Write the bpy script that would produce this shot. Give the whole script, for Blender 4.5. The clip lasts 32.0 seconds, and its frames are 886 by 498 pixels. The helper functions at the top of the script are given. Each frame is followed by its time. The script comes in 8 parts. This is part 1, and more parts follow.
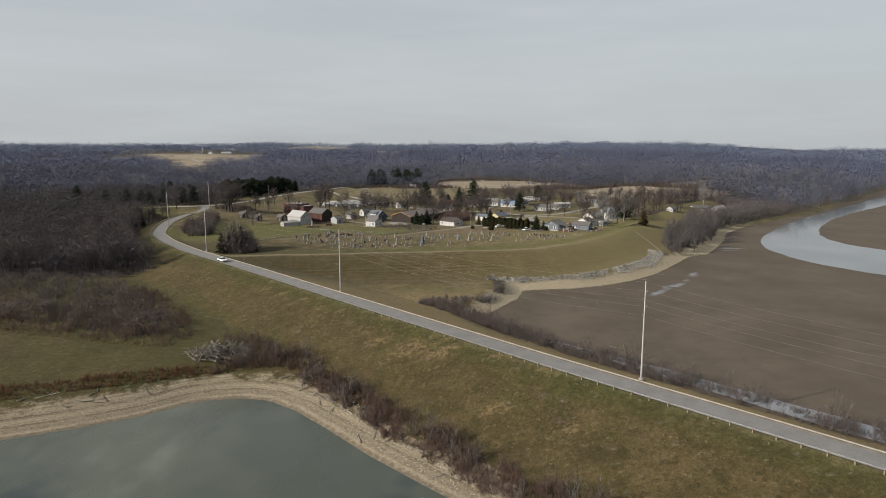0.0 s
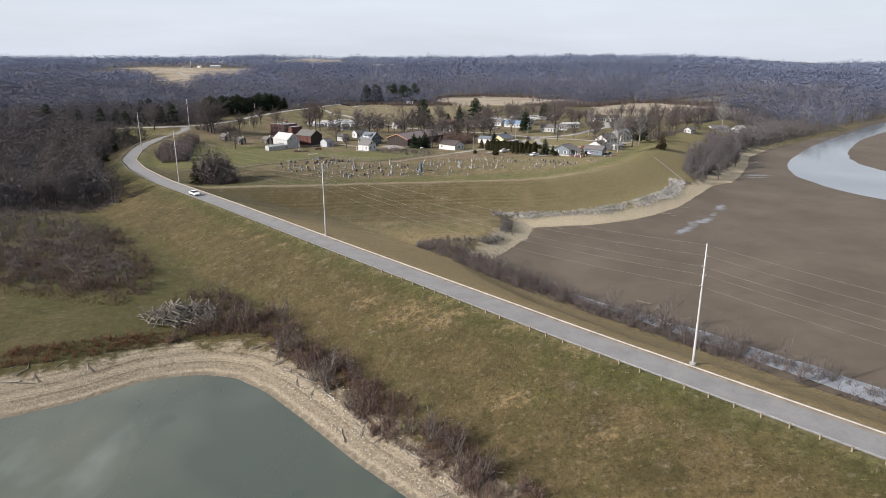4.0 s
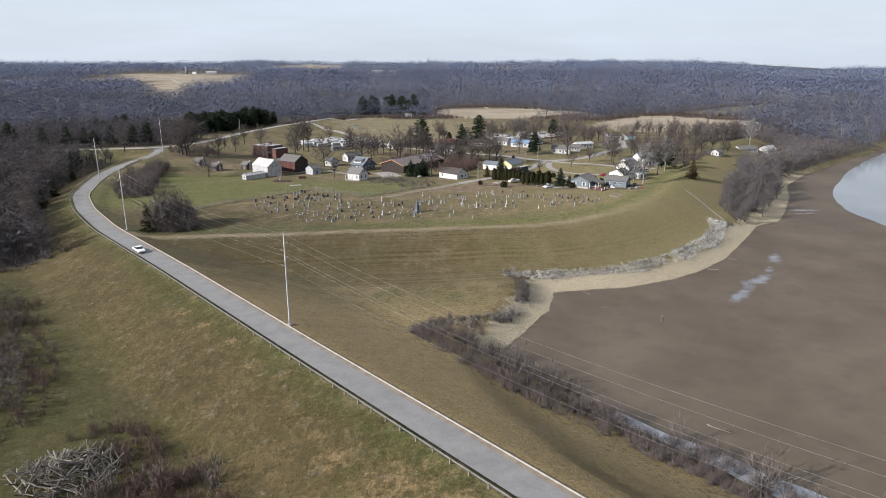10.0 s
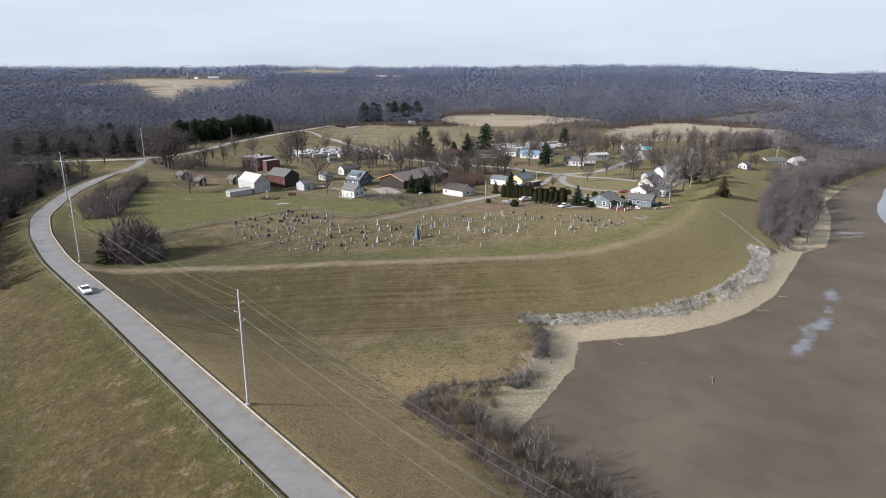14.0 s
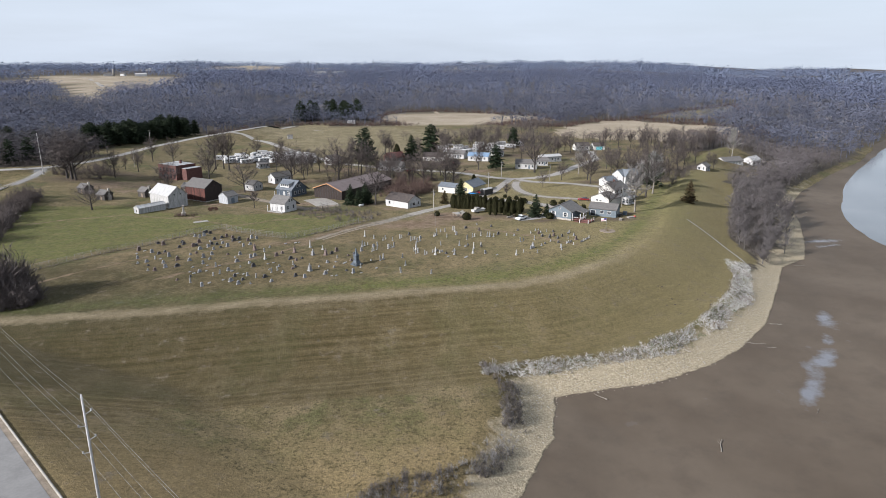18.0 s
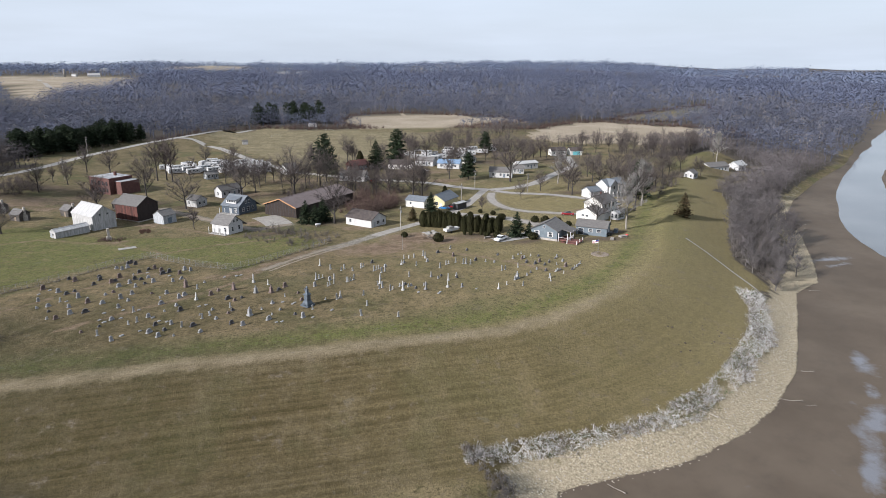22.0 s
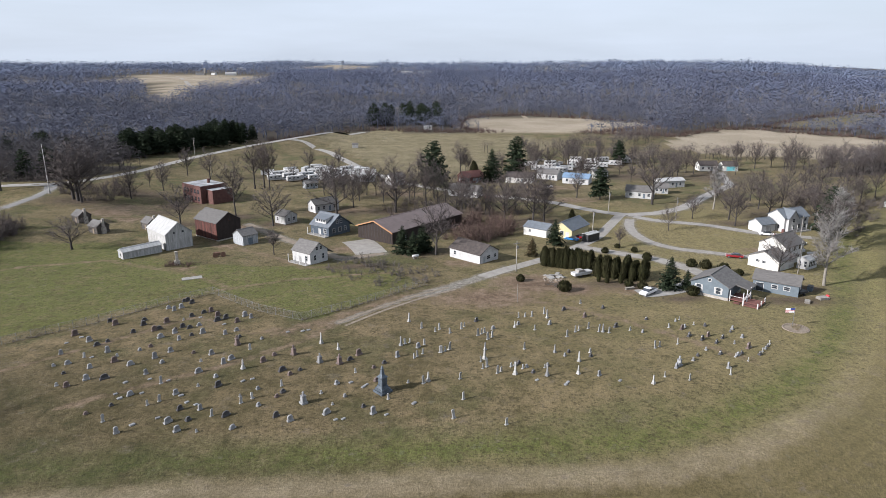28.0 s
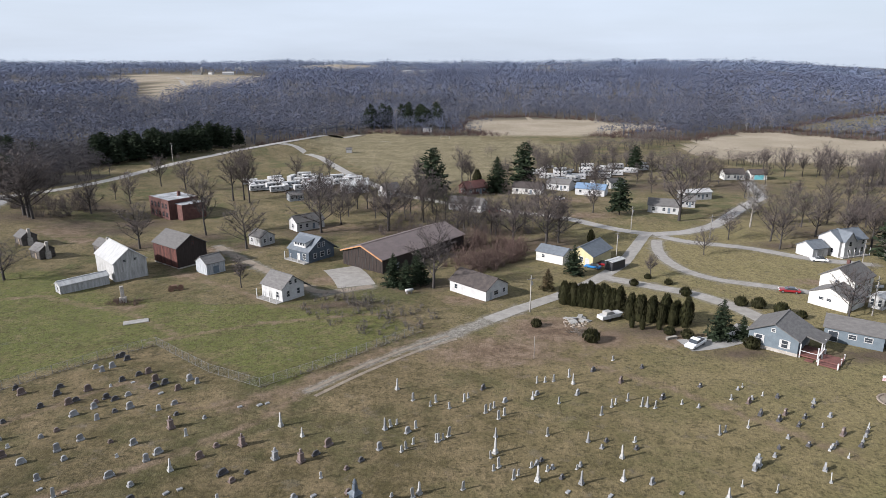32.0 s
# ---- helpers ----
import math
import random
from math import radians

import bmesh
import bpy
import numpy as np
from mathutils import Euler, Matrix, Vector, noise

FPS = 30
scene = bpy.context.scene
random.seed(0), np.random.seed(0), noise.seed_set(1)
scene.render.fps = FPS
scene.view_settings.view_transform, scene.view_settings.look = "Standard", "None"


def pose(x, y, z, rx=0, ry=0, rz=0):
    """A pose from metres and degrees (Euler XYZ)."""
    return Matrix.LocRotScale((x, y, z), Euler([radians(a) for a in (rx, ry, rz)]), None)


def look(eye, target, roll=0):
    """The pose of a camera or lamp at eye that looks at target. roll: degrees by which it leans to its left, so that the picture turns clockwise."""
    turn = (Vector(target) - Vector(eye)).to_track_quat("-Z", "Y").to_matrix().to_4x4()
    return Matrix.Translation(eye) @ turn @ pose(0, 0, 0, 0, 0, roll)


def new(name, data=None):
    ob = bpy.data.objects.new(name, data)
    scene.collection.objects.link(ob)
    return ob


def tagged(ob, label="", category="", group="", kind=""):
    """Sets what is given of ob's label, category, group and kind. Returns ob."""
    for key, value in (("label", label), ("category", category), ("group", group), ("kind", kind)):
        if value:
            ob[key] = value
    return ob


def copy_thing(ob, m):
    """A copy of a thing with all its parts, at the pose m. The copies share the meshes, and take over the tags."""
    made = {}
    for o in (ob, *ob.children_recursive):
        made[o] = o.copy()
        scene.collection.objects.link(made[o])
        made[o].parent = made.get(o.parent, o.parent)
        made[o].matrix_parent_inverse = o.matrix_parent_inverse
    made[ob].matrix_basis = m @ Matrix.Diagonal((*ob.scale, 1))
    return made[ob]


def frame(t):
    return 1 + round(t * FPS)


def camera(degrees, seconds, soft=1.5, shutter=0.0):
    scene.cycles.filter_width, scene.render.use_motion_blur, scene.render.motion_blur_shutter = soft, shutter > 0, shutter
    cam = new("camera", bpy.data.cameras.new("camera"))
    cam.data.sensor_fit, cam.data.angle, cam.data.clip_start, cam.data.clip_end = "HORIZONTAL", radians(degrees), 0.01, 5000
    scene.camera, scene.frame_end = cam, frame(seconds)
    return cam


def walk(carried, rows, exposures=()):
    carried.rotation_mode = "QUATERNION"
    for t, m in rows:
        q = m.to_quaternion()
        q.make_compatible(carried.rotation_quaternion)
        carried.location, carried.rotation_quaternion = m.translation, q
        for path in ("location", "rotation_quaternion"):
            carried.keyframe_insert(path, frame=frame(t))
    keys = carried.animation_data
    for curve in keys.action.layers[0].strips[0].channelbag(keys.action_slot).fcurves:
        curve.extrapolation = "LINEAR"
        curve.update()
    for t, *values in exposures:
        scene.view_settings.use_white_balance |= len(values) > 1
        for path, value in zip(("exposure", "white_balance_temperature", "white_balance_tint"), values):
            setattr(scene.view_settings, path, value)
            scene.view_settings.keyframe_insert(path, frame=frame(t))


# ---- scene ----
cam = camera(68.9, 32.0, 0.5)
PATH = [
    (0, -4.67, -228.42, 59.46, -2.67, -9.12),
    (0.5, -4.58, -224.78, 59.35, -2.72, -10.97),
    (1, -4.50, -221.10, 59.18, -2.71, -12.96),
    (1.5, -4.42, -217.38, 59.00, -2.73, -15.02),
    (2, -4.35, -213.62, 58.89, -2.76, -16.38),
    (2.5, -4.27, -209.82, 58.92, -2.80, -16.36),
    (3, -4.20, -205.99, 59.14, -2.83, -16.37),
    (3.5, -4.12, -202.13, 59.63, -2.77, -16.46),
    (5.5, -3.68, -186.44, 62.93, -3.03, -16.51),
    (6, -3.53, -182.46, 63.63, -2.94, -16.33),
    (6.5, -3.36, -178.47, 64.21, -2.90, -16.19),
    (7, -3.17, -174.47, 64.74, -2.87, -16.08),
    (7.5, -2.96, -170.45, 65.22, -2.85, -16.02),
    (8, -2.74, -166.42, 65.65, -2.87, -16.04),
    (8.5, -2.51, -162.38, 66.03, -2.83, -16.05),
    (9, -2.26, -158.34, 66.34, -2.84, -16.14),
    (9.5, -2.01, -154.29, 66.57, -2.80, -16.15),
    (10, -1.76, -150.23, 66.71, -2.77, -16.16),
    (10.5, -1.49, -146.17, 66.79, -2.74, -16.17),
    (11, -1.23, -142.11, 66.81, -2.74, -16.08),
    (11.5, -0.97, -138.05, 66.80, -2.64, -16.06),
    (12, -0.71, -133.99, 66.78, -2.67, -16.05),
    (12.5, -0.45, -129.93, 66.77, -2.59, -15.98),
    (13, -0.21, -125.87, 66.79, -2.52, -15.92),
    (13.5, 0.03, -121.82, 66.82, -2.42, -15.82),
    (14, 0.23, -117.77, 66.85, -2.34, -15.75),
    (14.5, 0.43, -113.72, 66.87, -2.33, -15.72),
    (16.5, 1.22, -97.59, 66.91, -5.05, -16.00),
    (17, 1.46, -93.58, 66.91, -5.15, -16.07),
    (17.5, 1.72, -89.57, 66.91, -6.34, -16.08),
    (18, 2.03, -85.56, 66.90, -7.38, -16.08),
    (18.5, 2.39, -81.57, 66.89, -7.54, -16.10),
    (19, 2.79, -77.58, 66.88, -7.45, -16.12),
    (19.5, 3.27, -73.59, 66.86, -7.35, -16.11),
    (20, 3.81, -69.62, 66.84, -7.25, -16.08),
    (20.5, 4.39, -65.64, 66.82, -8.38, -16.08),
    (21, 4.99, -61.67, 66.79, -9.51, -16.09),
    (21.5, 5.61, -57.71, 66.76, -10.09, -16.08),
    (22, 6.20, -53.75, 66.72, -10.27, -16.09),
    (22.5, 6.77, -49.80, 66.67, -10.27, -16.08),
    (23, 7.29, -45.84, 66.62, -10.28, -16.08),
    (23.5, 7.77, -41.89, 66.56, -9.88, -16.04),
    (24, 8.24, -37.93, 66.51, -6.81, -15.97),
    (24.5, 8.70, -33.98, 66.44, -2.86, -15.97),
    (25, 9.14, -30.02, 66.38, 0.30, -16.02),
    (25.5, 9.55, -26.06, 66.31, 0.24, -16.05),
    (27.5, 10.89, -10.16, 66.02, 0.22, -16.08),
    (28, 11.12, -6.16, 65.95, 0.24, -16.10),
    (28.5, 11.29, -2.15, 65.88, 0.25, -16.13),
    (29, 11.40, 1.88, 65.80, 0.26, -16.14),
    (29.5, 11.46, 5.92, 65.73, 0.26, -16.16),
    (30, 11.49, 9.99, 65.66, 0.25, -16.16),
    (30.5, 11.50, 14.07, 65.59, 0.27, -16.16),
    (31, 11.51, 18.18, 65.52, 0.30, -16.13),
    (31.5, 11.53, 22.31, 65.46, 0.29, -16.14),
    (32, 11.57, 26.47, 65.40, 0.34, -16.15),
]
walk(cam, [(t, pose(x, y, z, 90 + pitch, 0.1, yaw)) for t, x, y, z, yaw, pitch in PATH], exposures=[(0, 0.40, 6800, 8.5), (0.7, 0.5, 6850, 9.5), (1.6, 0.79, 6800, 12), (2.4, 0.95, 6560, 12.5), (7, 0.95, 6280, 11), (12, 0.94, 6130, 11), (32, 0.93, 6020, 11.5)])

# ---- world, sun, exposure ----
world = bpy.data.worlds.new("world")
scene.world = world
world.use_nodes = True
wn, wl = world.node_tree.nodes, world.node_tree.links
wn.clear()
SUN_EL = radians(27)
SUN_DIR = Vector((-0.925, -0.38, 0)).normalized()
sky = wn.new("ShaderNodeTexSky")
sky.sky_type = "NISHITA"
sky.sun_disc = False
sky.sun_elevation = SUN_EL
sky.sun_rotation = math.atan2(SUN_DIR.x, SUN_DIR.y)
sky.dust_density = 3.0
coords = wn.new("ShaderNodeTexCoord")
stretch = wn.new("ShaderNodeMapping")
stretch.inputs["Scale"].default_value = (1.2, 1.0, 9.0)
wl.new(coords.outputs["Generated"], stretch.inputs["Vector"])
cirrus = wn.new("ShaderNodeTexNoise")
cirrus.inputs["Scale"].default_value = 2.2
cirrus.inputs["Detail"].default_value = 6.0
cirrus.inputs["Roughness"].default_value = 0.55
wl.new(stretch.outputs["Vector"], cirrus.inputs["Vector"])
veil = wn.new("ShaderNodeMapRange")
veil.inputs["From Min"].default_value, veil.inputs["From Max"].default_value = 0.35, 0.7
veil.inputs["To Min"].default_value, veil.inputs["To Max"].default_value = 0.76, 0.9
wl.new(cirrus.outputs["Fac"], veil.inputs["Value"])
cloud = wn.new("ShaderNodeMix")
cloud.data_type = "RGBA"
wl.new(veil.outputs["Result"], cloud.inputs["Factor"])
wl.new(sky.outputs["Color"], cloud.inputs["A"])
cloud.inputs["B"].default_value = (6.45, 6.95, 7.6, 1)
back = wn.new("ShaderNodeBackground")
back.inputs["Strength"].default_value = 0.066
wl.new(cloud.outputs["Result"], back.inputs["Color"])
wout = wn.new("ShaderNodeOutputWorld")
wl.new(back.outputs["Background"], wout.inputs["Surface"])

sun = new("sun", bpy.data.lights.new("sun", "SUN"))
sun.data.energy = 5.0
sun.data.angle = radians(1.0)
sun.data.color = (1.0, 0.94, 0.87)
sun.matrix_world = look(SUN_DIR * 100 * math.cos(SUN_EL) + Vector((0, 0, 100 * math.sin(SUN_EL))), (0, 0, 0))

# ---- materials ----


class Nodes:
    """A small builder of node materials."""

    def __init__(self, name, rough=0.8, metal=0.0, spec=0.3):
        self.mat = bpy.data.materials.new(name)
        self.mat.use_nodes = True
        self.t = self.mat.node_tree
        self.b = self.t.nodes["Principled BSDF"]
        self.b.inputs["Roughness"].default_value = rough
        self.b.inputs["Metallic"].default_value = metal
        self.b.inputs["Specular IOR Level"].default_value = spec
        self.pos = self.t.nodes.new("ShaderNodeTexCoord").outputs["Object"]

    def world(self):
        self.pos = self.t.nodes.new("ShaderNodeNewGeometry").outputs["Position"]
        return self

    def link(self, a, b):
        self.t.links.new(a, b)

    def noise(self, scale, detail=3.0, rough=0.6, stretch=None):
        n = self.t.nodes.new("ShaderNodeTexNoise")
        n.inputs["Scale"].default_value = scale
        n.inputs["Detail"].default_value = detail
        n.inputs["Roughness"].default_value = rough
        src = self.pos
        if stretch:
            m = self.t.nodes.new("ShaderNodeMapping")
            m.inputs["Scale"].default_value = stretch
            self.link(src, m.inputs["Vector"])
            src = m.outputs["Vector"]
        self.link(src, n.inputs["Vector"])
        return n.outputs["Fac"]

    def ramp(self, fac, lo, hi, a=0.0, b=1.0):
        r = self.t.nodes.new("ShaderNodeMapRange")
        r.inputs["From Min"].default_value, r.inputs["From Max"].default_value = lo, hi
        r.inputs["To Min"].default_value, r.inputs["To Max"].default_value = a, b
        self.link(fac, r.inputs["Value"])
        return r.outputs["Result"]

    def math(self, op, a, b):
        n = self.t.nodes.new("ShaderNodeMath")
        n.operation = op
        for k, v in enumerate((a, b)):
            if isinstance(v, (int, float)):
                n.inputs[k].default_value = v
            else:
                self.link(v, n.inputs[k])
        return n.outputs["Value"]

    def mix(self, fac, a, b):
        n = self.t.nodes.new("ShaderNodeMix")
        n.data_type = "RGBA"
        for key, v in (("Factor", fac), ("A", a), ("B", b)):
            if isinstance(v, (int, float)):
                n.inputs[key].default_value = v
            elif isinstance(v, tuple):
                n.inputs[key].default_value = (*v, 1)
            else:
                self.link(v, n.inputs[key])
        return n.outputs["Result"]

    def attr(self, name):
        n = self.t.nodes.new("ShaderNodeAttribute")
        n.attribute_name = name
        return n

    def bump(self, fac, strength=0.3, dist=0.05):
        n = self.t.nodes.new("ShaderNodeBump")
        n.inputs["Strength"].default_value = strength
        n.inputs["Distance"].default_value = dist
        self.link(fac, n.inputs["Height"])
        self.link(n.outputs["Normal"], self.b.inputs["Normal"])

    def done(self, colour):
        if isinstance(colour, tuple):
            self.b.inputs["Base Color"].default_value = (*colour, 1)
        else:
            self.link(colour, self.b.inputs["Base Color"])
        return self.mat


def plain(name, a, b, scale=3.0, rough=0.8, metal=0.0, bump=0.15, stretch=None, vary=0.0, spec=0.3, fine=None):
    """Two tones at two scales, with fine relief; vary: how far single objects differ in tone."""
    n = Nodes(name, rough, metal, spec)
    big = n.noise(scale, 3.0, 0.6, stretch)
    small = n.noise(scale * 9, 2.0, 0.6, stretch)
    f = n.ramp(n.math("ADD", n.math("MULTIPLY", big, 0.65), n.math("MULTIPLY", small, 0.35)), 0.36, 0.64)
    c = n.mix(f, a, b)
    if vary:
        info = n.t.nodes.new("ShaderNodeObjectInfo").outputs["Random"]
        c = n.mix(n.math("MULTIPLY", info, vary), c, tuple(v * 0.45 for v in a))
    if bump:
        n.bump(small, bump, 0.04)
    return n.done(c)


def island(name, tones, rough=0.85, scale=0.02):
    """Bark, twigs and leaves in one mesh, each piece with a tone of its own."""
    n = Nodes(name, rough, 0, 0.15).world()
    rnd = n.t.nodes.new("ShaderNodeNewGeometry").outputs["Random Per Island"]
    c = n.mix(rnd, tones[0], tones[1])
    c = n.mix(n.ramp(n.noise(scale, 2.0), 0.42, 0.62), c, tones[2])
    return n.done(c)


M = {}
M["asphalt"] = plain("asphalt", (0.128, 0.125, 0.122), (0.166, 0.162, 0.158), 0.25, 0.9, bump=0.1)
M["side_road"] = plain("side_road", (0.18, 0.170, 0.158), (0.25, 0.235, 0.218), 0.4, 0.9, bump=0.1)
M["dirt_lane"] = plain("dirt_lane", (0.120, 0.096, 0.072), (0.200, 0.166, 0.130), 0.5, 0.95)
M["gravel_lane"] = plain("gravel_lane", (0.165, 0.152, 0.136), (0.24, 0.225, 0.205), 0.6, 0.95)
M["line_white"] = plain("line_white", (0.18, 0.166, 0.146), (0.28, 0.26, 0.232), 1.0, 0.8, bump=0)
M["fence_wire"] = plain("dull_wire", (0.11, 0.11, 0.108), (0.17, 0.168, 0.164), 1.5, 0.7, 0.2, bump=0)
M["steel"] = plain("galvanised_steel", (0.15, 0.153, 0.157), (0.23, 0.233, 0.237), 1.5, 0.45, 0.5, bump=0)
M["wire"] = plain("power_wire", (0.20, 0.20, 0.20), (0.27, 0.27, 0.27), 1.5, 0.6, 0.3, bump=0)
M["pole_grey"] = plain("pole_grey", (0.26, 0.256, 0.25), (0.35, 0.345, 0.335), 1.2, 0.6, 0.1, bump=0)
M["wood_post"] = plain("wood_post", (0.13, 0.10, 0.075), (0.22, 0.18, 0.14), 3.0, 0.9, stretch=(6, 6, 0.6))
M["grey_wood"] = plain("grey_wood", (0.16, 0.145, 0.13), (0.30, 0.28, 0.255), 1.5, 0.9, stretch=(4, 4, 0.5), vary=0.4)
M["log_wood"] = plain("log_wood", (0.10, 0.085, 0.07), (0.21, 0.185, 0.155), 1.4, 0.9, stretch=(1, 1, 6), vary=0.5)
M["bleached"] = plain("bleached_wood", (0.15, 0.135, 0.115), (0.29, 0.265, 0.23), 1.0, 0.9, vary=0.6)
M["dead_branch"] = plain("dead_branches", (0.060, 0.050, 0.044), (0.21, 0.19, 0.165), 0.8, 0.9, vary=0.9)
M["white_paint"] = plain("white_paint", (0.30, 0.297, 0.293), (0.42, 0.416, 0.412), 0.8, 0.6)
M["old_white"] = plain("old_white_boards", (0.19, 0.187, 0.18), (0.37, 0.366, 0.36), 0.7, 0.75, stretch=(3, 3, 0.35))
M["cream"] = plain("cream_siding", (0.37, 0.36, 0.335), (0.47, 0.46, 0.435), 0.8, 0.7)
M["yellow"] = plain("yellow_siding", (0.36, 0.31, 0.17), (0.43, 0.38, 0.225), 0.8, 0.7)
M["bluegrey"] = plain("blue_grey_siding", (0.085, 0.105, 0.122), (0.115, 0.137, 0.156), 0.8, 0.7)
M["slate_siding"] = plain("slate_siding", (0.075, 0.095, 0.118), (0.125, 0.148, 0.172), 0.8, 0.75)
M["slate_dark"] = plain("dark_slate_siding", (0.034, 0.044, 0.060), (0.066, 0.082, 0.100), 0.8, 0.75)
M["cabin_wood"] = plain("cabin_wood", (0.050, 0.044, 0.040), (0.135, 0.120, 0.106), 1.5, 0.9, stretch=(4, 4, 0.5), vary=0.5)
M["dark_boards"] = plain("dark_boards", (0.014, 0.010, 0.009), (0.036, 0.026, 0.022), 1.0, 0.85, stretch=(5, 5, 0.4))
M["red_boards"] = plain("red_boards", (0.040, 0.017, 0.014), (0.125, 0.045, 0.035), 0.9, 0.85, stretch=(3, 3, 0.5), vary=0.7)
M["grey_boards"] = plain("grey_boards", (0.17, 0.18, 0.19), (0.34, 0.35, 0.36), 0.9, 0.85, stretch=(4, 4, 0.4))
M["brick"] = plain("red_brick", (0.060, 0.030, 0.027), (0.105, 0.050, 0.042), 0.9, 0.9)
M["roof_grey"] = plain("grey_shingles", (0.085, 0.080, 0.078), (0.135, 0.128, 0.122), 0.9, 0.9, stretch=(1, 1, 4), vary=0.35)
M["roof_blue"] = plain("blue_grey_roof", (0.078, 0.088, 0.102), (0.118, 0.130, 0.146), 0.9, 0.75)
M["roof_metal"] = plain("brown_metal_roof", (0.105, 0.080, 0.074), (0.145, 0.112, 0.104), 0.5, 0.5, 0.2, stretch=(1, 1, 1))
M["roof_white"] = plain("white_metal_roof", (0.24, 0.237, 0.23), (0.36, 0.356, 0.35), 0.5, 0.5, stretch=(3, 0.6, 1))
M["roof_brown"] = plain("brown_shingles", (0.034, 0.029, 0.028), (0.074, 0.060, 0.054), 0.9, 0.9, vary=0.3)
M["flat_roof"] = plain("flat_tar_roof", (0.11, 0.11, 0.115), (0.34, 0.345, 0.355), 0.35, 0.8)
M["stone_base"] = plain("stone_base", (0.20, 0.18, 0.158), (0.33, 0.305, 0.275), 2.0, 0.9)
M["concrete"] = plain("concrete", (0.17, 0.163, 0.152), (0.25, 0.24, 0.226), 0.5, 0.9)
M["glass"] = plain("window_glass", (0.02, 0.024, 0.03), (0.04, 0.046, 0.055), 0.5, 0.08, spec=0.8, bump=0)
M["marble"] = plain("white_marble", (0.26, 0.255, 0.245), (0.44, 0.435, 0.42), 1.2, 0.7, vary=0.6)
M["granite_grey"] = plain("grey_granite", (0.17, 0.17, 0.172), (0.29, 0.29, 0.292), 1.5, 0.6, vary=0.5)
M["granite_red"] = plain("red_granite", (0.10, 0.075, 0.068), (0.165, 0.125, 0.115), 1.5, 0.45, vary=0.4)
M["granite_dark"] = plain("dark_granite", (0.035, 0.035, 0.04), (0.10, 0.095, 0.095), 1.5, 0.35, vary=0.3)
M["monument"] = plain("blue_grey_zinc", (0.035, 0.045, 0.056), (0.10, 0.118, 0.14), 0.9, 0.5, 0.15)
M["lime_rock"] = plain("limestone", (0.17, 0.152, 0.122), (0.31, 0.282, 0.235), 0.35, 0.9, bump=0.3)
M["car_white"] = plain("white_car_paint", (0.60, 0.60, 0.60), (0.66, 0.66, 0.66), 1, 0.25, spec=0.6, bump=0)
M["car_blue"] = plain("blue_car_paint", (0.02, 0.12, 0.30), (0.03, 0.15, 0.36), 1, 0.25, spec=0.6, bump=0)
M["car_red"] = plain("red_car_paint", (0.16, 0.010, 0.014), (0.20, 0.014, 0.018), 1, 0.25, spec=0.6, bump=0)
M["rubber"] = plain("rubber", (0.015, 0.015, 0.015), (0.03, 0.03, 0.03), 2, 0.8, bump=0)
M["black"] = plain("black_plastic", (0.02, 0.02, 0.022), (0.04, 0.04, 0.042), 1, 0.5, bump=0)
M["blue_tarp"] = plain("blue_tarp", (0.05, 0.17, 0.40), (0.09, 0.25, 0.52), 1, 0.5)
M["red_cloth"] = plain("red_cloth", (0.38, 0.03, 0.04), (0.45, 0.06, 0.06), 1, 0.8, bump=0)
M["white_cloth"] = plain("white_cloth", (0.68, 0.68, 0.68), (0.76, 0.76, 0.76), 1, 0.8, bump=0)
M["blue_cloth"] = plain("blue_cloth", (0.03, 0.05, 0.20), (0.05, 0.07, 0.26), 1, 0.8, bump=0)
M["deck_red"] = plain("red_brown_deck", (0.085, 0.036, 0.030), (0.145, 0.062, 0.050), 1, 0.8)
M["orange_wood"] = plain("fresh_timber", (0.26, 0.13, 0.06), (0.36, 0.20, 0.10), 1.0, 0.8)
M["teal_door"] = plain("teal_door", (0.10, 0.32, 0.36), (0.14, 0.38, 0.42), 1, 0.5, bump=0)
M["roof_red"] = plain("faded_red_roof", (0.12, 0.05, 0.042), (0.18, 0.08, 0.065), 0.9, 0.8)
M["roof_sky"] = plain("blue_metal_roof", (0.10, 0.15, 0.22), (0.14, 0.20, 0.28), 0.7, 0.5)
M["soil_rock"] = plain("broken_slabs", (0.10, 0.078, 0.06), (0.23, 0.195, 0.16), 0.5, 0.9, bump=0.3)
M["mole_soil"] = plain("dark_soil", (0.026, 0.020, 0.015), (0.060, 0.045, 0.034), 0.8, 0.95, bump=0.3)
M["ice"] = plain("pale_ice", (0.14, 0.148, 0.162), (0.23, 0.24, 0.26), 0.25, 0.3, spec=0.5, bump=0.05)
M["rust"] = plain("rusted_iron", (0.07, 0.045, 0.032), (0.14, 0.08, 0.055), 2, 0.85)
M["bark"] = island("bark", [(0.026, 0.023, 0.022), (0.060, 0.054, 0.050), (0.040, 0.035, 0.033)])
M["bark_pale"] = island("pale_bark", [(0.060, 0.055, 0.052), (0.125, 0.116, 0.108), (0.085, 0.078, 0.073)])
M["twig"] = island("bare_twigs", [(0.046, 0.038, 0.036), (0.124, 0.104, 0.098), (0.082, 0.067, 0.062)])
M["twig_red"] = island("reddish_twigs", [(0.046, 0.031, 0.027), (0.112, 0.077, 0.066), (0.082, 0.055, 0.046)])
M["twig_grey"] = island("grey_brush", [(0.055, 0.049, 0.046), (0.126, 0.113, 0.104), (0.085, 0.073, 0.067)])
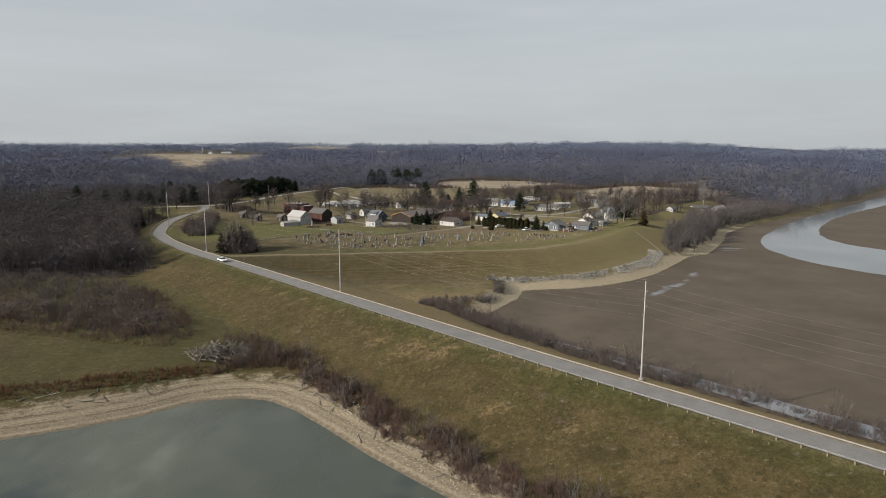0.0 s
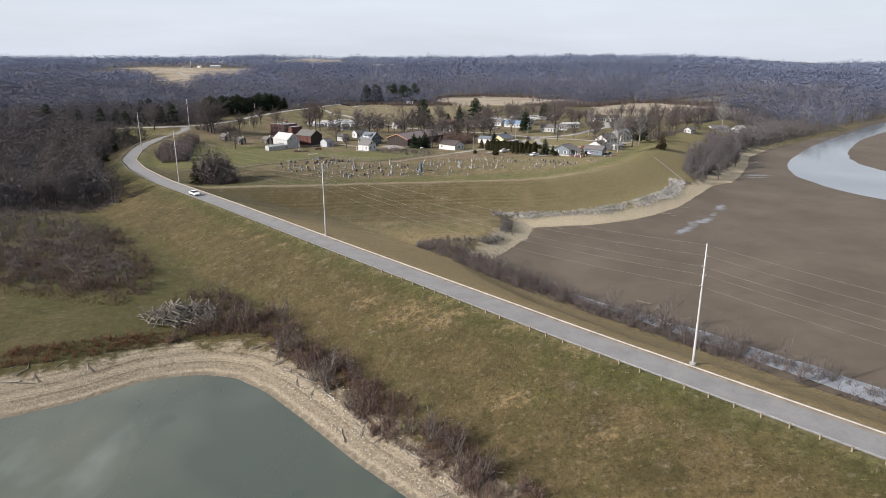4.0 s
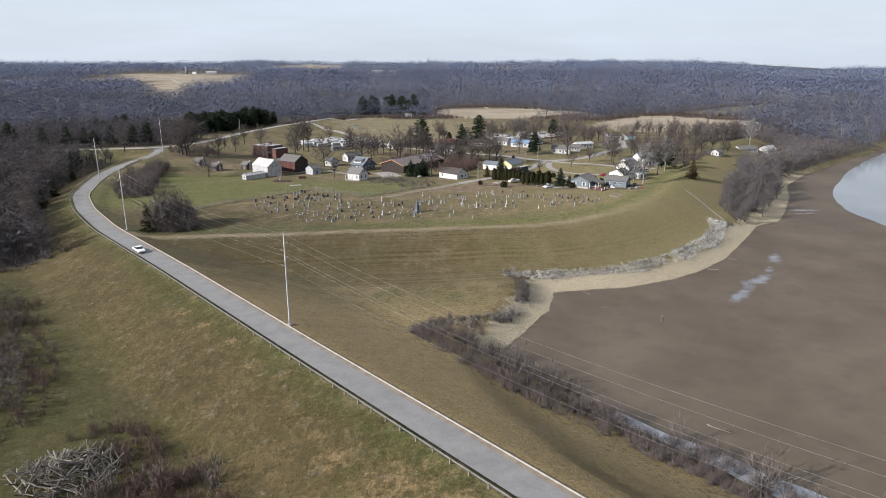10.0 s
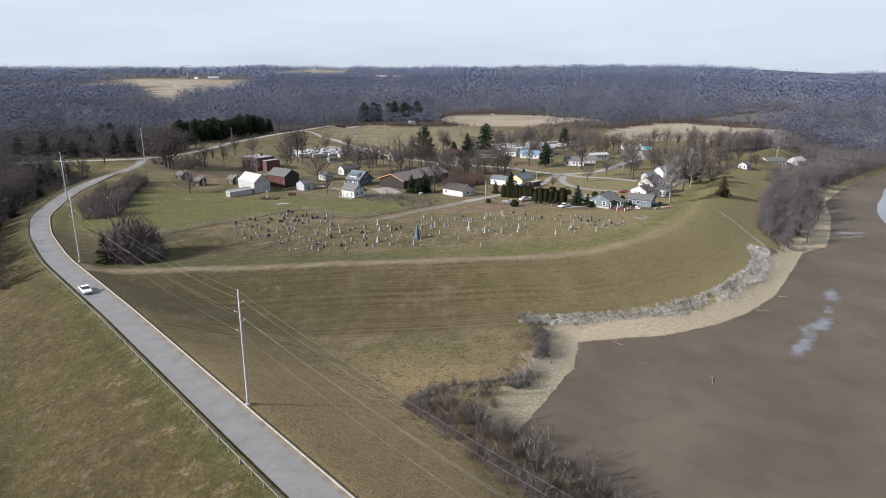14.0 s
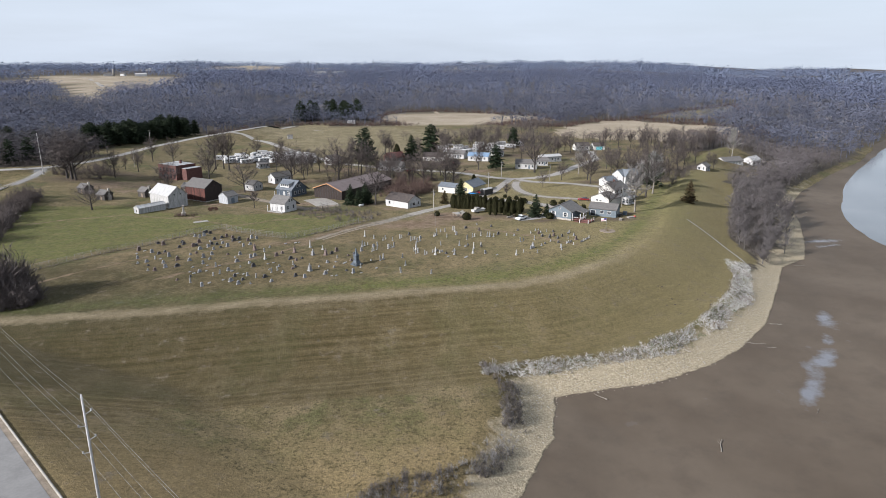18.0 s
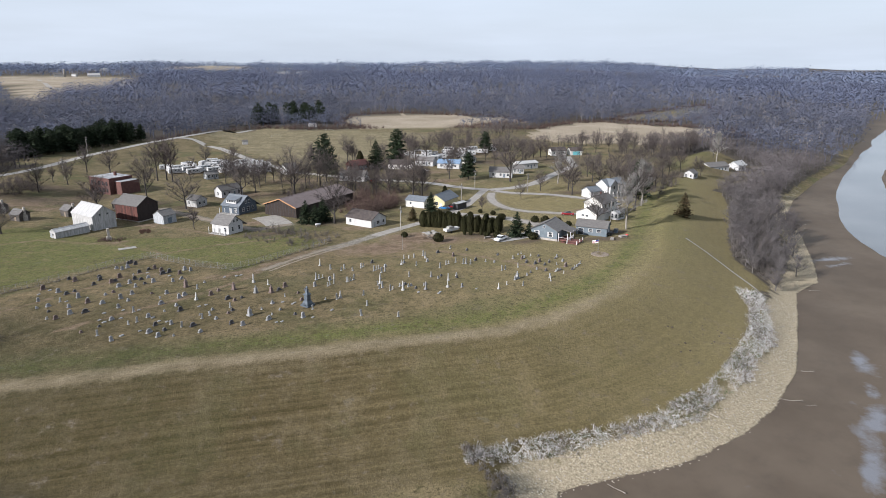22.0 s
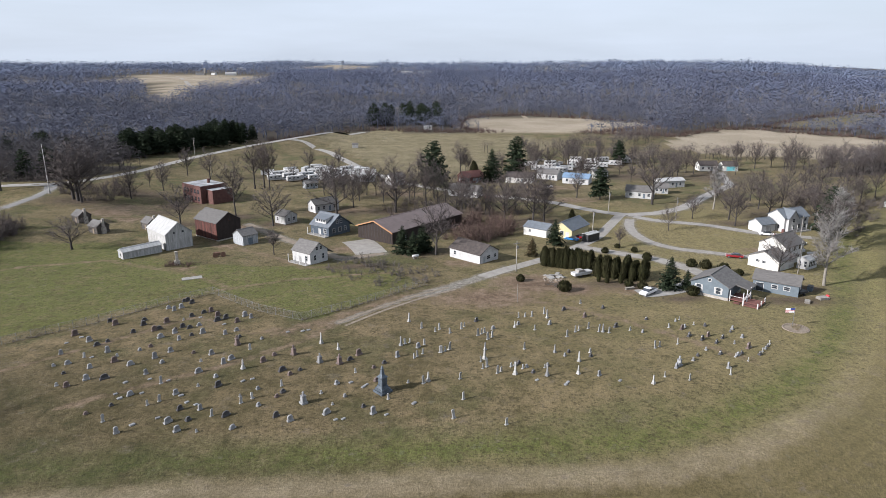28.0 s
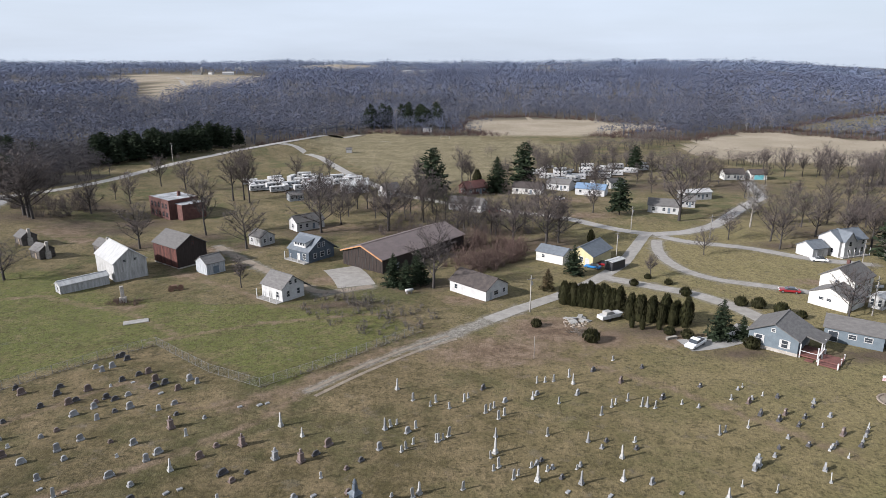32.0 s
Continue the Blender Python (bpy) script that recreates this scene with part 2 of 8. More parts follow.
M["rust_weed"] = island("rust_weeds", [(0.060, 0.028, 0.016), (0.150, 0.078, 0.042), (0.090, 0.048, 0.028)], scale=0.2)
M["twig_pale"] = island("pale_sycamore_twigs", [(0.12, 0.114, 0.112), (0.24, 0.23, 0.22), (0.17, 0.16, 0.153)])
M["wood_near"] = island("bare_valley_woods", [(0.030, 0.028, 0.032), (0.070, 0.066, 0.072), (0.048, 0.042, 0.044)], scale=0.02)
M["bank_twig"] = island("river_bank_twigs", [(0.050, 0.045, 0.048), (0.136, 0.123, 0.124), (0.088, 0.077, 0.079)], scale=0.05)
# Distance haze is mixed into these tones: bluer and paler further out.
M["wood_mid_haze"] = island("hazed_valley_floor_woods", [(0.062, 0.068, 0.096), (0.102, 0.109, 0.146), (0.056, 0.060, 0.083)], scale=0.012)
M["wood_hill_haze"] = island("hazed_hill_woods", [(0.100, 0.120, 0.180), (0.124, 0.147, 0.212), (0.108, 0.128, 0.188)], scale=0.004)
M["wood_far_haze"] = island("hazed_woods", [(0.078, 0.090, 0.138), (0.102, 0.116, 0.168), (0.072, 0.082, 0.124)], scale=0.008)
M["pine"] = island("pine_needles", [(0.007, 0.012, 0.006), (0.023, 0.033, 0.016), (0.015, 0.022, 0.011)])
M["arbor"] = island("arborvitae", [(0.008, 0.010, 0.004), (0.030, 0.029, 0.010), (0.021, 0.020, 0.008)], scale=0.3)
M["rust_green"] = island("winter_cedar", [(0.030, 0.022, 0.012), (0.070, 0.048, 0.024), (0.040, 0.036, 0.016)], scale=0.3)
M["dry_grass"] = island("dry_grass", [(0.11, 0.085, 0.048), (0.21, 0.165, 0.095), (0.12, 0.105, 0.050)], scale=0.2)
M["white_weed"] = island("pale_dead_weeds", [(0.27, 0.262, 0.25), (0.62, 0.605, 0.58), (0.33, 0.32, 0.305)], scale=0.4)
M["ivy"] = island("green_brambles", [(0.025, 0.045, 0.014), (0.06, 0.085, 0.032), (0.04, 0.058, 0.02)], scale=0.3)

# ---- the lie of the land ----
ROAD = [(189, -289), (60.1, -131.6), (25.8, -91.6), (5.4, -66.7), (-24.1, -30.7), (-69, 24.8), (-107.9, 71.2), (-129.6, 102.1), (-145.5, 130.7),
        (-155, 163), (-161, 190), (-162.5, 214), (-162, 240), (-162, 262), (-166, 283)]
BACK_ROAD = [(-300, 262), (-240, 274), (-190, 282), (-166, 286), (-151.7, 308), (-145.7, 325), (-136, 378), (-118, 433), (-105, 463), (-88, 500), (-60, 560)]
FIELD_ROAD = [(-105, 463), (-91.6, 467), (-68, 431), (-45.4, 378), (-24.5, 336), (-10, 312), (15, 290), (57.3, 265.3), (69.9, 248), (82, 241)]
CREST = [(-112, 66), (-92, 63.5), (-70, 63.7), (-50, 65), (-25, 68), (8, 70.5), (42, 73), (58, 79.5), (75, 90), (92, 106), (110, 130), (128, 160),
         (146, 190), (166, 224), (182, 244), (230, 310), (330, 430)]
SHORE = [(230, -275), (150, -184), (72, -92), (57, -74), (43, -56), (32, -38), (22, -19), (18.7, -9.4), (24, -2), (36, 17), (40.5, 31), (54, 33), (65, 34.5),
         (80, 40.5), (94, 49.5), (108, 62), (120, 77), (131, 91), (143, 107), (157, 115), (170, 133), (190, 164), (207, 196), (236, 228),
         (289, 276), (350, 325), (430, 405), (520, 497), (700, 660), (1000, 900), (1600, 1300), (2600, 1900)]
POND = [(-260, -150), (-120, -112), (-83.5, -97.8), (-74.8, -94.2), (-65.9, -89.6), (-57.1, -82.4), (-51.7, -80.6), (-45.7, -80), (-39.2, -81.8),
        (-32, -87.8), (-23.5, -97.9), (-13.8, -110.3), (-5.8, -119.2), (1.2, -126.9), (10.1, -137.2), (120, -270)]
RIVER_L = [(460, -150), (330, -50), (262, 5), (222, 45), (204, 80), (199, 102), (200, 121), (203, 140), (211, 160), (227, 187), (249, 214), (277, 247), (317, 293), (368, 345), (450, 418), (560, 515), (740, 670), (1040, 905), (1700, 1320), (2600, 1890)]
RIVER_R = [(500, -80), (390, 10), (312, 75), (276, 112), (264, 138), (261, 150), (261, 161), (263, 172), (266, 182), (272, 195), (285, 217), (303, 241), (338, 282), (386, 327), (470, 398), (580, 494), (762, 648), (1066, 880), (1730, 1285), (2640, 1840)]
W_EDGE = [(-420, -10), (-240, 25), (-150, 42), (-119, 53), (-131, 84), (-150, 118), (-172, 160), (-186, 200), (-189, 250), (-240, 262), (-320, 250)]


def along(poly, X, Y):
    """Distance from each point to a line of the plan, and on which side it lies (left of its run: positive)."""
    best = np.full(X.shape, 1e18)
    side = np.zeros(X.shape)
    for (ax, ay), (bx, by) in zip(poly, poly[1:]):
        dx, dy = bx - ax, by - ay
        s = np.clip(((X - ax) * dx + (Y - ay) * dy) / (dx * dx + dy * dy), 0, 1)
        ex, ey = X - ax - s * dx, Y - ay - s * dy
        d = ex * ex + ey * ey
        near = d < best
        best = np.where(near, d, best)
        side = np.where(near, np.sign(dx * ey - dy * ex), side)
    return np.sqrt(best), side


def step(x, a, b):
    s = np.clip((x - a) / (b - a), 0, 1)
    return s * s * (3 - 2 * s)


def waves(X, Y, size, seed, octaves=3):
    """Smooth uneven ground, about -1 to 1."""
    rs = np.random.RandomState(seed)
    out, amp = np.zeros(X.shape), 1.0
    for o in range(octaves):
        for _ in range(4):
            a, p = rs.uniform(0, 2 * np.pi), rs.uniform(0, 2 * np.pi)
            k = 2 * np.pi / (size * rs.uniform(0.7, 1.4)) * 2 ** o
            out += amp * np.sin(k * (np.cos(a) * X + np.sin(a) * Y) + p) / 4
        amp *= 0.5
    return out


def land(X, Y):
    """Height of the ground, and the shares of what covers it."""
    X, Y = np.asarray(X, float), np.asarray(Y, float)
    d_road, s_road = along(ROAD, X, Y)
    d_back, _ = along(BACK_ROAD, X, Y)
    d_crest, s_crest = along(CREST, X, Y)
    d_shore, s_shore = along(SHORE, X, Y)
    d_pond, s_pond = along(POND, X, Y)
    d_w, s_w = along(W_EDGE, X, Y)
    west = (s_road > 0) & (Y < 285)
    # inside the bend of the levee
    inside = (s_crest > 0) & (s_road < 0) | (Y > 285) & (s_crest > 0)
    town = np.interp(Y, [60, 76, 100, 200, 300, 450, 720], [10.4, 9.9, 10.6, 8.7, 8.2, 8.0, 8.0])
    town = town + 4.5 * step(-X, 95, 165) * step(Y, 120, 260) * (1 - step(Y, 480, 600))
    r = np.hypot(X, Y)
    az = X / np.maximum(Y + 130, 1)
    hills = step(Y, 640, 1500) * 15 + step(r, 1100, 3600) * 25 + (waves(X, Y, 1300, 3) * 8 + waves(X, Y, 420, 6) * 3.5) * step(r, 700, 1600) + (waves(X, Y, 900, 12) * 7 + waves(X, Y, 260, 14) * 3) * step(r, 1700, 2600)
    hills = hills - 34 * step(az, 0.44, 0.64) * step(r, 1100, 2400)
    hills += step(-X, 210, 520) * (9 + 4 * waves(X, Y, 300, 5)) * step(Y, 0, 300) * (1 - step(r, 900, 1500))
    town = town + hills
    lee = 3.6 + 6.9 * (1 - step(d_crest, 1.5, 33)) ** 1.15
    z = np.where(inside, np.maximum(town, 10.4 - d_crest * 0.3), lee)
    left_low = 4.0 + step(-X, 100, 260) * 6 + hills
    z = np.where(west & (Y < 300), left_low, z)
    z = np.maximum(z, np.where(Y < 290, 11.6 - np.maximum(d_road - 5.2, 0) / np.where(s_road > 0, 3.0, 3.7), -50))
    z = np.maximum(z, np.where(Y > 200, 12.6 - np.maximum(d_back - 4, 0) / 5.0, -50) * (1 - step(r, 520, 640)) + -50 * step(r, 520, 640))
    # shore of the mud flats, and of the pond
    bank = np.interp(d_shore, [0, 3, 8, 14, 24], [0, 0.8, 2.5, 4.6, 9.2])
    out_shore = (s_shore < 0) & (X > 0)
    z = np.where(out_shore, -0.9 * step(d_shore, 0, 14), np.minimum(z, np.where(X > 0, bank + np.maximum(d_shore - 24, 0) * 1.0, 99)))
    bankp = np.interp(d_pond, [0, 4, 11, 16, 40], [0, 0.9, 2.9, 3.7, 13.0])
    in_pond = (s_pond < 0) & (Y < -60) & (X < 100)
    z = np.where(in_pond, -0.22 * np.minimum(d_pond, 8), np.where((Y < 0) & (s_road > 0), np.minimum(z, bankp + 0.0), z))
    d_left, s_left = along(RIVER_L, X, Y)
    d_right, s_right = along(RIVER_R, X, Y)
    bed = (s_left < 0) & (s_right > 0)
    z = np.where(out_shore & bed, z - 0.9 * step(np.minimum(d_left, d_right), 0, 7), z)
    z = np.where(out_shore, z + 14 * step(d_shore, 700, 1300), z)
    fine = waves(X, Y, 40, 8) * 0.16
    z = z + np.where((z > 2.2) & (d_road > 6) & (d_back > 6), fine, 0)
    return z, dict(road=d_road, s_road=s_road, crest=d_crest, s_crest=s_crest, shore=d_shore, out=out_shore, pond=d_pond, in_pond=in_pond, inside=inside,
                   west=west, w=d_w, s_w=s_w, r=r)


def ground_z(x, y):
    return float(land(np.array([float(x)]), np.array([float(y)]))[0][0])


def poly_mask(poly, X, Y):
    inside = np.zeros(X.shape, bool)
    for (ax, ay), (bx, by) in zip(poly, poly[1:] + poly[:1]):
        cross = (ay > Y) != (by > Y)
        inside ^= cross & (X < (bx - ax) * (Y - ay) / (by - ay + 1e-12) + ax)
    return inside


CROP_A = [(20, 600), (25, 672), (50, 726), (99, 733), (159, 692), (209, 645), (222, 608), (174, 578), (127, 545), (86, 543), (40, 566)]
CROP_B = [(168, 440), (175, 478), (214, 542), (258, 578), (288, 579), (310, 545), (346, 506), (372, 480), (352, 430), (300, 402), (262, 398), (203, 402)]
PLAYING = [(-91, 500), (-60, 440), (-20, 350), (10, 330), (70, 425), (112, 492), (70, 520), (20, 550), (-50, 580)]
HILL_FIELD = [(-770, 1410), (-801, 1584), (-853, 1835), (-805, 1944), (-772, 1923), (-690, 1990), (-560, 1930), (-451, 1825), (-419, 1654), (-374, 1360), (-436, 1215), (-415, 1100), (-350, 890), (-372, 850), (-450, 1000), (-519, 1165), (-600, 1330), (-646, 1415), (-702, 1395)]
GREEN_FIELD = [(305, 606), (401, 696), (532, 790), (470, 660), (407, 600), (352, 566), (316, 580)]
RIDGE_FIELD = [(-250, 2080), (-85, 1940), (30, 2080), (-20, 2290), (-130, 2300)]
TOP_FIELD = [(332, 2640), (596, 2780), (720, 3200), (345, 3380)]
FAR_FIELD = [(-643, 2900), (-520, 2560), (-390, 2480), (-283, 2520), (-330, 3400), (-560, 3500)]
WEST_FIELD = [(-900, 1360), (-809, 1411), (-799, 1481), (-1000, 1460)]
CREST_FIELDS = [[(-1500, 2500), (-1250, 2350), (-1100, 2500), (-1300, 2750)], [(-1050, 2750), (-800, 2600), (-760, 2850), (-980, 3000)], [(0, 2900), (180, 2800), (220, 3200), (30, 3300)], [(900, 2700), (1120, 2760), (1150, 3000), (960, 2960)], [(-250, 3000), (-120, 2900), (-100, 3300), (-230, 3300)]]
OPEN_FIELDS = [CROP_A, CROP_B, HILL_FIELD, RIDGE_FIELD, TOP_FIELD, FAR_FIELD, WEST_FIELD] + CREST_FIELDS


def wooded(X, Y, s):
    """Where the woods stand."""
    west = s["west"] & (s["s_w"] > 0) & (s["road"] > 16)
    north = (Y > 300) & (s["r"] > 560) & ~s["out"]
    d_back, s_back = along(BACK_ROAD, X, Y)
    far_left = ((X < -190) & (Y > 290)) | ((s_back > 0) & (Y > 268) & (Y < 600) & (X < -60) & ((d_back > 34) | (Y < 338) | (Y > 480)))
    bank = (~s["out"]) & (s["s_crest"] < 0) & (s["crest"] > 17) & (s["shore"] > 5) & (Y > 96) & (X > 118)
    bank |= (~s["out"]) & (X > 200) & (Y > 225) & (Y < 800) & (s["shore"] > 7) & (s["shore"] < np.where(Y < 330, 34, 95))
    across = s["out"] & (s["shore"] > 430)
    m = west | north | far_left | bank | across
    for p in [PLAYING, GREEN_FIELD] + OPEN_FIELDS:
        m &= ~poly_mask(p, X, Y)
    m &= ~poly_mask([(100, 90), (133, 105), (134, 117), (136, 128), (141, 138), (149, 152), (163, 172), (180, 198), (194, 226), (150, 232), (100, 160)], X, Y)
    m &= ~poly_mask([(196, 232), (226, 258), (256, 278), (272, 306), (262, 336), (225, 336), (200, 304), (184, 262)], X, Y)
    back_gap = d_back < 9
    return m & ~back_gap


def lines(lo, hi, fine_lo, fine_hi, pitch, grow=1.12):
    mid = list(np.arange(fine_lo, fine_hi + 0.01, pitch))
    out, s, v = [], pitch, fine_hi
    while v < hi:
        s *= grow
        v += s
        out.append(min(v, hi))
    pre, s, v = [], pitch, fine_lo
    while v > lo:
        s *= grow
        v -= s
        pre.append(max(v, lo))
    return np.array(pre[::-1] + mid + out)


def mesh_of(name, verts, faces, mats, mat_index=None, smooth=False):
    """A mesh from arrays of points and faces with equal corner counts."""
    me = bpy.data.meshes.new(name)
    verts, faces = np.asarray(verts, np.float32), np.asarray(faces, np.int32)
    k = faces.shape[1]
    me.vertices.add(len(verts))
    me.vertices.foreach_set("co", verts.ravel())
    me.loops.add(faces.size)
    me.loops.foreach_set("vertex_index", faces.ravel())
    me.polygons.add(len(faces))
    me.polygons.foreach_set("loop_start", np.arange(0, faces.size, k, dtype=np.int32))
    me.polygons.foreach_set("loop_total", np.full(len(faces), k, np.int32))
    for m in mats:
        me.materials.append(m)
    if mat_index is not None:
        me.polygons.foreach_set("material_index", np.asarray(mat_index, np.int32))
    if smooth:
        me.polygons.foreach_set("use_smooth", np.ones(len(faces), bool))
    me.update(calc_edges=True)
    return me


# ---- village lanes ----
LANES = [
    ("lane", [(124.2, 138.5), (126.0, 123.1), (126.8, 110.5), (126.4, 99.5)], 0.34, "concrete", "narrow pale footpath worn down the levee slope"),
    ("lane", [(79, 240), (63.3, 207.4), (50.5, 189.9), (40, 178.9), (29, 169.5), (21, 162)], 1.9, "gravel_lane", "pale gravel village lane leading to the cemetery"),
    ("lane", [(13.6, 151.4), (7.0, 146.6), (0.4, 139.6), (-4.6, 134.6), (-11.2, 126.2)], 0.42, "dirt_lane", "worn wheel rut of an earth track entering the cemetery"),
    ("lane", [(11.8, 153.0), (5.4, 148.4), (-1.2, 141.4), (-6.2, 136.2), (-13.0, 128.0)], 0.42, "dirt_lane", "worn wheel rut of an earth track entering the cemetery"),
    ("lane", [(82, 241), (94.1, 243), (106.5, 252), (118, 266), (130, 282), (150, 306)], 2.4, "side_road", "narrow village street with worn pale asphalt"),
    ("lane", [(84, 238), (90, 231), (106.4, 224.1), (121, 211.4), (135, 205.5)], 2.0, "side_road", "narrow village street with worn pale asphalt"),
    ("lane", [(81, 233), (77.5, 222), (76.4, 212), (78.2, 199), (84.7, 191.1), (99.7, 184.4), (104, 181.5)], 1.7, "gravel_lane", "gravel loop driveway around a small green"),
    ("lane", [(54, 194), (65.6, 186.1), (74.2, 180.2), (81, 169), (83, 161)], 2.2, "gravel_lane", "pale concrete driveway to the grey house"),
    ("lane", [(-8, 186), (-20, 180), (-30, 190), (-44, 205), (-54, 216), (-62, 226)], 1.3, "dirt_lane", "worn track between the barns and the cottages"),
    ("lane", [(150, 306), (154, 322), (160, 344)], 2.2, "concrete", "pale driveway to the ranch house"),
    ("lane", [(-800, 1990), (-772, 1923), (-700, 1770), (-645, 1655), (-580, 1510), (-522, 1377), (-470, 1290)], 4.5, "gravel_lane", "pale farm road climbing the far stubble hill"),
    ("lane", [(-160, 236), (-160, 255), (-164, 275), (-168, 284)], 3.0, "asphalt", "road junction apron at the foot of the hill"),
]

gx, gy = lines(-4200, 4600, -150, 300, 1.6), lines(-420, 4700, -150, 300, 1.6)
GX, GY = np.meshgrid(gx, gy)
GZ, S = land(GX, GY)
WOOD = wooded(GX, GY, S)
nx, ny = len(gx), len(gy)
idx = np.arange(nx * ny).reshape(ny, nx)
quads = np.stack([idx[:-1, :-1], idx[:-1, 1:], idx[1:, 1:], idx[1:, :-1]], -1).reshape(-1, 4)
gme = mesh_of("ground", np.stack([GX, GY, GZ], -1).reshape(-1, 3), quads, [], smooth=True)


def cover(name, values):
    a = gme.attributes.new(name, "FLOAT", "POINT")
    a.data.foreach_set("value", np.clip(values, 0, 1).astype(np.float32).ravel())


beach = np.clip(0.5 + (8.2 + 1.6 * waves(GX, GY, 30, 21) - S["shore"]) / 10, 0, 1) * (GX > 8) * (1 - step(GX, 150, 330)) * step(GY, -17, -9)
beach = np.maximum(beach, np.clip(0.5 + (8.6 + 1.5 * waves(GX, GY, 25, 22) + 2.0 * (GX < -50) - S["pond"]) / 10, 0, 1) * (GY < -40) * (S["s_road"] > 0))
cover("beach", beach)
cover("strand", S["pond"] / 30)
cover("pondside", (GY < -40) * (S["s_road"] > 0) * 1.0)
cover("mud", np.where(GX > 0, 0.5 + np.where(S["out"], 1, -1) * S["shore"] / 8, 0))
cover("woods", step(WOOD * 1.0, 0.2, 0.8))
crop = np.maximum.reduce([poly_mask(p, GX, GY) * 1.0 for p in OPEN_FIELDS])
cover("crop", crop)
path = (1 - step(np.abs(S["crest"] - 0.3), 0.8, 4.6)) * (S["s_road"] < 0) * (1 - step(GX, 40, 120)) * 0.68
slope = (~S["inside"]) * (S["s_crest"] < 0) * (S["s_road"] < 0) * (S["crest"] < 40)
cover("path", path)
cover("slope", np.maximum(slope, (S["s_road"] < 0) * (S["road"] < 26) * (GY < 60)) * 1.0)
swale = np.exp(-((S["crest"] - 8.0) / 3.6) ** 2) * (S["s_crest"] > 0) * (S["s_road"] < 0) * (GX < 150) * (GX > -100)
lush_shade = np.maximum(swale, 0.95 * poly_mask([(-150, 110), (-96, 108), (-48, 150), (-18, 130), (4, 158), (-10, 178), (-40, 172), (-70, 176), (-100, 200), (-140, 195)], GX, GY))
lush_shade = np.maximum(lush_shade, 0.45 * np.exp(-((S["crest"] - 3.0) / 7.0) ** 2) * step(GX, 95, 125))
# West of the dam road: greener grass, with the thicket's shadow painted in.
lush_shade = np.maximum(lush_shade, 0.8 * step(S["road"], 20, 36) * (S["s_road"] > 0) * (S["road"] < 70) * step(-GX, 30, 60))
lush_shade = np.maximum(lush_shade, 0.8 * np.exp(-((S["road"] - 6.5) / 3.0) ** 2) * (S["s_road"] > 0) * (GY < 120))
lush_shade = np.maximum(lush_shade, 0.5 * (np.hypot(GX + 86, GY + 62) < 26))
cover("lush_shade", lush_shade)
cover("rough", (S["s_road"] > 0) * (S["road"] > 5) * (GY < 250) * 1.0)
graves = poly_mask([(-90, 100), (-48, 146), (-18, 126), (14, 152), (30, 150), (66, 152), (92, 122), (80, 104), (40, 92), (0, 84), (-60, 80), (-86, 88)], GX, GY) * 1.0
cover("graves", graves)
cover("tone", 0.5 + np.where(S["s_road"] < 0, (GX - 5) / 170, 0) * (GY > 30) * (1 - step(GY, np.where(GX < 0, 96, 240), np.where(GX < 0, 116, 270))))
cover("dam", (S["s_road"] < 0) * (1 - step(GY - 0.15 * GX, 0, 30)) * (GX > -90))
straw = np.zeros(GX.shape)
for x, y, a, b in ((-4, -72, 11, 6), (2, -78, 8, 4), (-14, -64, 6, 3), (16, -86, 8, 3), (26, -96, 7, 4), (6, -70, 6, 3), (2, -62, 5, 3), (-8, -50, 3, 2), (-26, -40, 4, 2), (-34, -34, 2.5, 2), (32, -100, 6, 4), (-18, -58, 3, 1.5), (-48, -14, 5, 2), (12, -104, 6, 3), (24, -116, 5, 3), (-40, -24, 5, 2), (-56, -6, 4, 2)):
    straw = np.maximum(straw, np.exp(-(((GX - x) / a) ** 2 + ((GY - y) / b) ** 2)))
straw *= 0.72
cover("straw", straw)
dirt = np.exp(-(((GX - 22) / 17) ** 2 + ((GY - 145) / 9) ** 2)) * 0.85
dirt = np.maximum(dirt, 1.1 * np.exp(-(((GX - 34) / 11) ** 2 + ((GY - 156) / 9) ** 2)))
dirt = np.maximum(dirt, np.exp(-(((GX - 44) / 9) ** 2 + ((GY - 152) / 6) ** 2)))
dirt = np.maximum(dirt, 0.9 * np.exp(-(((GX - 62) / 12) ** 2 + ((GY - 151) / 4) ** 2)))
for track, wd in (([(35, 142), (51, 130), (64, 115), (71, 107)], 1.5), ([(-86, 90), (-60, 116), (-46, 132), (-30, 122), (-19, 125)], 1.0), ([(-13, 128), (-20, 116), (-31, 106), (-42, 98), (-54, 90)], 1.3), ([(12, 154), (-2, 143), (-13, 131), (-24, 122)], 3.4), ([(-70, 205), (-62, 194), (-46, 186), (-30, 171), (-10, 172)], 1.6), ([(-140, 150), (-110, 172), (-90, 178), (-62, 166), (-45, 152)], 1.3), ([(-49, 150), (-30, 160), (-5, 166), (10, 158)], 1.2)):
    dirt = np.maximum(dirt, 0.62 * np.exp(-(along(track, GX, GY)[0] / wd) ** 2))
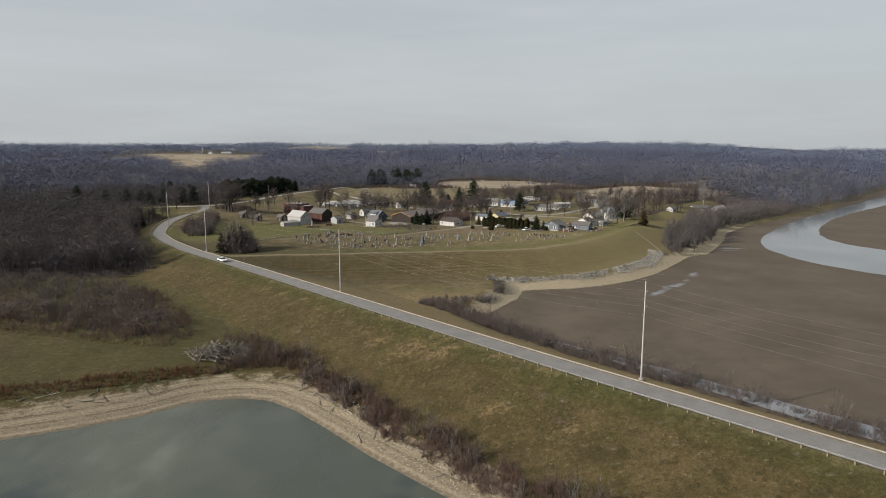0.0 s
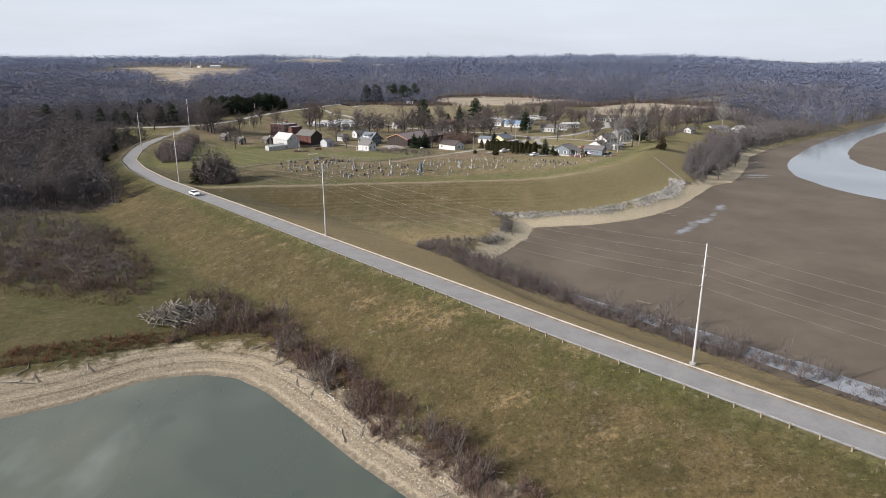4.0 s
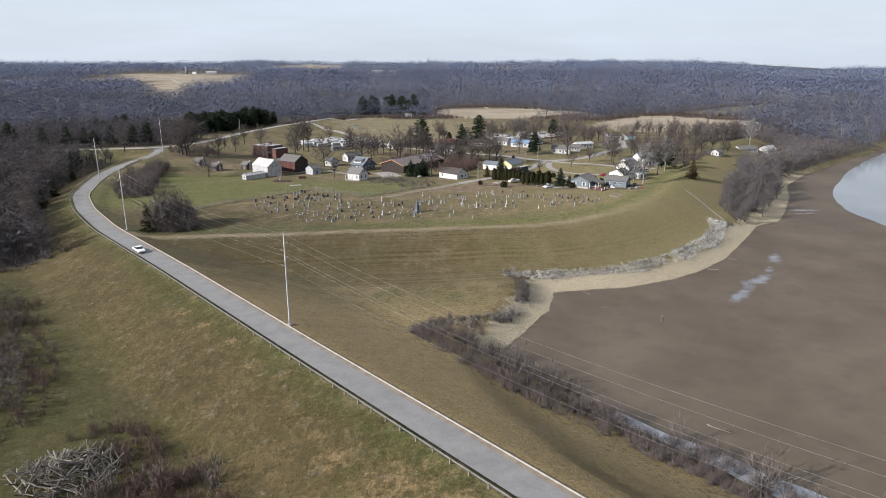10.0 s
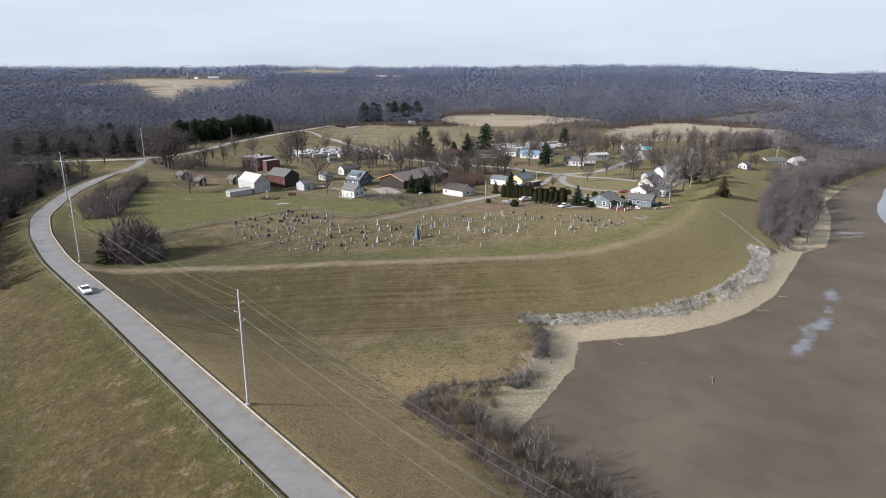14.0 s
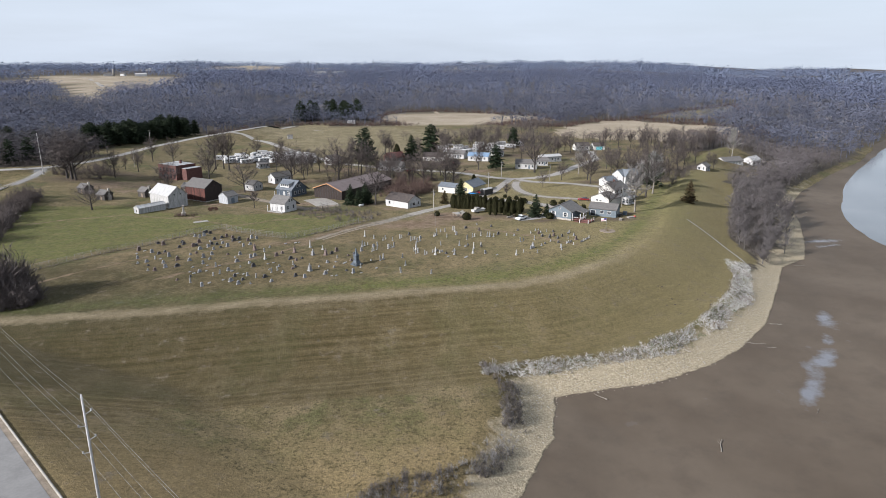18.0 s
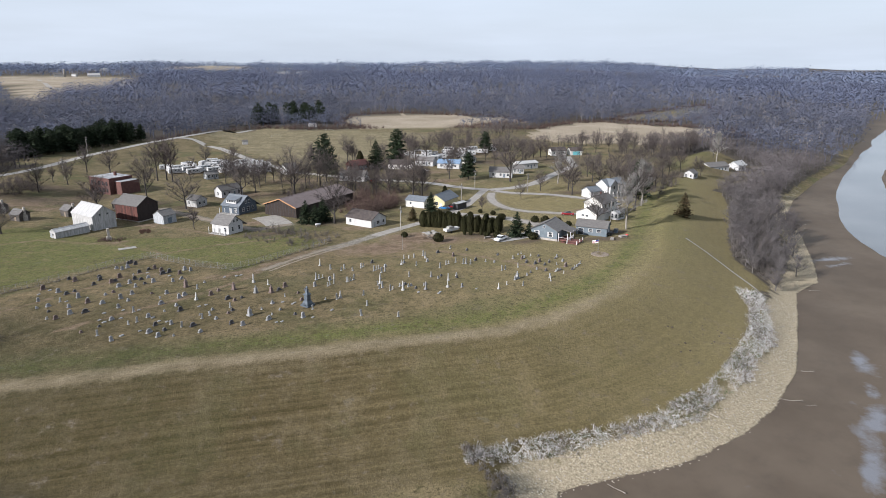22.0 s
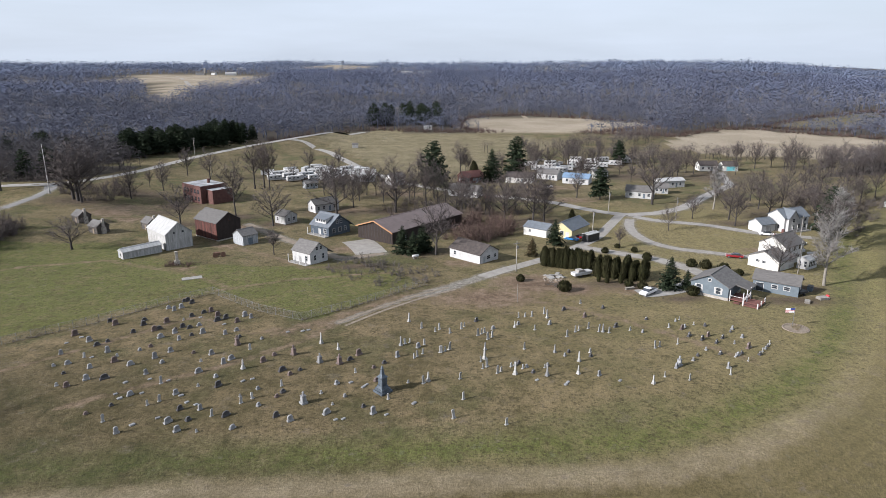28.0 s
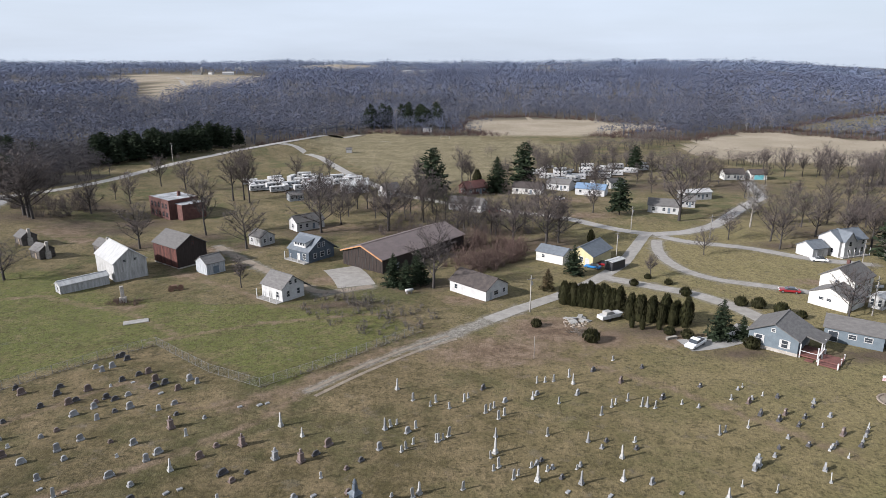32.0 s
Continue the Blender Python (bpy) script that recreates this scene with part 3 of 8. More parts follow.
for x, y, a, b in ((-64, 170, 6, 3), (-120, 240, 14, 9), (-108, 232, 10, 6), (-60, 196, 8, 3), (-64, 222, 12, 6), (-20, 192, 10, 5), (16, 176, 8, 4), (44, 222, 14, 8), (66, 270, 14, 8), (-30, 250, 20, 8), (10, 245, 20, 10), (110, 190, 8, 4), (60, 300, 22, 8), (-10, 285, 22, 10), (-58, 330, 26, 16), (84, 366, 32, 20)):
    dirt = np.maximum(dirt, 0.75 * np.exp(-(((GX - x) / a) ** 2 + ((GY - y) / b) ** 2)))
cover("dirt", dirt)
gravel = 1.15 * np.exp(-(along([(29, 169.5), (20, 161), (12, 153.2), (6, 147.6)], GX, GY)[0] / 2.3) ** 2)
for nm, line, half, mat, label in LANES[3:]:
    gravel = np.maximum(gravel, np.exp(-(along(line, GX, GY)[0] / (half + 0.7)) ** 2) * (GY < 400))
cover("gravel", gravel)
# Dark red-brown patches of ground around the village trees and yards.
brown_patch = np.zeros(GX.shape)
for x, y, a, b in ((-140, 254, 16, 9), (-118, 250, 16, 8), (-100, 256, 14, 9), (-104, 244, 12, 6), (-124, 276, 14, 9), (-86, 226, 9, 5), (-70, 238, 10, 6), (-52, 226, 8, 5), (-34, 243, 14, 6), (-8, 246, 16, 8), (20, 244, 24, 12), (24, 214, 10, 14), (44, 230, 14, 9), (4, 188, 10, 6), (-14, 172, 12, 4),
                   (56, 156, 10, 4), (70, 144, 8, 3), (96, 143, 14, 4), (104, 152, 6, 4), (145, 240, 24, 18), (178, 262, 22, 20), (110, 330, 26, 14), (40, 330, 26, 12), (-60, 332, 30, 18), (84, 366, 32, 20), (150, 330, 20, 18), (118, 226, 10, 6)):
    brown_patch = np.maximum(brown_patch, 0.9 * np.exp(-(((GX - x) / a) ** 2 + ((GY - y) / b) ** 2)))
cover("brown_patch", brown_patch)

# Wet and icy streaks on the mud; their pale sheen goes into the colour.
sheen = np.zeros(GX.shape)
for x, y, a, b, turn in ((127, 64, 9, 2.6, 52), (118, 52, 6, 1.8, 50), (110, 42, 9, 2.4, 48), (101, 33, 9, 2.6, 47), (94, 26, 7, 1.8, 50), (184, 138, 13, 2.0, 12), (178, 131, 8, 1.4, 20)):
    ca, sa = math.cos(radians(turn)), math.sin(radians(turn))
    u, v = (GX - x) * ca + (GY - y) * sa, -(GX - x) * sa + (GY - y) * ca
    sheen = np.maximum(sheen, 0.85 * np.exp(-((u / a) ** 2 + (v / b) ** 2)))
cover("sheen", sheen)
cover("contour", (S["crest"] % 400) / 400)
cover("pale", poly_mask(PLAYING, GX, GY) * 1.0)

g = Nodes("ground_cover", 0.95, 0, 0.08).world()
fine = g.noise(2.2, 6.0, 0.80)
mid = g.noise(0.35, 6.0, 0.72)
big = g.noise(0.045, 5.0, 0.65)
blot = g.noise(0.13, 6.0, 0.72)
swath = g.t.nodes.new("ShaderNodeTexNoise")
swath.noise_dimensions = "1D"
swath.inputs["Scale"].default_value = 300.0
swath.inputs["Detail"].default_value = 3.0
g.link(g.attr("contour").outputs["Fac"], swath.inputs["W"])
mow = g.math("ADD", g.math("MULTIPLY", swath.outputs["Fac"], 0.62), g.math("MULTIPLY", mid, 0.38))
patchy = g.noise(0.10, 8.0, 0.80)
mott = g.noise(0.42, 7.0, 0.82)
speck = g.noise(1.3, 5.0, 0.8)
green = g.ramp(g.noise(0.055, 6.0, 0.72), 0.50, 0.60)
grass = g.mix(g.ramp(patchy, 0.40, 0.62), (0.078, 0.066, 0.029), (0.166, 0.129, 0.074))
grass = g.mix(g.math("MULTIPLY", green, 0.85), grass, (0.062, 0.066, 0.024))
plot = g.mix(g.ramp(patchy, 0.40, 0.60), (0.074, 0.059, 0.027), (0.170, 0.128, 0.073))
plot = g.mix(g.math("MULTIPLY", green, 0.6), plot, (0.054, 0.056, 0.021))
grass = g.mix(g.attr("graves").outputs["Fac"], grass, plot)
grass = g.mix(g.attr("pale").outputs["Fac"], grass, g.mix(g.ramp(patchy, 0.42, 0.6), (0.125, 0.108, 0.060), (0.205, 0.168, 0.105)))
rough_c = g.mix(g.ramp(patchy, 0.40, 0.62), (0.056, 0.045, 0.019), (0.106, 0.078, 0.036))
rough_c = g.mix(g.math("MULTIPLY", green, 0.55), rough_c, (0.066, 0.064, 0.019))
rough_c = g.mix(g.ramp(g.noise(0.7, 5.0, 0.7), 0.58, 0.70, 0.0, 0.75), rough_c, (0.185, 0.140, 0.072))
grass = g.mix(g.attr("rough").outputs["Fac"], grass, rough_c)
slope_c = g.mix(g.ramp(mow, 0.40, 0.60), (0.064, 0.049, 0.021), (0.119, 0.091, 0.045))
slope_c = g.mix(g.ramp(patchy, 0.48, 0.64), slope_c, (0.142, 0.112, 0.064))
slope_c = g.mix(g.math("MULTIPLY", green, 0.35), slope_c, (0.064, 0.064, 0.026))
grass = g.mix(g.attr("slope").outputs["Fac"], grass, slope_c)
# Grass colour raised on the dam's far slope, offsetting its turn from the sun.
grass = g.mix(g.math("MULTIPLY", g.attr("dam").outputs["Fac"], g.ramp(mid, 0.3, 0.7, 0.6, 1.0)), grass, (0.215, 0.160, 0.082))
grass = g.mix(g.ramp(g.attr("tone").outputs["Fac"], 0.5, 1.0, 0.0, 0.75), grass, (0.19, 0.157, 0.074))
grass = g.mix(g.ramp(g.attr("tone").outputs["Fac"], 0.0, 0.5, 0.72, 0.0), grass, (0.036, 0.031, 0.013))
# Rough ground gets a darker green that holds the thicket's shade too.
grass = g.mix(g.math("MULTIPLY", g.attr("lush_shade").outputs["Fac"], g.ramp(mid, 0.36, 0.58, 0.25, 1.0)), grass, g.mix(g.ramp(g.attr("tone").outputs["Fac"], 0.3, 0.5), (0.048, 0.057, 0.015), g.mix(g.attr("rough").outputs["Fac"], (0.086, 0.097, 0.024), (0.050, 0.056, 0.015))))
grass = g.mix(g.ramp(g.math("ADD", g.attr("straw").outputs["Fac"], g.ramp(g.noise(0.6, 6.0, 0.75), 0.3, 0.7, -0.6, 0.4)), 0.35, 0.75, 0, 0.85), grass, (0.205, 0.146, 0.076))
calm = g.ramp(g.attr("slope").outputs["Fac"], 0.0, 1.0, 1.0, 0.35)
bright = g.mix(0.55, grass, (0.20, 0.162, 0.095))
grass = g.mix(g.math("MULTIPLY", calm, g.ramp(mott, 0.53, 0.66, 0.0, 0.5)), grass, bright)
grass = g.mix(g.math("MULTIPLY", calm, g.ramp(mott, 0.36, 0.48, 0.6, 0.0)), grass, (0.024, 0.024, 0.009))
grass = g.mix(g.math("MULTIPLY", calm, g.ramp(speck, 0.36, 0.50, 0.75, 0.0)), grass, (0.028, 0.024, 0.011))
grass = g.mix(g.math("MULTIPLY", 0.16, g.math("MAXIMUM", g.attr("slope").outputs["Fac"], g.attr("rough").outputs["Fac"])), grass, (0.012, 0.010, 0.004))
edge = g.ramp(mid, 0.3, 0.7, -0.3, 0.3)


def over(base, name, colour, soft=0.25):
    f = g.math("ADD", g.attr(name).outputs["Fac"], edge)
    return g.mix(g.ramp(f, 0.5 - soft, 0.5 + soft), base, colour)


tan = g.mix(g.ramp(blot, 0.38, 0.62), (0.165, 0.133, 0.084), (0.235, 0.19, 0.126))
c = over(grass, "path", tan, 0.4)
soil = g.mix(g.ramp(mid, 0.4, 0.62), (0.088, 0.058, 0.040), (0.190, 0.138, 0.098))
c = over(c, "dirt", soil, 0.25)
c = over(c, "brown_patch", g.mix(g.ramp(mid, 0.4, 0.62), (0.040, 0.028, 0.021), (0.088, 0.064, 0.048)), 0.4)
c = over(c, "gravel", g.mix(g.ramp(g.noise(0.9, 6.0, 0.75), 0.4, 0.62), (0.125, 0.112, 0.096), (0.235, 0.218, 0.195)), 0.3)
stubble = g.mix(g.ramp(g.noise(0.02, 4.0, 0.6), 0.38, 0.66), (0.205, 0.170, 0.126), (0.290, 0.246, 0.190))
c = over(c, "crop", stubble, 0.3)
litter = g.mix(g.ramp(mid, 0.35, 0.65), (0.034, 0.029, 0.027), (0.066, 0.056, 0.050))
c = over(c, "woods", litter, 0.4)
pebble = g.mix(g.ramp(g.noise(2.4, 5.0, 0.75), 0.38, 0.64), (0.190, 0.158, 0.108), (0.40, 0.345, 0.25))
pebble = g.mix(g.ramp(g.noise(0.09, 3.0), 0.45, 0.65), pebble, (0.290, 0.245, 0.172))
strand = g.t.nodes.new("ShaderNodeTexNoise")
strand.noise_dimensions = "1D"
strand.inputs["Scale"].default_value = 22.0
strand.inputs["Detail"].default_value = 4.0
g.link(g.math("ADD", g.attr("strand").outputs["Fac"], g.math("MULTIPLY", mid, 0.05)), strand.inputs["W"])
lines_k = g.math("ADD", g.math("MULTIPLY", strand.outputs["Fac"], 0.6), g.math("MULTIPLY", g.noise(1.6, 6.0, 0.78), 0.4))
wash = g.mix(g.ramp(lines_k, 0.38, 0.60), (0.105, 0.084, 0.060), (0.300, 0.252, 0.185))
wash = g.mix(g.ramp(g.noise(0.12, 5.0, 0.7), 0.50, 0.64), wash, (0.215, 0.180, 0.132))
wash = g.mix(g.ramp(g.attr("strand").outputs["Fac"], 0.0, 0.05, 0.7, 0.0), wash, (0.070, 0.058, 0.044))
pebble = g.mix(g.attr("pondside").outputs["Fac"], pebble, wash)
c = over(c, "beach", pebble, 0.15)
silt = g.mix(g.ramp(g.noise(0.03, 5.0, 0.65), 0.36, 0.66), (0.066, 0.051, 0.037), (0.094, 0.075, 0.056))
silt = g.mix(g.ramp(g.noise(0.15, 5.0, 0.7), 0.5, 0.75, 0, 0.5), silt, (0.050, 0.040, 0.031))
wet = g.ramp(g.math("ADD", g.attr("mud").outputs["Fac"], g.ramp(mid, 0.3, 0.7, -0.06, 0.06)), 0.48, 0.52)
c = g.mix(wet, c, silt)
dark = g.mix(0.62, c, (0.012, 0.011, 0.007))
c = g.mix(g.ramp(fine, 0.40, 0.64, 0.0, 0.75), c, g.mix(wet, dark, c))
# Pale sky sheen mixed into the pools' colour, beside the lower roughness.
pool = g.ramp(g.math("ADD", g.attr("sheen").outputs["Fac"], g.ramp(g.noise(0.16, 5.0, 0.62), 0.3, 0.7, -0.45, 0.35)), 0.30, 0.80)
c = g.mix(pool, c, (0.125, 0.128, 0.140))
g.link(g.ramp(wet, 0.0, 1.0, 0.035, 0.0), g.b.inputs["Sheen Weight"])
g.b.inputs["Sheen Roughness"].default_value = 0.5
g.b.inputs["Sheen Tint"].default_value = (0.8, 0.72, 0.52, 1)
rough_k = g.mix(wet, (0.95, 0.95, 0.95), (0.72, 0.72, 0.72))
g.link(g.ramp(wet, 0.0, 1.0, 0.08, 0.16), g.b.inputs["Specular IOR Level"])
g.link(g.mix(pool, rough_k, (0.3, 0.3, 0.3)), g.b.inputs["Roughness"])
g.bump(g.math("MULTIPLY", g.math("ADD", fine, g.math("MULTIPLY", mid, 2.0)), g.ramp(wet, 0.0, 1.0, 1.0, 0.12)), 0.8, 0.2)
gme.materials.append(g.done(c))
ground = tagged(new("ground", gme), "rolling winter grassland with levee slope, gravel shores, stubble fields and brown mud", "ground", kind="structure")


def sheet(name, loop, z, mat, label, category):
    bm = bmesh.new()
    bm.faces.new([bm.verts.new((x, y, z)) for x, y in loop])
    me = bpy.data.meshes.new(name)
    bm.to_mesh(me)
    bm.free()
    me.materials.append(mat)
    return tagged(new(name, me), label, category, kind="structure")


w = Nodes("pond_water", 0.12, 0, 0.35).world()
tone = w.mix(w.ramp(w.noise(0.02, 3.0), 0.4, 0.65), (0.044, 0.053, 0.041), (0.078, 0.084, 0.063))
# Dark reflection zones, put into the water's own colour.
tone = w.mix(w.ramp(w.noise(0.045, 2.0, 0.5), 0.60, 0.68, 0.0, 0.8), tone, (0.016, 0.026, 0.026))
# Pale wisps of thin ice and sheen, also mixed into the colour.
streak = w.ramp(w.noise(0.05, 5.0, 0.6, (1, 0.45, 1)), 0.58, 0.74)
tone = w.mix(w.math("MULTIPLY", streak, 0.55), tone, (0.14, 0.155, 0.14))
w.link(w.ramp(w.noise(0.05, 5.0, 0.6, (1, 0.45, 1)), 0.40, 0.62, 0.10, 0.38), w.b.inputs["Roughness"])
w.bump(w.noise(1.5, 2.0), 0.05, 0.05)
M["pond"] = w.done(tone)
w = Nodes("river_water", 0.10, 0, 0.5).world()
w.bump(w.noise(0.8, 3.0), 0.08, 0.05)
M["river"] = w.done(w.mix(w.ramp(w.noise(0.02, 3.0), 0.4, 0.65), (0.075, 0.080, 0.080), (0.12, 0.125, 0.125)))
sheet("pond_water", [(-400, -400), (160, -400), (126, -270), (16, -135), (-16, -95), (-38, -74), (-62, -78), (-84, -90), (-120, -104), (-400, -180)], 0.0,
      M["pond"], "still grey-green pond, partly skinned with thin ice", "water")


def ribbon(name, line, left, right, lift, mat, thick=0.0, z_of=None, pitch=3.0):
    """A strip laid along a line of the plan on the ground."""
    pts = []
    for (ax, ay), (bx, by) in zip(line, line[1:]):
        n = max(1, int(math.hypot(bx - ax, by - ay) / pitch))
        pts += [(ax + (bx - ax) * k / n, ay + (by - ay) * k / n) for k in range(n)]
    pts.append(line[-1])
    p = np.array(pts)
    for _ in range(6):
        p[1:-1] = (p[:-2] + 2 * p[1:-1] + p[2:]) / 4
    t = np.gradient(p, axis=0)
    t /= np.linalg.norm(t, axis=1)[:, None]
    nrm = np.stack([-t[:, 1], t[:, 0]], 1)
    cols = []
    k = max(2, int((left + right) / 2.5) + 1)
    for u in np.linspace(left, -right, k):
        q = p + nrm * u
        z = land(q[:, 0], q[:, 1])[0] + lift if z_of is None else np.full(len(q), z_of)
        cols.append(np.column_stack([q, z]))
    n = len(p)
    v = np.concatenate(cols)
    f = []
    for j in range(k - 1):
        a = j * n + np.arange(n - 1)
        f.append(np.stack([a, a + n, a + n + 1, a + 1], 1))
    f = np.concatenate(f)
    return mesh_of(name, v, f, [mat], smooth=True), p, nrm


def centred(line):
    return ribbon("tmp", line, 1, 1, 0, M["asphalt"])[1:]


road = tagged(new("road", ribbon("road", ROAD, 2.7, 2.7, 0.10, M["asphalt"])[0]), "worn grey asphalt road running along the dam crest", "road", kind="structure")


def between(name, left, right, z, mat, pitch=4.0, ragged=0.8):
    """A level sheet between two banks of the plan with uneven edges."""
    rows = []
    for k, bank in enumerate((left, right)):
        b = np.array(bank, float)
        u = np.concatenate([[0], np.cumsum(np.hypot(*np.diff((np.array(left) + np.array(right)) / 2, axis=0).T))])
        t = np.arange(0, u[-1], pitch)
        p = np.column_stack([np.interp(t, u, b[:, 0]), np.interp(t, u, b[:, 1])])
        for _ in range(8):
            p[1:-1] = (p[:-2] + 2 * p[1:-1] + p[2:]) / 4
        p[:, 0] += ragged * waves(p[:, 0], p[:, 1], 18, 70 + k)
        rows.append(np.column_stack([p, np.full(len(p), z)]))
    n = len(rows[0])
    a = np.arange(n - 1)
    return mesh_of(name, np.concatenate(rows), np.stack([a, a + n, a + n + 1, a + 1], 1), [mat])


tagged(new("river", between("river", RIVER_L, RIVER_R, -0.885, M["river"])), "calm pale river reflecting the grey sky", "water", kind="structure")


ICE_L = [(36, -40), (44, -50), (51, -59.5), (60, -71), (66.5, -80), (72, -88), (79, -97), (112, -137), (160, -196)]
ICE_R = [(38, -38), (45.5, -46.5), (53.5, -54.5), (63.5, -66), (70.5, -74.5), (76, -81.5), (83.5, -91), (117, -131), (165, -190)]
tagged(new("ditch_ice", between("ditch_ice", ICE_R, ICE_L, 0.03, M["ice"], 2.0, 0.6)), "strip of pale ice along the toe of the dam", "ice", kind="structure")

# ---- tools for things ----


def part(name, bm, mat, parent=None, label="", smooth=False):
    """Links a bmesh as one mesh object, under a thing or a part."""
    me = bpy.data.meshes.new(name)
    bm.normal_update()
    bm.to_mesh(me)
    bm.free()
    me.materials.append(mat)
    if smooth:
        me.polygons.foreach_set("use_smooth", np.ones(len(me.polygons), bool))
    ob = new(name, me)
    if parent is not None:
        ob.parent = parent
    if label:
        ob["label"] = label
    return ob


def share(name, me, parent, m):
    """One more object on a mesh that others use too."""
    ob = new(name, me)
    ob.parent = parent
    ob.matrix_basis = m
    return ob


def box(bm, x0, x1, y0, y1, z0, z1, bevel=0.0):
    r = bmesh.ops.create_cube(bm, size=1)
    v = r["verts"]
    bmesh.ops.transform(bm, verts=v, matrix=Matrix.Translation(((x0 + x1) / 2, (y0 + y1) / 2, (z0 + z1) / 2)) @ Matrix.Diagonal((x1 - x0, y1 - y0, z1 - z0, 1)))
    if bevel:
        bmesh.ops.bevel(bm, geom=list({e for q in v for e in q.link_edges}), offset=bevel, segments=1, affect="EDGES")
    return v


def boxed(*a, bevel=0.0):
    bm = bmesh.new()
    box(bm, *a, bevel=bevel)
    return bm


def prism(bm, outline, y0, y1):
    """A flat outline in x and z, drawn out along y."""
    a = [bm.verts.new((x, y0, z)) for x, z in outline]
    b = [bm.verts.new((x, y1, z)) for x, z in outline]
    n = len(outline)
    bm.faces.new(a)
    bm.faces.new(b[::-1])
    for k in range(n):
        bm.faces.new((a[k], b[k], b[(k + 1) % n], a[(k + 1) % n]))
    bmesh.ops.recalc_face_normals(bm, faces=bm.faces)
    return bm


def lathe(profile, sides=8, turn=0.0):
    """A turned shape from (radius, z) pairs."""
    bm = bmesh.new()
    rings = []
    for r, z in profile:
        rings.append([bm.verts.new((r * math.cos(turn + 2 * math.pi * k / sides), r * math.sin(turn + 2 * math.pi * k / sides), z)) for k in range(sides)])
    for a, b in zip(rings, rings[1:]):
        for k in range(sides):
            bm.faces.new((a[k], a[(k + 1) % sides], b[(k + 1) % sides], b[k]))
    bm.faces.new(rings[0][::-1])
    bm.faces.new(rings[-1])
    return bm


def rod(bm, p, q, r0, r1=None, sides=5):
    p, q = Vector(p), Vector(q)
    r1 = r0 if r1 is None else r1
    d = (q - p).normalized()
    u = d.orthogonal().normalized()
    w = d.cross(u)
    a = [bm.verts.new(p + (u * math.cos(2 * math.pi * k / sides) + w * math.sin(2 * math.pi * k / sides)) * r0) for k in range(sides)]
    b = [bm.verts.new(q + (u * math.cos(2 * math.pi * k / sides) + w * math.sin(2 * math.pi * k / sides)) * r1) for k in range(sides)]
    for k in range(sides):
        bm.faces.new((a[k], a[(k + 1) % sides], b[(k + 1) % sides], b[k]))
    bm.faces.new(a[::-1])
    bm.faces.new(b)
    return bm


def thing(name, x, y, rz=0.0, label="", category="", group="", z=None):
    ob = new(name)
    ob.empty_display_size = 0.5
    ob.matrix_world = pose(x, y, ground_z(x, y) if z is None else z, 0, 0, rz)
    return tagged(ob, label, category, group)


# ---- trees and brush, as arrays ----


class Shape:
    """Triangles of a plant: wood first, then twigs or leaves."""

    def __init__(self, seed):
        self.r = random.Random(seed)
        self.v, self.f, self.wood = [], [], 0

    def tube(self, pts, radii, sides=4):
        base = len(self.v)
        for k, p in enumerate(pts):
            d = (pts[min(k + 1, len(pts) - 1)] - pts[max(k - 1, 0)]).normalized()
            u = d.orthogonal().normalized()
            w = d.cross(u)
            for s in range(sides):
                a = 2 * math.pi * s / sides
                self.v.append(p + (u * math.cos(a) + w * math.sin(a)) * radii[k])
        for k in range(len(pts) - 1):
            for s in range(sides):
                a, b = base + k * sides + s, base + k * sides + (s + 1) % sides
                self.f += [(a, b, b + sides), (a, b + sides, a + sides)]

    def sliver(self, p, q, w, out=None):
        """A twig from p to q; out: the way its crown faces there."""
        d = (q - p).normalized()
        jitter = Vector((self.r.uniform(-1, 1), self.r.uniform(-1, 1), self.r.uniform(-1, 1)))
        side = d.cross(jitter if out is None else out + jitter * 0.45).normalized() * w / 2
        n = len(self.v)
        self.v += [p - side, p + side, q]
        self.f.append((n, n + 1, n + 2))

    def arrays(self):
        return np.array([tuple(p) for p in self.v], np.float32), np.array(self.f, np.int32), self.wood


def rand_dir(r, up):
    a = r.uniform(0, 2 * math.pi)
    return Vector((math.cos(a), math.sin(a), up)).normalized()


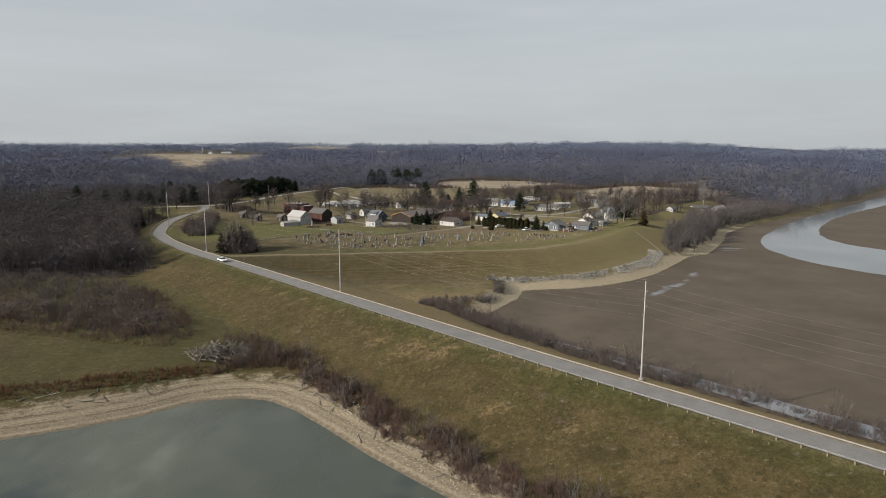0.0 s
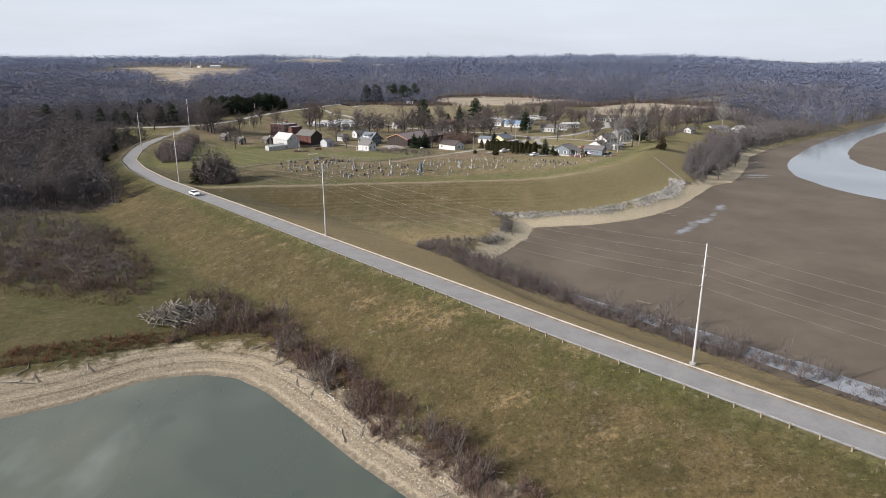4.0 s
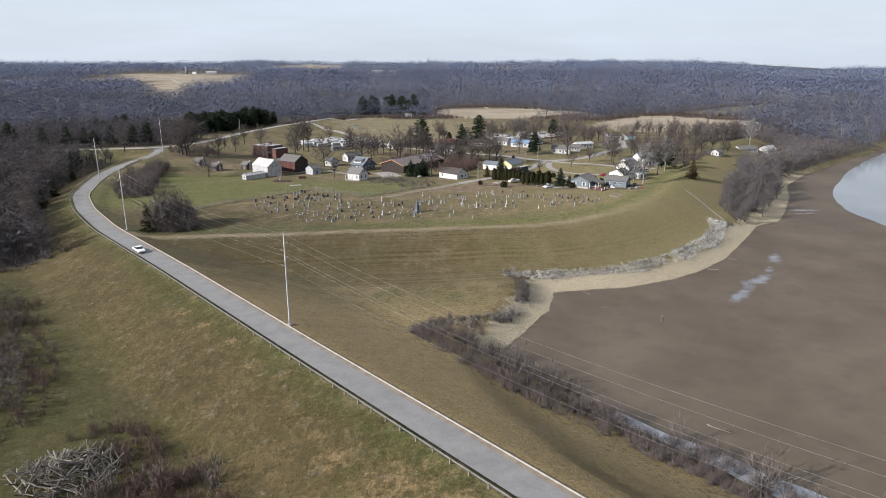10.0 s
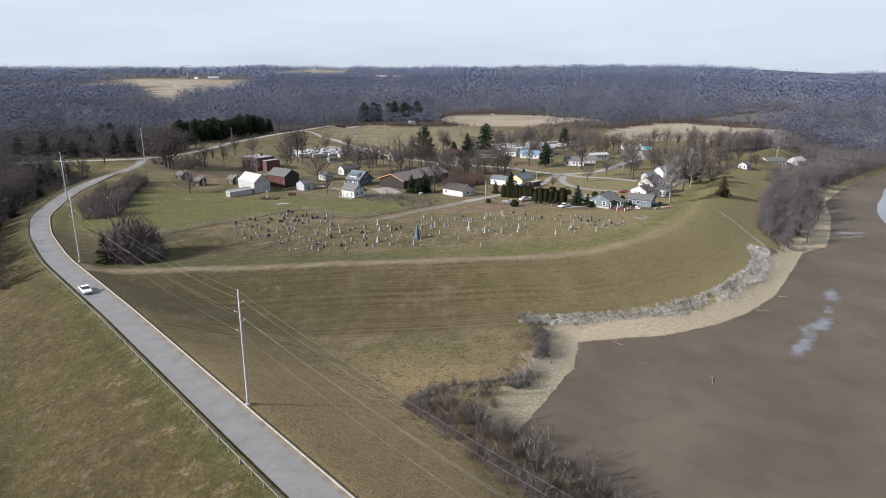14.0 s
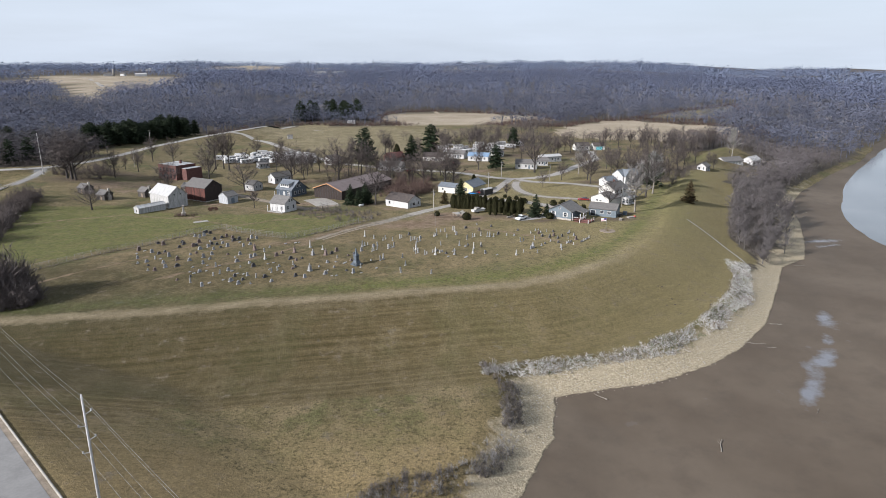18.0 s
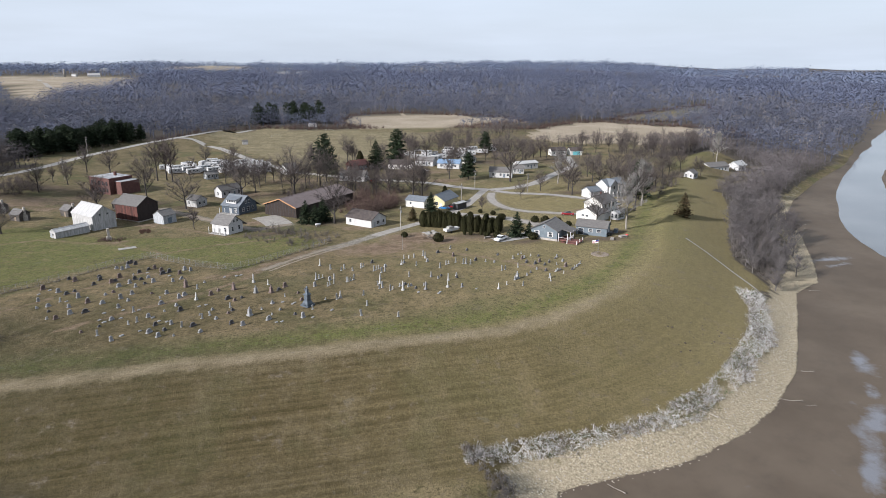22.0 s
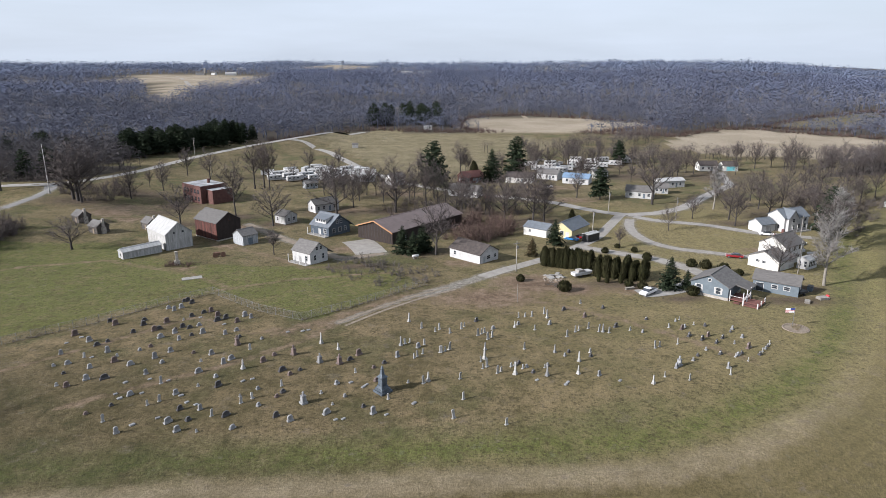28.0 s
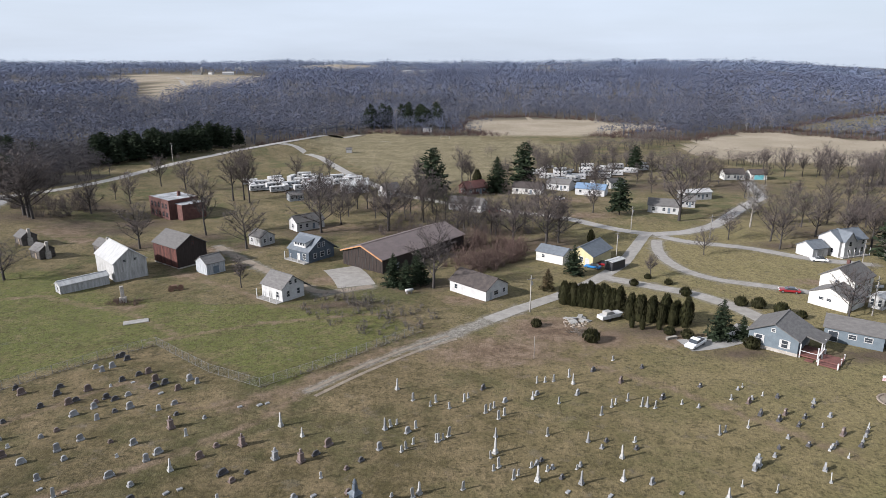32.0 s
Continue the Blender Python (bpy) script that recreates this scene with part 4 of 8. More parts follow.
def bare_tree(seed, h, spread, fork=0.3, limbs=9, twigs=1600, tw=0.06):
    """Trunk, bending limbs, side branches and a fine crown."""
    s = Shape(seed)
    r = s.r
    pts, rad = [Vector((0, 0, -0.3))], [h * 0.022]
    p = Vector((0, 0, 0))
    for k in range(5):
        p = p + Vector((r.uniform(-0.03, 0.03) * h * 0.3, r.uniform(-0.03, 0.03) * h * 0.3, h * 0.13))
        pts.append(p.copy())
        rad.append(h * 0.0185 * (1 - k * 0.16))
    s.tube(pts, rad, 6)
    tips = []
    for k in range(limbs):
        t = fork + (1 - fork) * (k + 0.5) / limbs
        at = pts[0].lerp(pts[-1], t)
        a = k * 2.4 + r.uniform(-0.4, 0.4)
        d = Vector((math.cos(a), math.sin(a), 0.45 + 1.5 * t * t)).normalized()
        ln = (spread * (1.05 - 0.2 * t)) * r.uniform(0.85, 1.15) + h * 0.12 * t
        q = [at]
        for j in range(4):
            d = (d + Vector((r.uniform(-0.22, 0.22), r.uniform(-0.22, 0.22), r.uniform(-0.05, 0.22)))).normalized()
            q.append(q[-1] + d * ln / 4)
        r0 = h * 0.0095 * (1.15 - 0.5 * t)
        s.tube(q, [r0, r0 * 0.8, r0 * 0.6, r0 * 0.4, r0 * 0.15], 4)
        for j in range(13):
            f = 0.18 + 0.82 * (j + r.random()) / 13
            i = min(3, int(f * 4))
            b = q[i].lerp(q[i + 1], f * 4 - i)
            d2 = (d * 0.5 + rand_dir(r, r.uniform(-0.2, 1.0))).normalized()
            l2 = ln * r.uniform(0.3, 0.55) * (1.15 - 0.5 * f)
            m, e = b + d2 * l2 * 0.5, b + (d2 + Vector((r.uniform(-0.2, 0.2), r.uniform(-0.2, 0.2), 0.2))).normalized() * l2
            s.tube([b, e], [r0 * 0.34, r0 * 0.08], 3)
            tips.append((b, e, d2, l2))
    s.wood = len(s.f)
    per = max(1, twigs // len(tips))
    heart = Vector((0, 0, h * 0.5))
    for b, e, d, l2 in tips:
        for j in range(per):
            c = b.lerp(e, r.uniform(0.1, 1.0))
            q = c + (d * 0.7 + rand_dir(r, r.uniform(-0.3, 0.9))).normalized() * r.uniform(0.5, 1.5)
            s.sliver(c, q, tw * r.uniform(0.6, 1.3), (q - heart).normalized())
    return s.arrays()


def far_tree(seed, n, w, low=0.3, twig=0.1, limbs=True, up=0.0):
    """A bare forest tree one metre high: a forked trunk under an uneven crown of twig clumps."""
    s = Shape(seed)
    r = s.r
    s.tube([Vector((0, 0, -0.04)), Vector((r.uniform(-0.03, 0.03), r.uniform(-0.03, 0.03), 0.5))], [0.011 + w * 0.15, 0.006], 3)
    lean = Vector((r.uniform(-0.06, 0.06), r.uniform(-0.06, 0.06), 0))
    clumps = [(Vector((0, 0, r.uniform(0.70, 0.78))) + lean, r.uniform(0.17, 0.22))]
    for k in range(6):
        a = k * 1.05 + r.uniform(-0.35, 0.35)
        q = r.uniform(0.14, 0.24)
        clumps.append((Vector((q * math.cos(a), q * math.sin(a), r.uniform(low + 0.16, 0.74))) + lean, r.uniform(0.12, 0.2)))
    for c, rad in clumps[1:] if limbs else ():
        s.tube([Vector((0, 0, c.z * 0.55)), c], [0.005 + w * 0.08, 0.0015], 3)
    s.wood = len(s.f)
    for k in range(n):
        c, rad = clumps[k % len(clumps)]
        out = rand_dir(r, r.uniform(-0.6, 1.4))
        p = c + out * rad * r.uniform(0.55, 1.1)
        d = (out * 0.35 + rand_dir(r, r.uniform(-0.3, 1.0))).normalized() * twig * r.uniform(0.5, 1.1)
        face = (out + (p - Vector((0, 0, 0.45))).normalized()).normalized()
        s.sliver(p - d * 0.5, p + d * 0.5, w * r.uniform(0.6, 1.4), face + Vector((0, 0, up)))
    return s.arrays()


def brush_shape(seed, n, w, wide=0.5):
    """A bush one metre high: stems fanning out to a dome of fine twigs."""
    s = Shape(seed)
    r = s.r
    for k in range(n):
        b = Vector((r.gauss(0, wide * 0.25), r.gauss(0, wide * 0.25), 0))
        u = r.uniform(0.05, 1.0)
        q = math.sqrt(1 - u * u) * wide * r.uniform(0.75, 1.1)
        a = r.uniform(0, 2 * math.pi)
        tip = Vector((q * math.cos(a), q * math.sin(a), (0.18 + 0.78 * u) * r.uniform(0.8, 1.08)))
        out = (tip - Vector((0, 0, 0.3))).normalized()
        s.sliver(b, tip, w * 0.8, out)
        for j in range(4):
            m = b.lerp(tip, r.uniform(0.45, 1.0))
            s.sliver(m, m + (out * 0.6 + rand_dir(r, r.uniform(-0.2, 1.3))).normalized() * r.uniform(0.10, 0.26), w * r.uniform(0.6, 1.1), out)
    return s.arrays()


def conifer(seed, h, base_r, whorls=22, per=13, bare=0.1, blunt=0.0, leaf=1.0):
    s = Shape(seed)
    r = s.r
    s.tube([Vector((0, 0, -0.3)), Vector((0, 0, h * 0.5)), Vector((0, 0, h * 0.97))], [h * 0.02, h * 0.013, 0.02], 5)
    s.wood = len(s.f)
    for k in range(whorls):
        t = (k + 0.5) / whorls
        z = h * (bare + (1 - bare) * t)
        rr = base_r * (1 - t) ** (0.85 - blunt) * r.uniform(0.8, 1.15) + 0.1
        for j in range(per):
            d = rand_dir(r, r.uniform(-0.35, 0.15) + 0.3 * t)
            b = Vector((0, 0, z + r.uniform(-0.3, 0.3)))
            e = b + d * rr * r.uniform(0.7, 1.1)
            for m in range(4):
                q = b.lerp(e, 0.2 + 0.27 * m)
                o = rand_dir(r, r.uniform(-0.4, 0.7)) * rr * 0.3 * leaf
                s.sliver(q - o * 0.5, q + o, rr * 0.16 * leaf + 0.05)
    return s.arrays()


def column(seed, h, rad, n=420):
    """A columnar evergreen of upright sprays, narrowing to a loose tip."""
    s = Shape(seed)
    r = s.r
    ring = [Vector((0, 0, 0.05)), Vector((0, 0, h * 0.3)), Vector((0, 0, h * 0.7)), Vector((0, 0, h * 0.92))]
    s.tube(ring, [rad * 0.7, rad * 0.85, rad * 0.75, 0.15], 7)
    s.wood = 0
    for k in range(n):
        t = r.random() ** 0.85
        rr = rad * (0.78 + 0.3 * math.sin(math.pi * min(t * 1.25, 1))) * (1 - t ** 5) ** 0.6
        d = rand_dir(r, 0)
        b = d * rr * r.uniform(0.8, 1.08) + Vector((0, 0, h * t * 0.93))
        s.sliver(b, b + Vector((d.x * 0.15, d.y * 0.15, r.uniform(0.3, 0.7))), r.uniform(0.12, 0.28))
    return s.arrays()


def strew(name, shapes, places, mats, label, category):
    """One object of many plants. Places: rows of x, y, z, height, width, turn."""
    places = np.asarray(places, np.float64)
    vs, fs, ms, off = [], [], [], 0
    pick = np.arange(len(places)) % len(shapes)
    for k, (v, f, wood) in enumerate(shapes):
        p = places[pick == k]
        if not len(p):
            continue
        c, sn = np.cos(p[:, 5])[:, None], np.sin(p[:, 5])[:, None]
        x = (v[None, :, 0] * c - v[None, :, 1] * sn) * p[:, 4][:, None] + p[:, 0][:, None]
        y = (v[None, :, 0] * sn + v[None, :, 1] * c) * p[:, 4][:, None] + p[:, 1][:, None]
        z = v[None, :, 2] * p[:, 3][:, None] + p[:, 2][:, None]
        vs.append(np.stack([x, y, z], -1).reshape(-1, 3))
        fs.append((f[None] + (np.arange(len(p)) * len(v))[:, None, None]).reshape(-1, 3) + off)
        ms.append(np.tile((np.arange(len(f)) >= wood).astype(np.int32), len(p)))
        off += len(p) * len(v)
    me = mesh_of(name, np.concatenate(vs), np.concatenate(fs), mats, np.concatenate(ms))
    return tagged(new(name, me), label, category, kind="stuff")


def plant_meshes(name, arrays, mats):
    """The trunk and crown meshes of one plant."""
    v, f, wood = arrays
    out = []
    for nm, ff, m in (("trunk", f[:wood], mats[0]), ("crown", f[wood:], mats[1])):
        if len(ff):
            used = np.unique(ff)
            remap = np.zeros(len(v), np.int32)
            remap[used] = np.arange(len(used))
            out.append((nm, mesh_of(nm, v[used], remap[ff], [m])))
    return out


def plant(name, meshes, x, y, scale, turn, label, category, group="", wide=1.0):
    ob = thing(name, x, y, turn, label, category, group)
    for nm, me in meshes:
        share(nm, me, ob, Matrix.Diagonal((scale * wide, scale * wide, scale, 1)))
    return ob


def spread(lo_x, hi_x, lo_y, hi_y, pitch, seed):
    rs = np.random.RandomState(seed)
    X, Y = np.meshgrid(np.arange(lo_x, hi_x, pitch), np.arange(lo_y, hi_y, pitch))
    return (X + rs.uniform(-0.5, 0.5, X.shape) * pitch).ravel(), (Y + rs.uniform(-0.5, 0.5, Y.shape) * pitch).ravel(), rs


# ---- woods ----
def woods(name, shapes, box_xy, pitch, near, far, tall, label, seed, wide=1.0, mats=None, share_of=0.95, rough=0.35):
    x, y, rs = spread(*box_xy, pitch, seed)
    z, s = land(x, y)
    keep = wooded(x, y, s) & (s["r"] >= near) & (s["r"] < far) & (x > -(y + 330) * 0.86) & (x < (y + 330) * 0.95) & (rs.rand(len(x)) < share_of)
    x, y, z = x[keep], y[keep], z[keep]
    patch = 0.5 + 0.5 * waves(x, y, 130, seed) + 0.35 * waves(x, y, 45, seed + 7)
    h = tall * (0.72 + rough * patch) * rs.uniform(0.72, 1.22, len(x))
    return strew(name, shapes, np.column_stack([x, y, z, h, h * wide * rs.uniform(0.8, 1.3, len(x)), rs.uniform(0, 6.28, len(x))]), mats or [M["wood_far_haze"], M["wood_far_haze"]], label, "woods")


near_shapes = [far_tree(10 + k, 190, 0.0105, 0.12, 0.13) for k in range(7)]
mid_shapes = [far_tree(30 + k, 110, 0.024, 0.1, 0.095, False, 0.6) for k in range(7)]
far_shapes = [far_tree(50 + k, 56, 0.056, 0.1, 0.075, False, 1.2) for k in range(6)]
hill_shapes = [far_tree(70 + k, 20, 0.125, 0.1, 0.10, False, 1.8) for k in range(5)]
NEAR = [M["wood_near"], M["wood_near"]]
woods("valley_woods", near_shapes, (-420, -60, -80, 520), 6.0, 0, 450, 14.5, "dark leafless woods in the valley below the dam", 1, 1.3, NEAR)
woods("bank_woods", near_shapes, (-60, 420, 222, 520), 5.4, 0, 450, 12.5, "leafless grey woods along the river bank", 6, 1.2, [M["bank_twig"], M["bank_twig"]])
woods("middle_woods", mid_shapes, (-900, 1000, 200, 950), 9.2, 450, 900, 17, "leafless grey-brown woods beyond the village fields", 2, 1.2, [M["wood_mid_haze"], M["wood_mid_haze"]], rough=0.5)
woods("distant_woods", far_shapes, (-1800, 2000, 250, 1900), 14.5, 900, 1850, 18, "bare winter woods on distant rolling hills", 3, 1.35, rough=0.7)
woods("hill_woods", hill_shapes, (-3600, 3800, 600, 4000), 25, 1850, 3900, 19, "bare winter woods on the hills along the skyline", 4, 1.6, [M["wood_hill_haze"], M["wood_hill_haze"]], rough=0.9)
woods("pale_woods", [far_tree(80 + k, 70, 0.014) for k in range(4)], (-700, 700, 80, 1300), 21, 430, 1300, 20, "scattered pale sycamores standing in the winter woods", 5, 0.9, [M["twig_pale"], M["twig_pale"]], 0.28)


def fringe(name, box_xy, pitch, lo, hi, mat, label, seed):
    """Low brush along the edges of the woods."""
    x, y, rs = spread(*box_xy, pitch, seed)
    s = land(x, y)[1]
    here = wooded(x, y, s)
    rim = np.zeros(len(x), bool)
    for dx, dy in ((7, 0), (-7, 0), (0, 7), (0, -7)):
        rim |= wooded(x + dx, y + dy, land(x + dx, y + dy)[1]) != here
    keep = rim & (along(BACK_ROAD, x, y)[0] > 9) & (s["road"] > 14) & ~s["out"] & (s["shore"] > 6)
    x, y = x[keep], y[keep]
    h = rs.uniform(lo, hi, len(x))
    return strew(name, [brush_shape(140 + k, 22, 0.035) for k in range(5)], np.column_stack([x, y, land(x, y)[0] - 0.1, h, h * rs.uniform(0.9, 1.5, len(x)), rs.uniform(0, 6.28, len(x))]), [mat, mat], label, "brush")



# ---- brush ----
fringe("field_fringe", (-120, 560, 380, 860), 4.0, 2.0, 5.0, M["twig_red"], "reddish leafless brush where the woods meet the fields", 61)
fringe("valley_fringe", (-260, -90, 20, 300), 3.4, 1.6, 4.2, M["twig"], "leafless brush along the edge of the valley woods", 62)
brush = [brush_shape(90 + k, 34, 0.022) for k in range(6)]
low_brush = [brush_shape(100 + k, 20, 0.045) for k in range(6)]


def thicket(name, poly, pitch, lo, hi, mat, label, seed, dense=0.85, clump=0.0, mound=0.0):
    """Bushes over a patch of the plan; clump opens gaps between them, mound lowers its rim."""
    xs, ys = [p[0] for p in poly], [p[1] for p in poly]
    x, y, rs = spread(min(xs), max(xs), min(ys), max(ys), pitch, seed)
    keep = poly_mask(poly, x, y) & (rs.rand(len(x)) < dense)
    if clump:
        keep &= waves(x, y, 11, seed + 5) > -0.5 + clump * rs.rand(len(x))
    x, y = x[keep], y[keep]
    z = land(x, y)[0]
    h = 1.3 * rs.uniform(lo, hi, len(x)) * (0.85 + 0.4 * waves(x, y, 14, seed))
    if mound:
        rim = along(poly + poly[:1], x, y)[0]
        h *= 0.3 + 0.7 * np.clip(rim / mound, 0, 1) ** 0.6
    return strew(name, low_brush if hi < 3.2 else brush, np.column_stack([x, y, z - 0.1, h, h * rs.uniform(0.6, 1.0, len(x)), rs.uniform(0, 6.28, len(x))]), [mat, mat], label, "brush")


POND_BRUSH = [(-56, -71), (-46, -68), (-38, -68.5), (-25.5, -85), (-17, -95), (-13, -103), (2, -121), (20, -143), (40, -168), (50, -165), (38, -152), (14, -125), (-1, -106), (-7, -97), (-18, -83), (-29, -67), (-37, -59), (-46, -60), (-54, -66)]
thicket("pond_brush", POND_BRUSH, 1.35, 1.5, 4.0, M["twig_red"], "reddish-brown leafless brush along the top of the pond beach", 11, 0.92, 0.45)
thicket("pond_weeds", POND_BRUSH, 1.3, 0.6, 1.5, M["rust_weed"], "low rust-brown dead weeds under the pond brush", 34, 0.7, 0.4)
thicket("pond_saplings", POND_BRUSH, 4.2, 4.0, 6.2, M["twig_grey"], "grey leafless saplings above the pond brush", 21, 0.6, 0.5)
thicket("bog_brush", [(-110, -92), (-75, -79.5), (-63, -73.5), (-52, -70.5), (-56, -66.5), (-66, -69), (-78, -73), (-110, -84)], 0.9, 0.6, 1.7, M["rust_weed"], "low rust-red dead weeds behind the pond beach", 12)
WEST_BRUSH = [(-210, -20), (-150, -24), (-112, -34), (-93, -42), (-77, -48), (-73, -40), (-80, -22), (-90, -6), (-107, 20), (-120, 34), (-150, 38), (-210, 30)]
wx, wy, wr = spread(-210, -70, -52, 40, 4.3, 71)
wk = poly_mask(WEST_BRUSH, wx, wy) & (wr.rand(len(wx)) < 0.85) & (along(WEST_BRUSH + WEST_BRUSH[:1], wx, wy)[0] > 2.5)
wx, wy = wx[wk], wy[wk]
wh = wr.uniform(3.2, 8.4, len(wx))
strew("thorn_trees", near_shapes, np.column_stack([wx, wy, land(wx, wy)[0], wh, wh * wr.uniform(1.1, 1.6, len(wx)), wr.uniform(0, 6.28, len(wx))]), [M["bark"], M["twig"]], "low leafless thorn trees with rounded purplish crowns", "trees")
thicket("west_brush", WEST_BRUSH, 3.0, 1.6, 3.6, M["twig"], "leafless thicket of grey-brown saplings under the thorn trees", 13, 0.9, 0.35, 6)
thicket("west_undergrowth", [(-150, -28), (-110, -38), (-90, -46), (-74, -50), (-70, -40), (-78, -20), (-88, -4), (-104, 20), (-120, 14), (-130, -10)], 1.9, 1.2, 3.2, M["twig_red"], "reddish undergrowth round the tall thicket", 22, 0.9, 0.4)
thicket("west_reeds", [(-150, -32), (-110, -41), (-84, -50), (-72, -52), (-72, -48), (-84, -46), (-110, -37), (-150, -28)], 1.1, 0.6, 1.4, M["dry_grass"], "pale dead reeds at the foot of the thicket", 23, 0.8)
thicket("ditch_brush", [(-3, -8), (6, -4), (14, -2), (22, -11), (32, -30), (47, -46), (62, -66), (82, -92), (160, -184), (154, -188), (76, -97), (56, -75), (42, -58), (28, -45), (18, -37), (10, -29), (3, -18)], 1.3, 1.4, 3.8, M["twig"],
        "brown leafless brush along the toe of the dam", 14, 0.9, 0.6)
thicket("ditch_saplings", [(6, -10), (18, -8), (30, -28), (46, -48), (62, -68), (110, -126), (106, -128), (58, -72), (42, -54), (26, -34), (12, -16)], 3.6, 4.0, 6.6, M["twig_grey"], "thin pale saplings standing along the ditch", 24, 0.6, 0.5)
thicket("corner_brush", [(-2, -9), (6, -2.5), (14, -1), (22, 4), (30.5, 16), (32.5, 31), (29, 41), (25.5, 40.5), (28.5, 31), (26.5, 18), (19, 7), (12.5, 3.5), (4, 2), (-4, -5)], 0.9, 0.9, 2.1, M["twig_grey"], "grey tangled brambles along the low bank", 15, 0.9, 0.4)
thicket("corner_weeds", [(-2, -9), (6, -2.5), (14, -1), (22, 4), (30.5, 16), (32.5, 31), (29, 41), (25.5, 40.5), (28.5, 31), (26.5, 18), (19, 7), (12.5, 3.5), (4, 2), (-4, -5)], 1.4, 0.9, 1.8, M["twig_pale"], "pale dead stems through the bank brambles", 33, 0.8, 0.3)
for nm, bx, by, br, bh in (("roadside_thicket", -86, 77, 8.2, 11.0),):
    ring = [(bx + br * math.cos(k * 0.7), by + br * 0.8 * math.sin(k * 0.7)) for k in range(9)]
    thicket(nm, ring, 1.25, bh * 0.85, bh * 1.25, M["twig"], "dense rounded leafless thicket beside the dam road", 16 + int(br), 0.95, 0, br * 0.5)
thicket("bend_thicket", [(-146, 178), (-144, 214), (-136, 212), (-130, 180), (-118, 140), (-121, 132), (-130, 131), (-138, 150)], 1.7, 2.6, 6.4, M["twig"], "leafless brush inside the road bend", 18, 0.9, 0.5)
thicket("junction_brush", [(-154, 264), (-132, 252), (-124, 270), (-140, 298), (-150, 292)], 2.4, 2.0, 5.0, M["twig"], "dark leafless brush under the great tree by the junction", 64, 0.8, 0.4)
thicket("lane_brush", [(4, 172), (12, 165), (0, 150), (-8, 152), (-26, 172), (-18, 178)], 2.0, 0.8, 2.8, M["twig_grey"], "thin leafless weeds along the garden fence", 19, 0.6)
thicket("barn_thicket", [(10, 202), (20, 194), (34, 210), (36, 226), (22, 232), (14, 220)], 2.2, 3.0, 6.5, M["twig_red"], "reddish leafless thicket beside the long barn", 20, 0.85, 0.3)
thicket("yard_brush", [(-12, 240), (10, 234), (30, 240), (48, 236), (56, 250), (30, 262), (0, 268), (-16, 256)], 2.6, 2.0, 5.0, M["twig"], "leafless undergrowth between the back gardens", 28, 0.6, 0.7)
thicket("yard_edge_brush", [(150, 205), (176, 232), (200, 262), (192, 270), (168, 250), (146, 222)], 2.6, 1.5, 4.0, M["twig_grey"], "grey leafless brush beside the levee lane", 63, 0.7, 0.5)
thicket("bank_brush", [(137, 105), (146, 117), (160, 140), (180, 174), (178, 184), (160, 166), (146, 146), (138, 132), (134, 118)], 1.8, 2.0, 5.0, M["twig_grey"], "leafless brush at the foot of the river woods", 29, 0.85, 0.5)
weeds = [(26, 35.5), (33.5, 36), (47, 38.5), (62, 41), (72, 43.5), (80, 49), (92, 56), (99, 64), (110, 72), (116, 82), (122, 92), (126.5, 100.5), (119, 103), (114.8, 90), (105.5, 76.8), (89.5, 61.2), (78, 52), (73, 50.2), (64, 45), (56, 43.2), (41, 41.6), (26.5, 39)]
tuft = [brush_shape(110 + k, 9, 0.05, 0.8) for k in range(5)]


def tufts(name, poly, pitch, lo, hi, mat, label, seed, dense, patch=0.0):
    xs, ys = [p[0] for p in poly], [p[1] for p in poly]
    x, y, rs = spread(min(xs), max(xs), min(ys), max(ys), pitch, seed)
    keep = poly_mask(poly, x, y) & (rs.rand(len(x)) < dense) & (waves(x, y, 16, seed + 3) > patch)
    x, y = x[keep], y[keep]
    h = rs.uniform(lo, hi, len(x))
    return strew(name, tuft, np.column_stack([x, y, land(x, y)[0] - 0.05, h, h * 1.5, rs.uniform(0, 6.28, len(x))]), [mat, mat], label, "weeds")


tufts("pale_weeds", weeds, 0.7, 0.5, 1.2, M["white_weed"], "bleached dead weeds on the rocky bank", 25, 0.9, -0.8)
tufts("grey_brambles", weeds, 0.8, 0.5, 1.2, M["twig_grey"], "grey brambles tangled on the rocky bank", 30, 0.8, -0.2)
tufts("green_brambles", weeds, 0.9, 0.4, 0.9, M["ivy"], "low green brambles on the rocky bank", 26, 0.85, -0.12)
tufts("dry_grass", [(-60, -40), (-24, -60), (0, -95), (30, -135), (60, -140), (10, -76), (-40, -14), (-90, 48), (-112, 40), (-80, -10)], 1.5, 0.25, 0.6, M["dry_grass"],
      "tufts of dry yellow grass on the dam slope", 27, 0.8, 0.0)

# ---- roads, rail and kerb ----
tagged(new("road", ribbon("back_road", BACK_ROAD, 3.0, 3.0, 0.10, M["side_road"])[0]), "pale worn road climbing past the pine row", "road", kind="structure")
tagged(new("road", ribbon("field_road", FIELD_ROAD, 2.6, 2.6, 0.07, M["side_road"])[0]), "pale narrow road curving past the playing field", "road", kind="structure")
for nm, line, half, mat, label in LANES:
    tagged(new(nm, ribbon(nm, line, half, half, 0.06, M[mat], pitch=2.0)[0]), label, "lane", kind="structure")
tagged(new("forecourt", ribbon("forecourt", [(-12, 186), (-15, 196), (-19, 203)], 5, 5, 0.05, M["gravel_lane"])[0]), "worn gravel yard in front of the long barn", "yard", kind="structure")
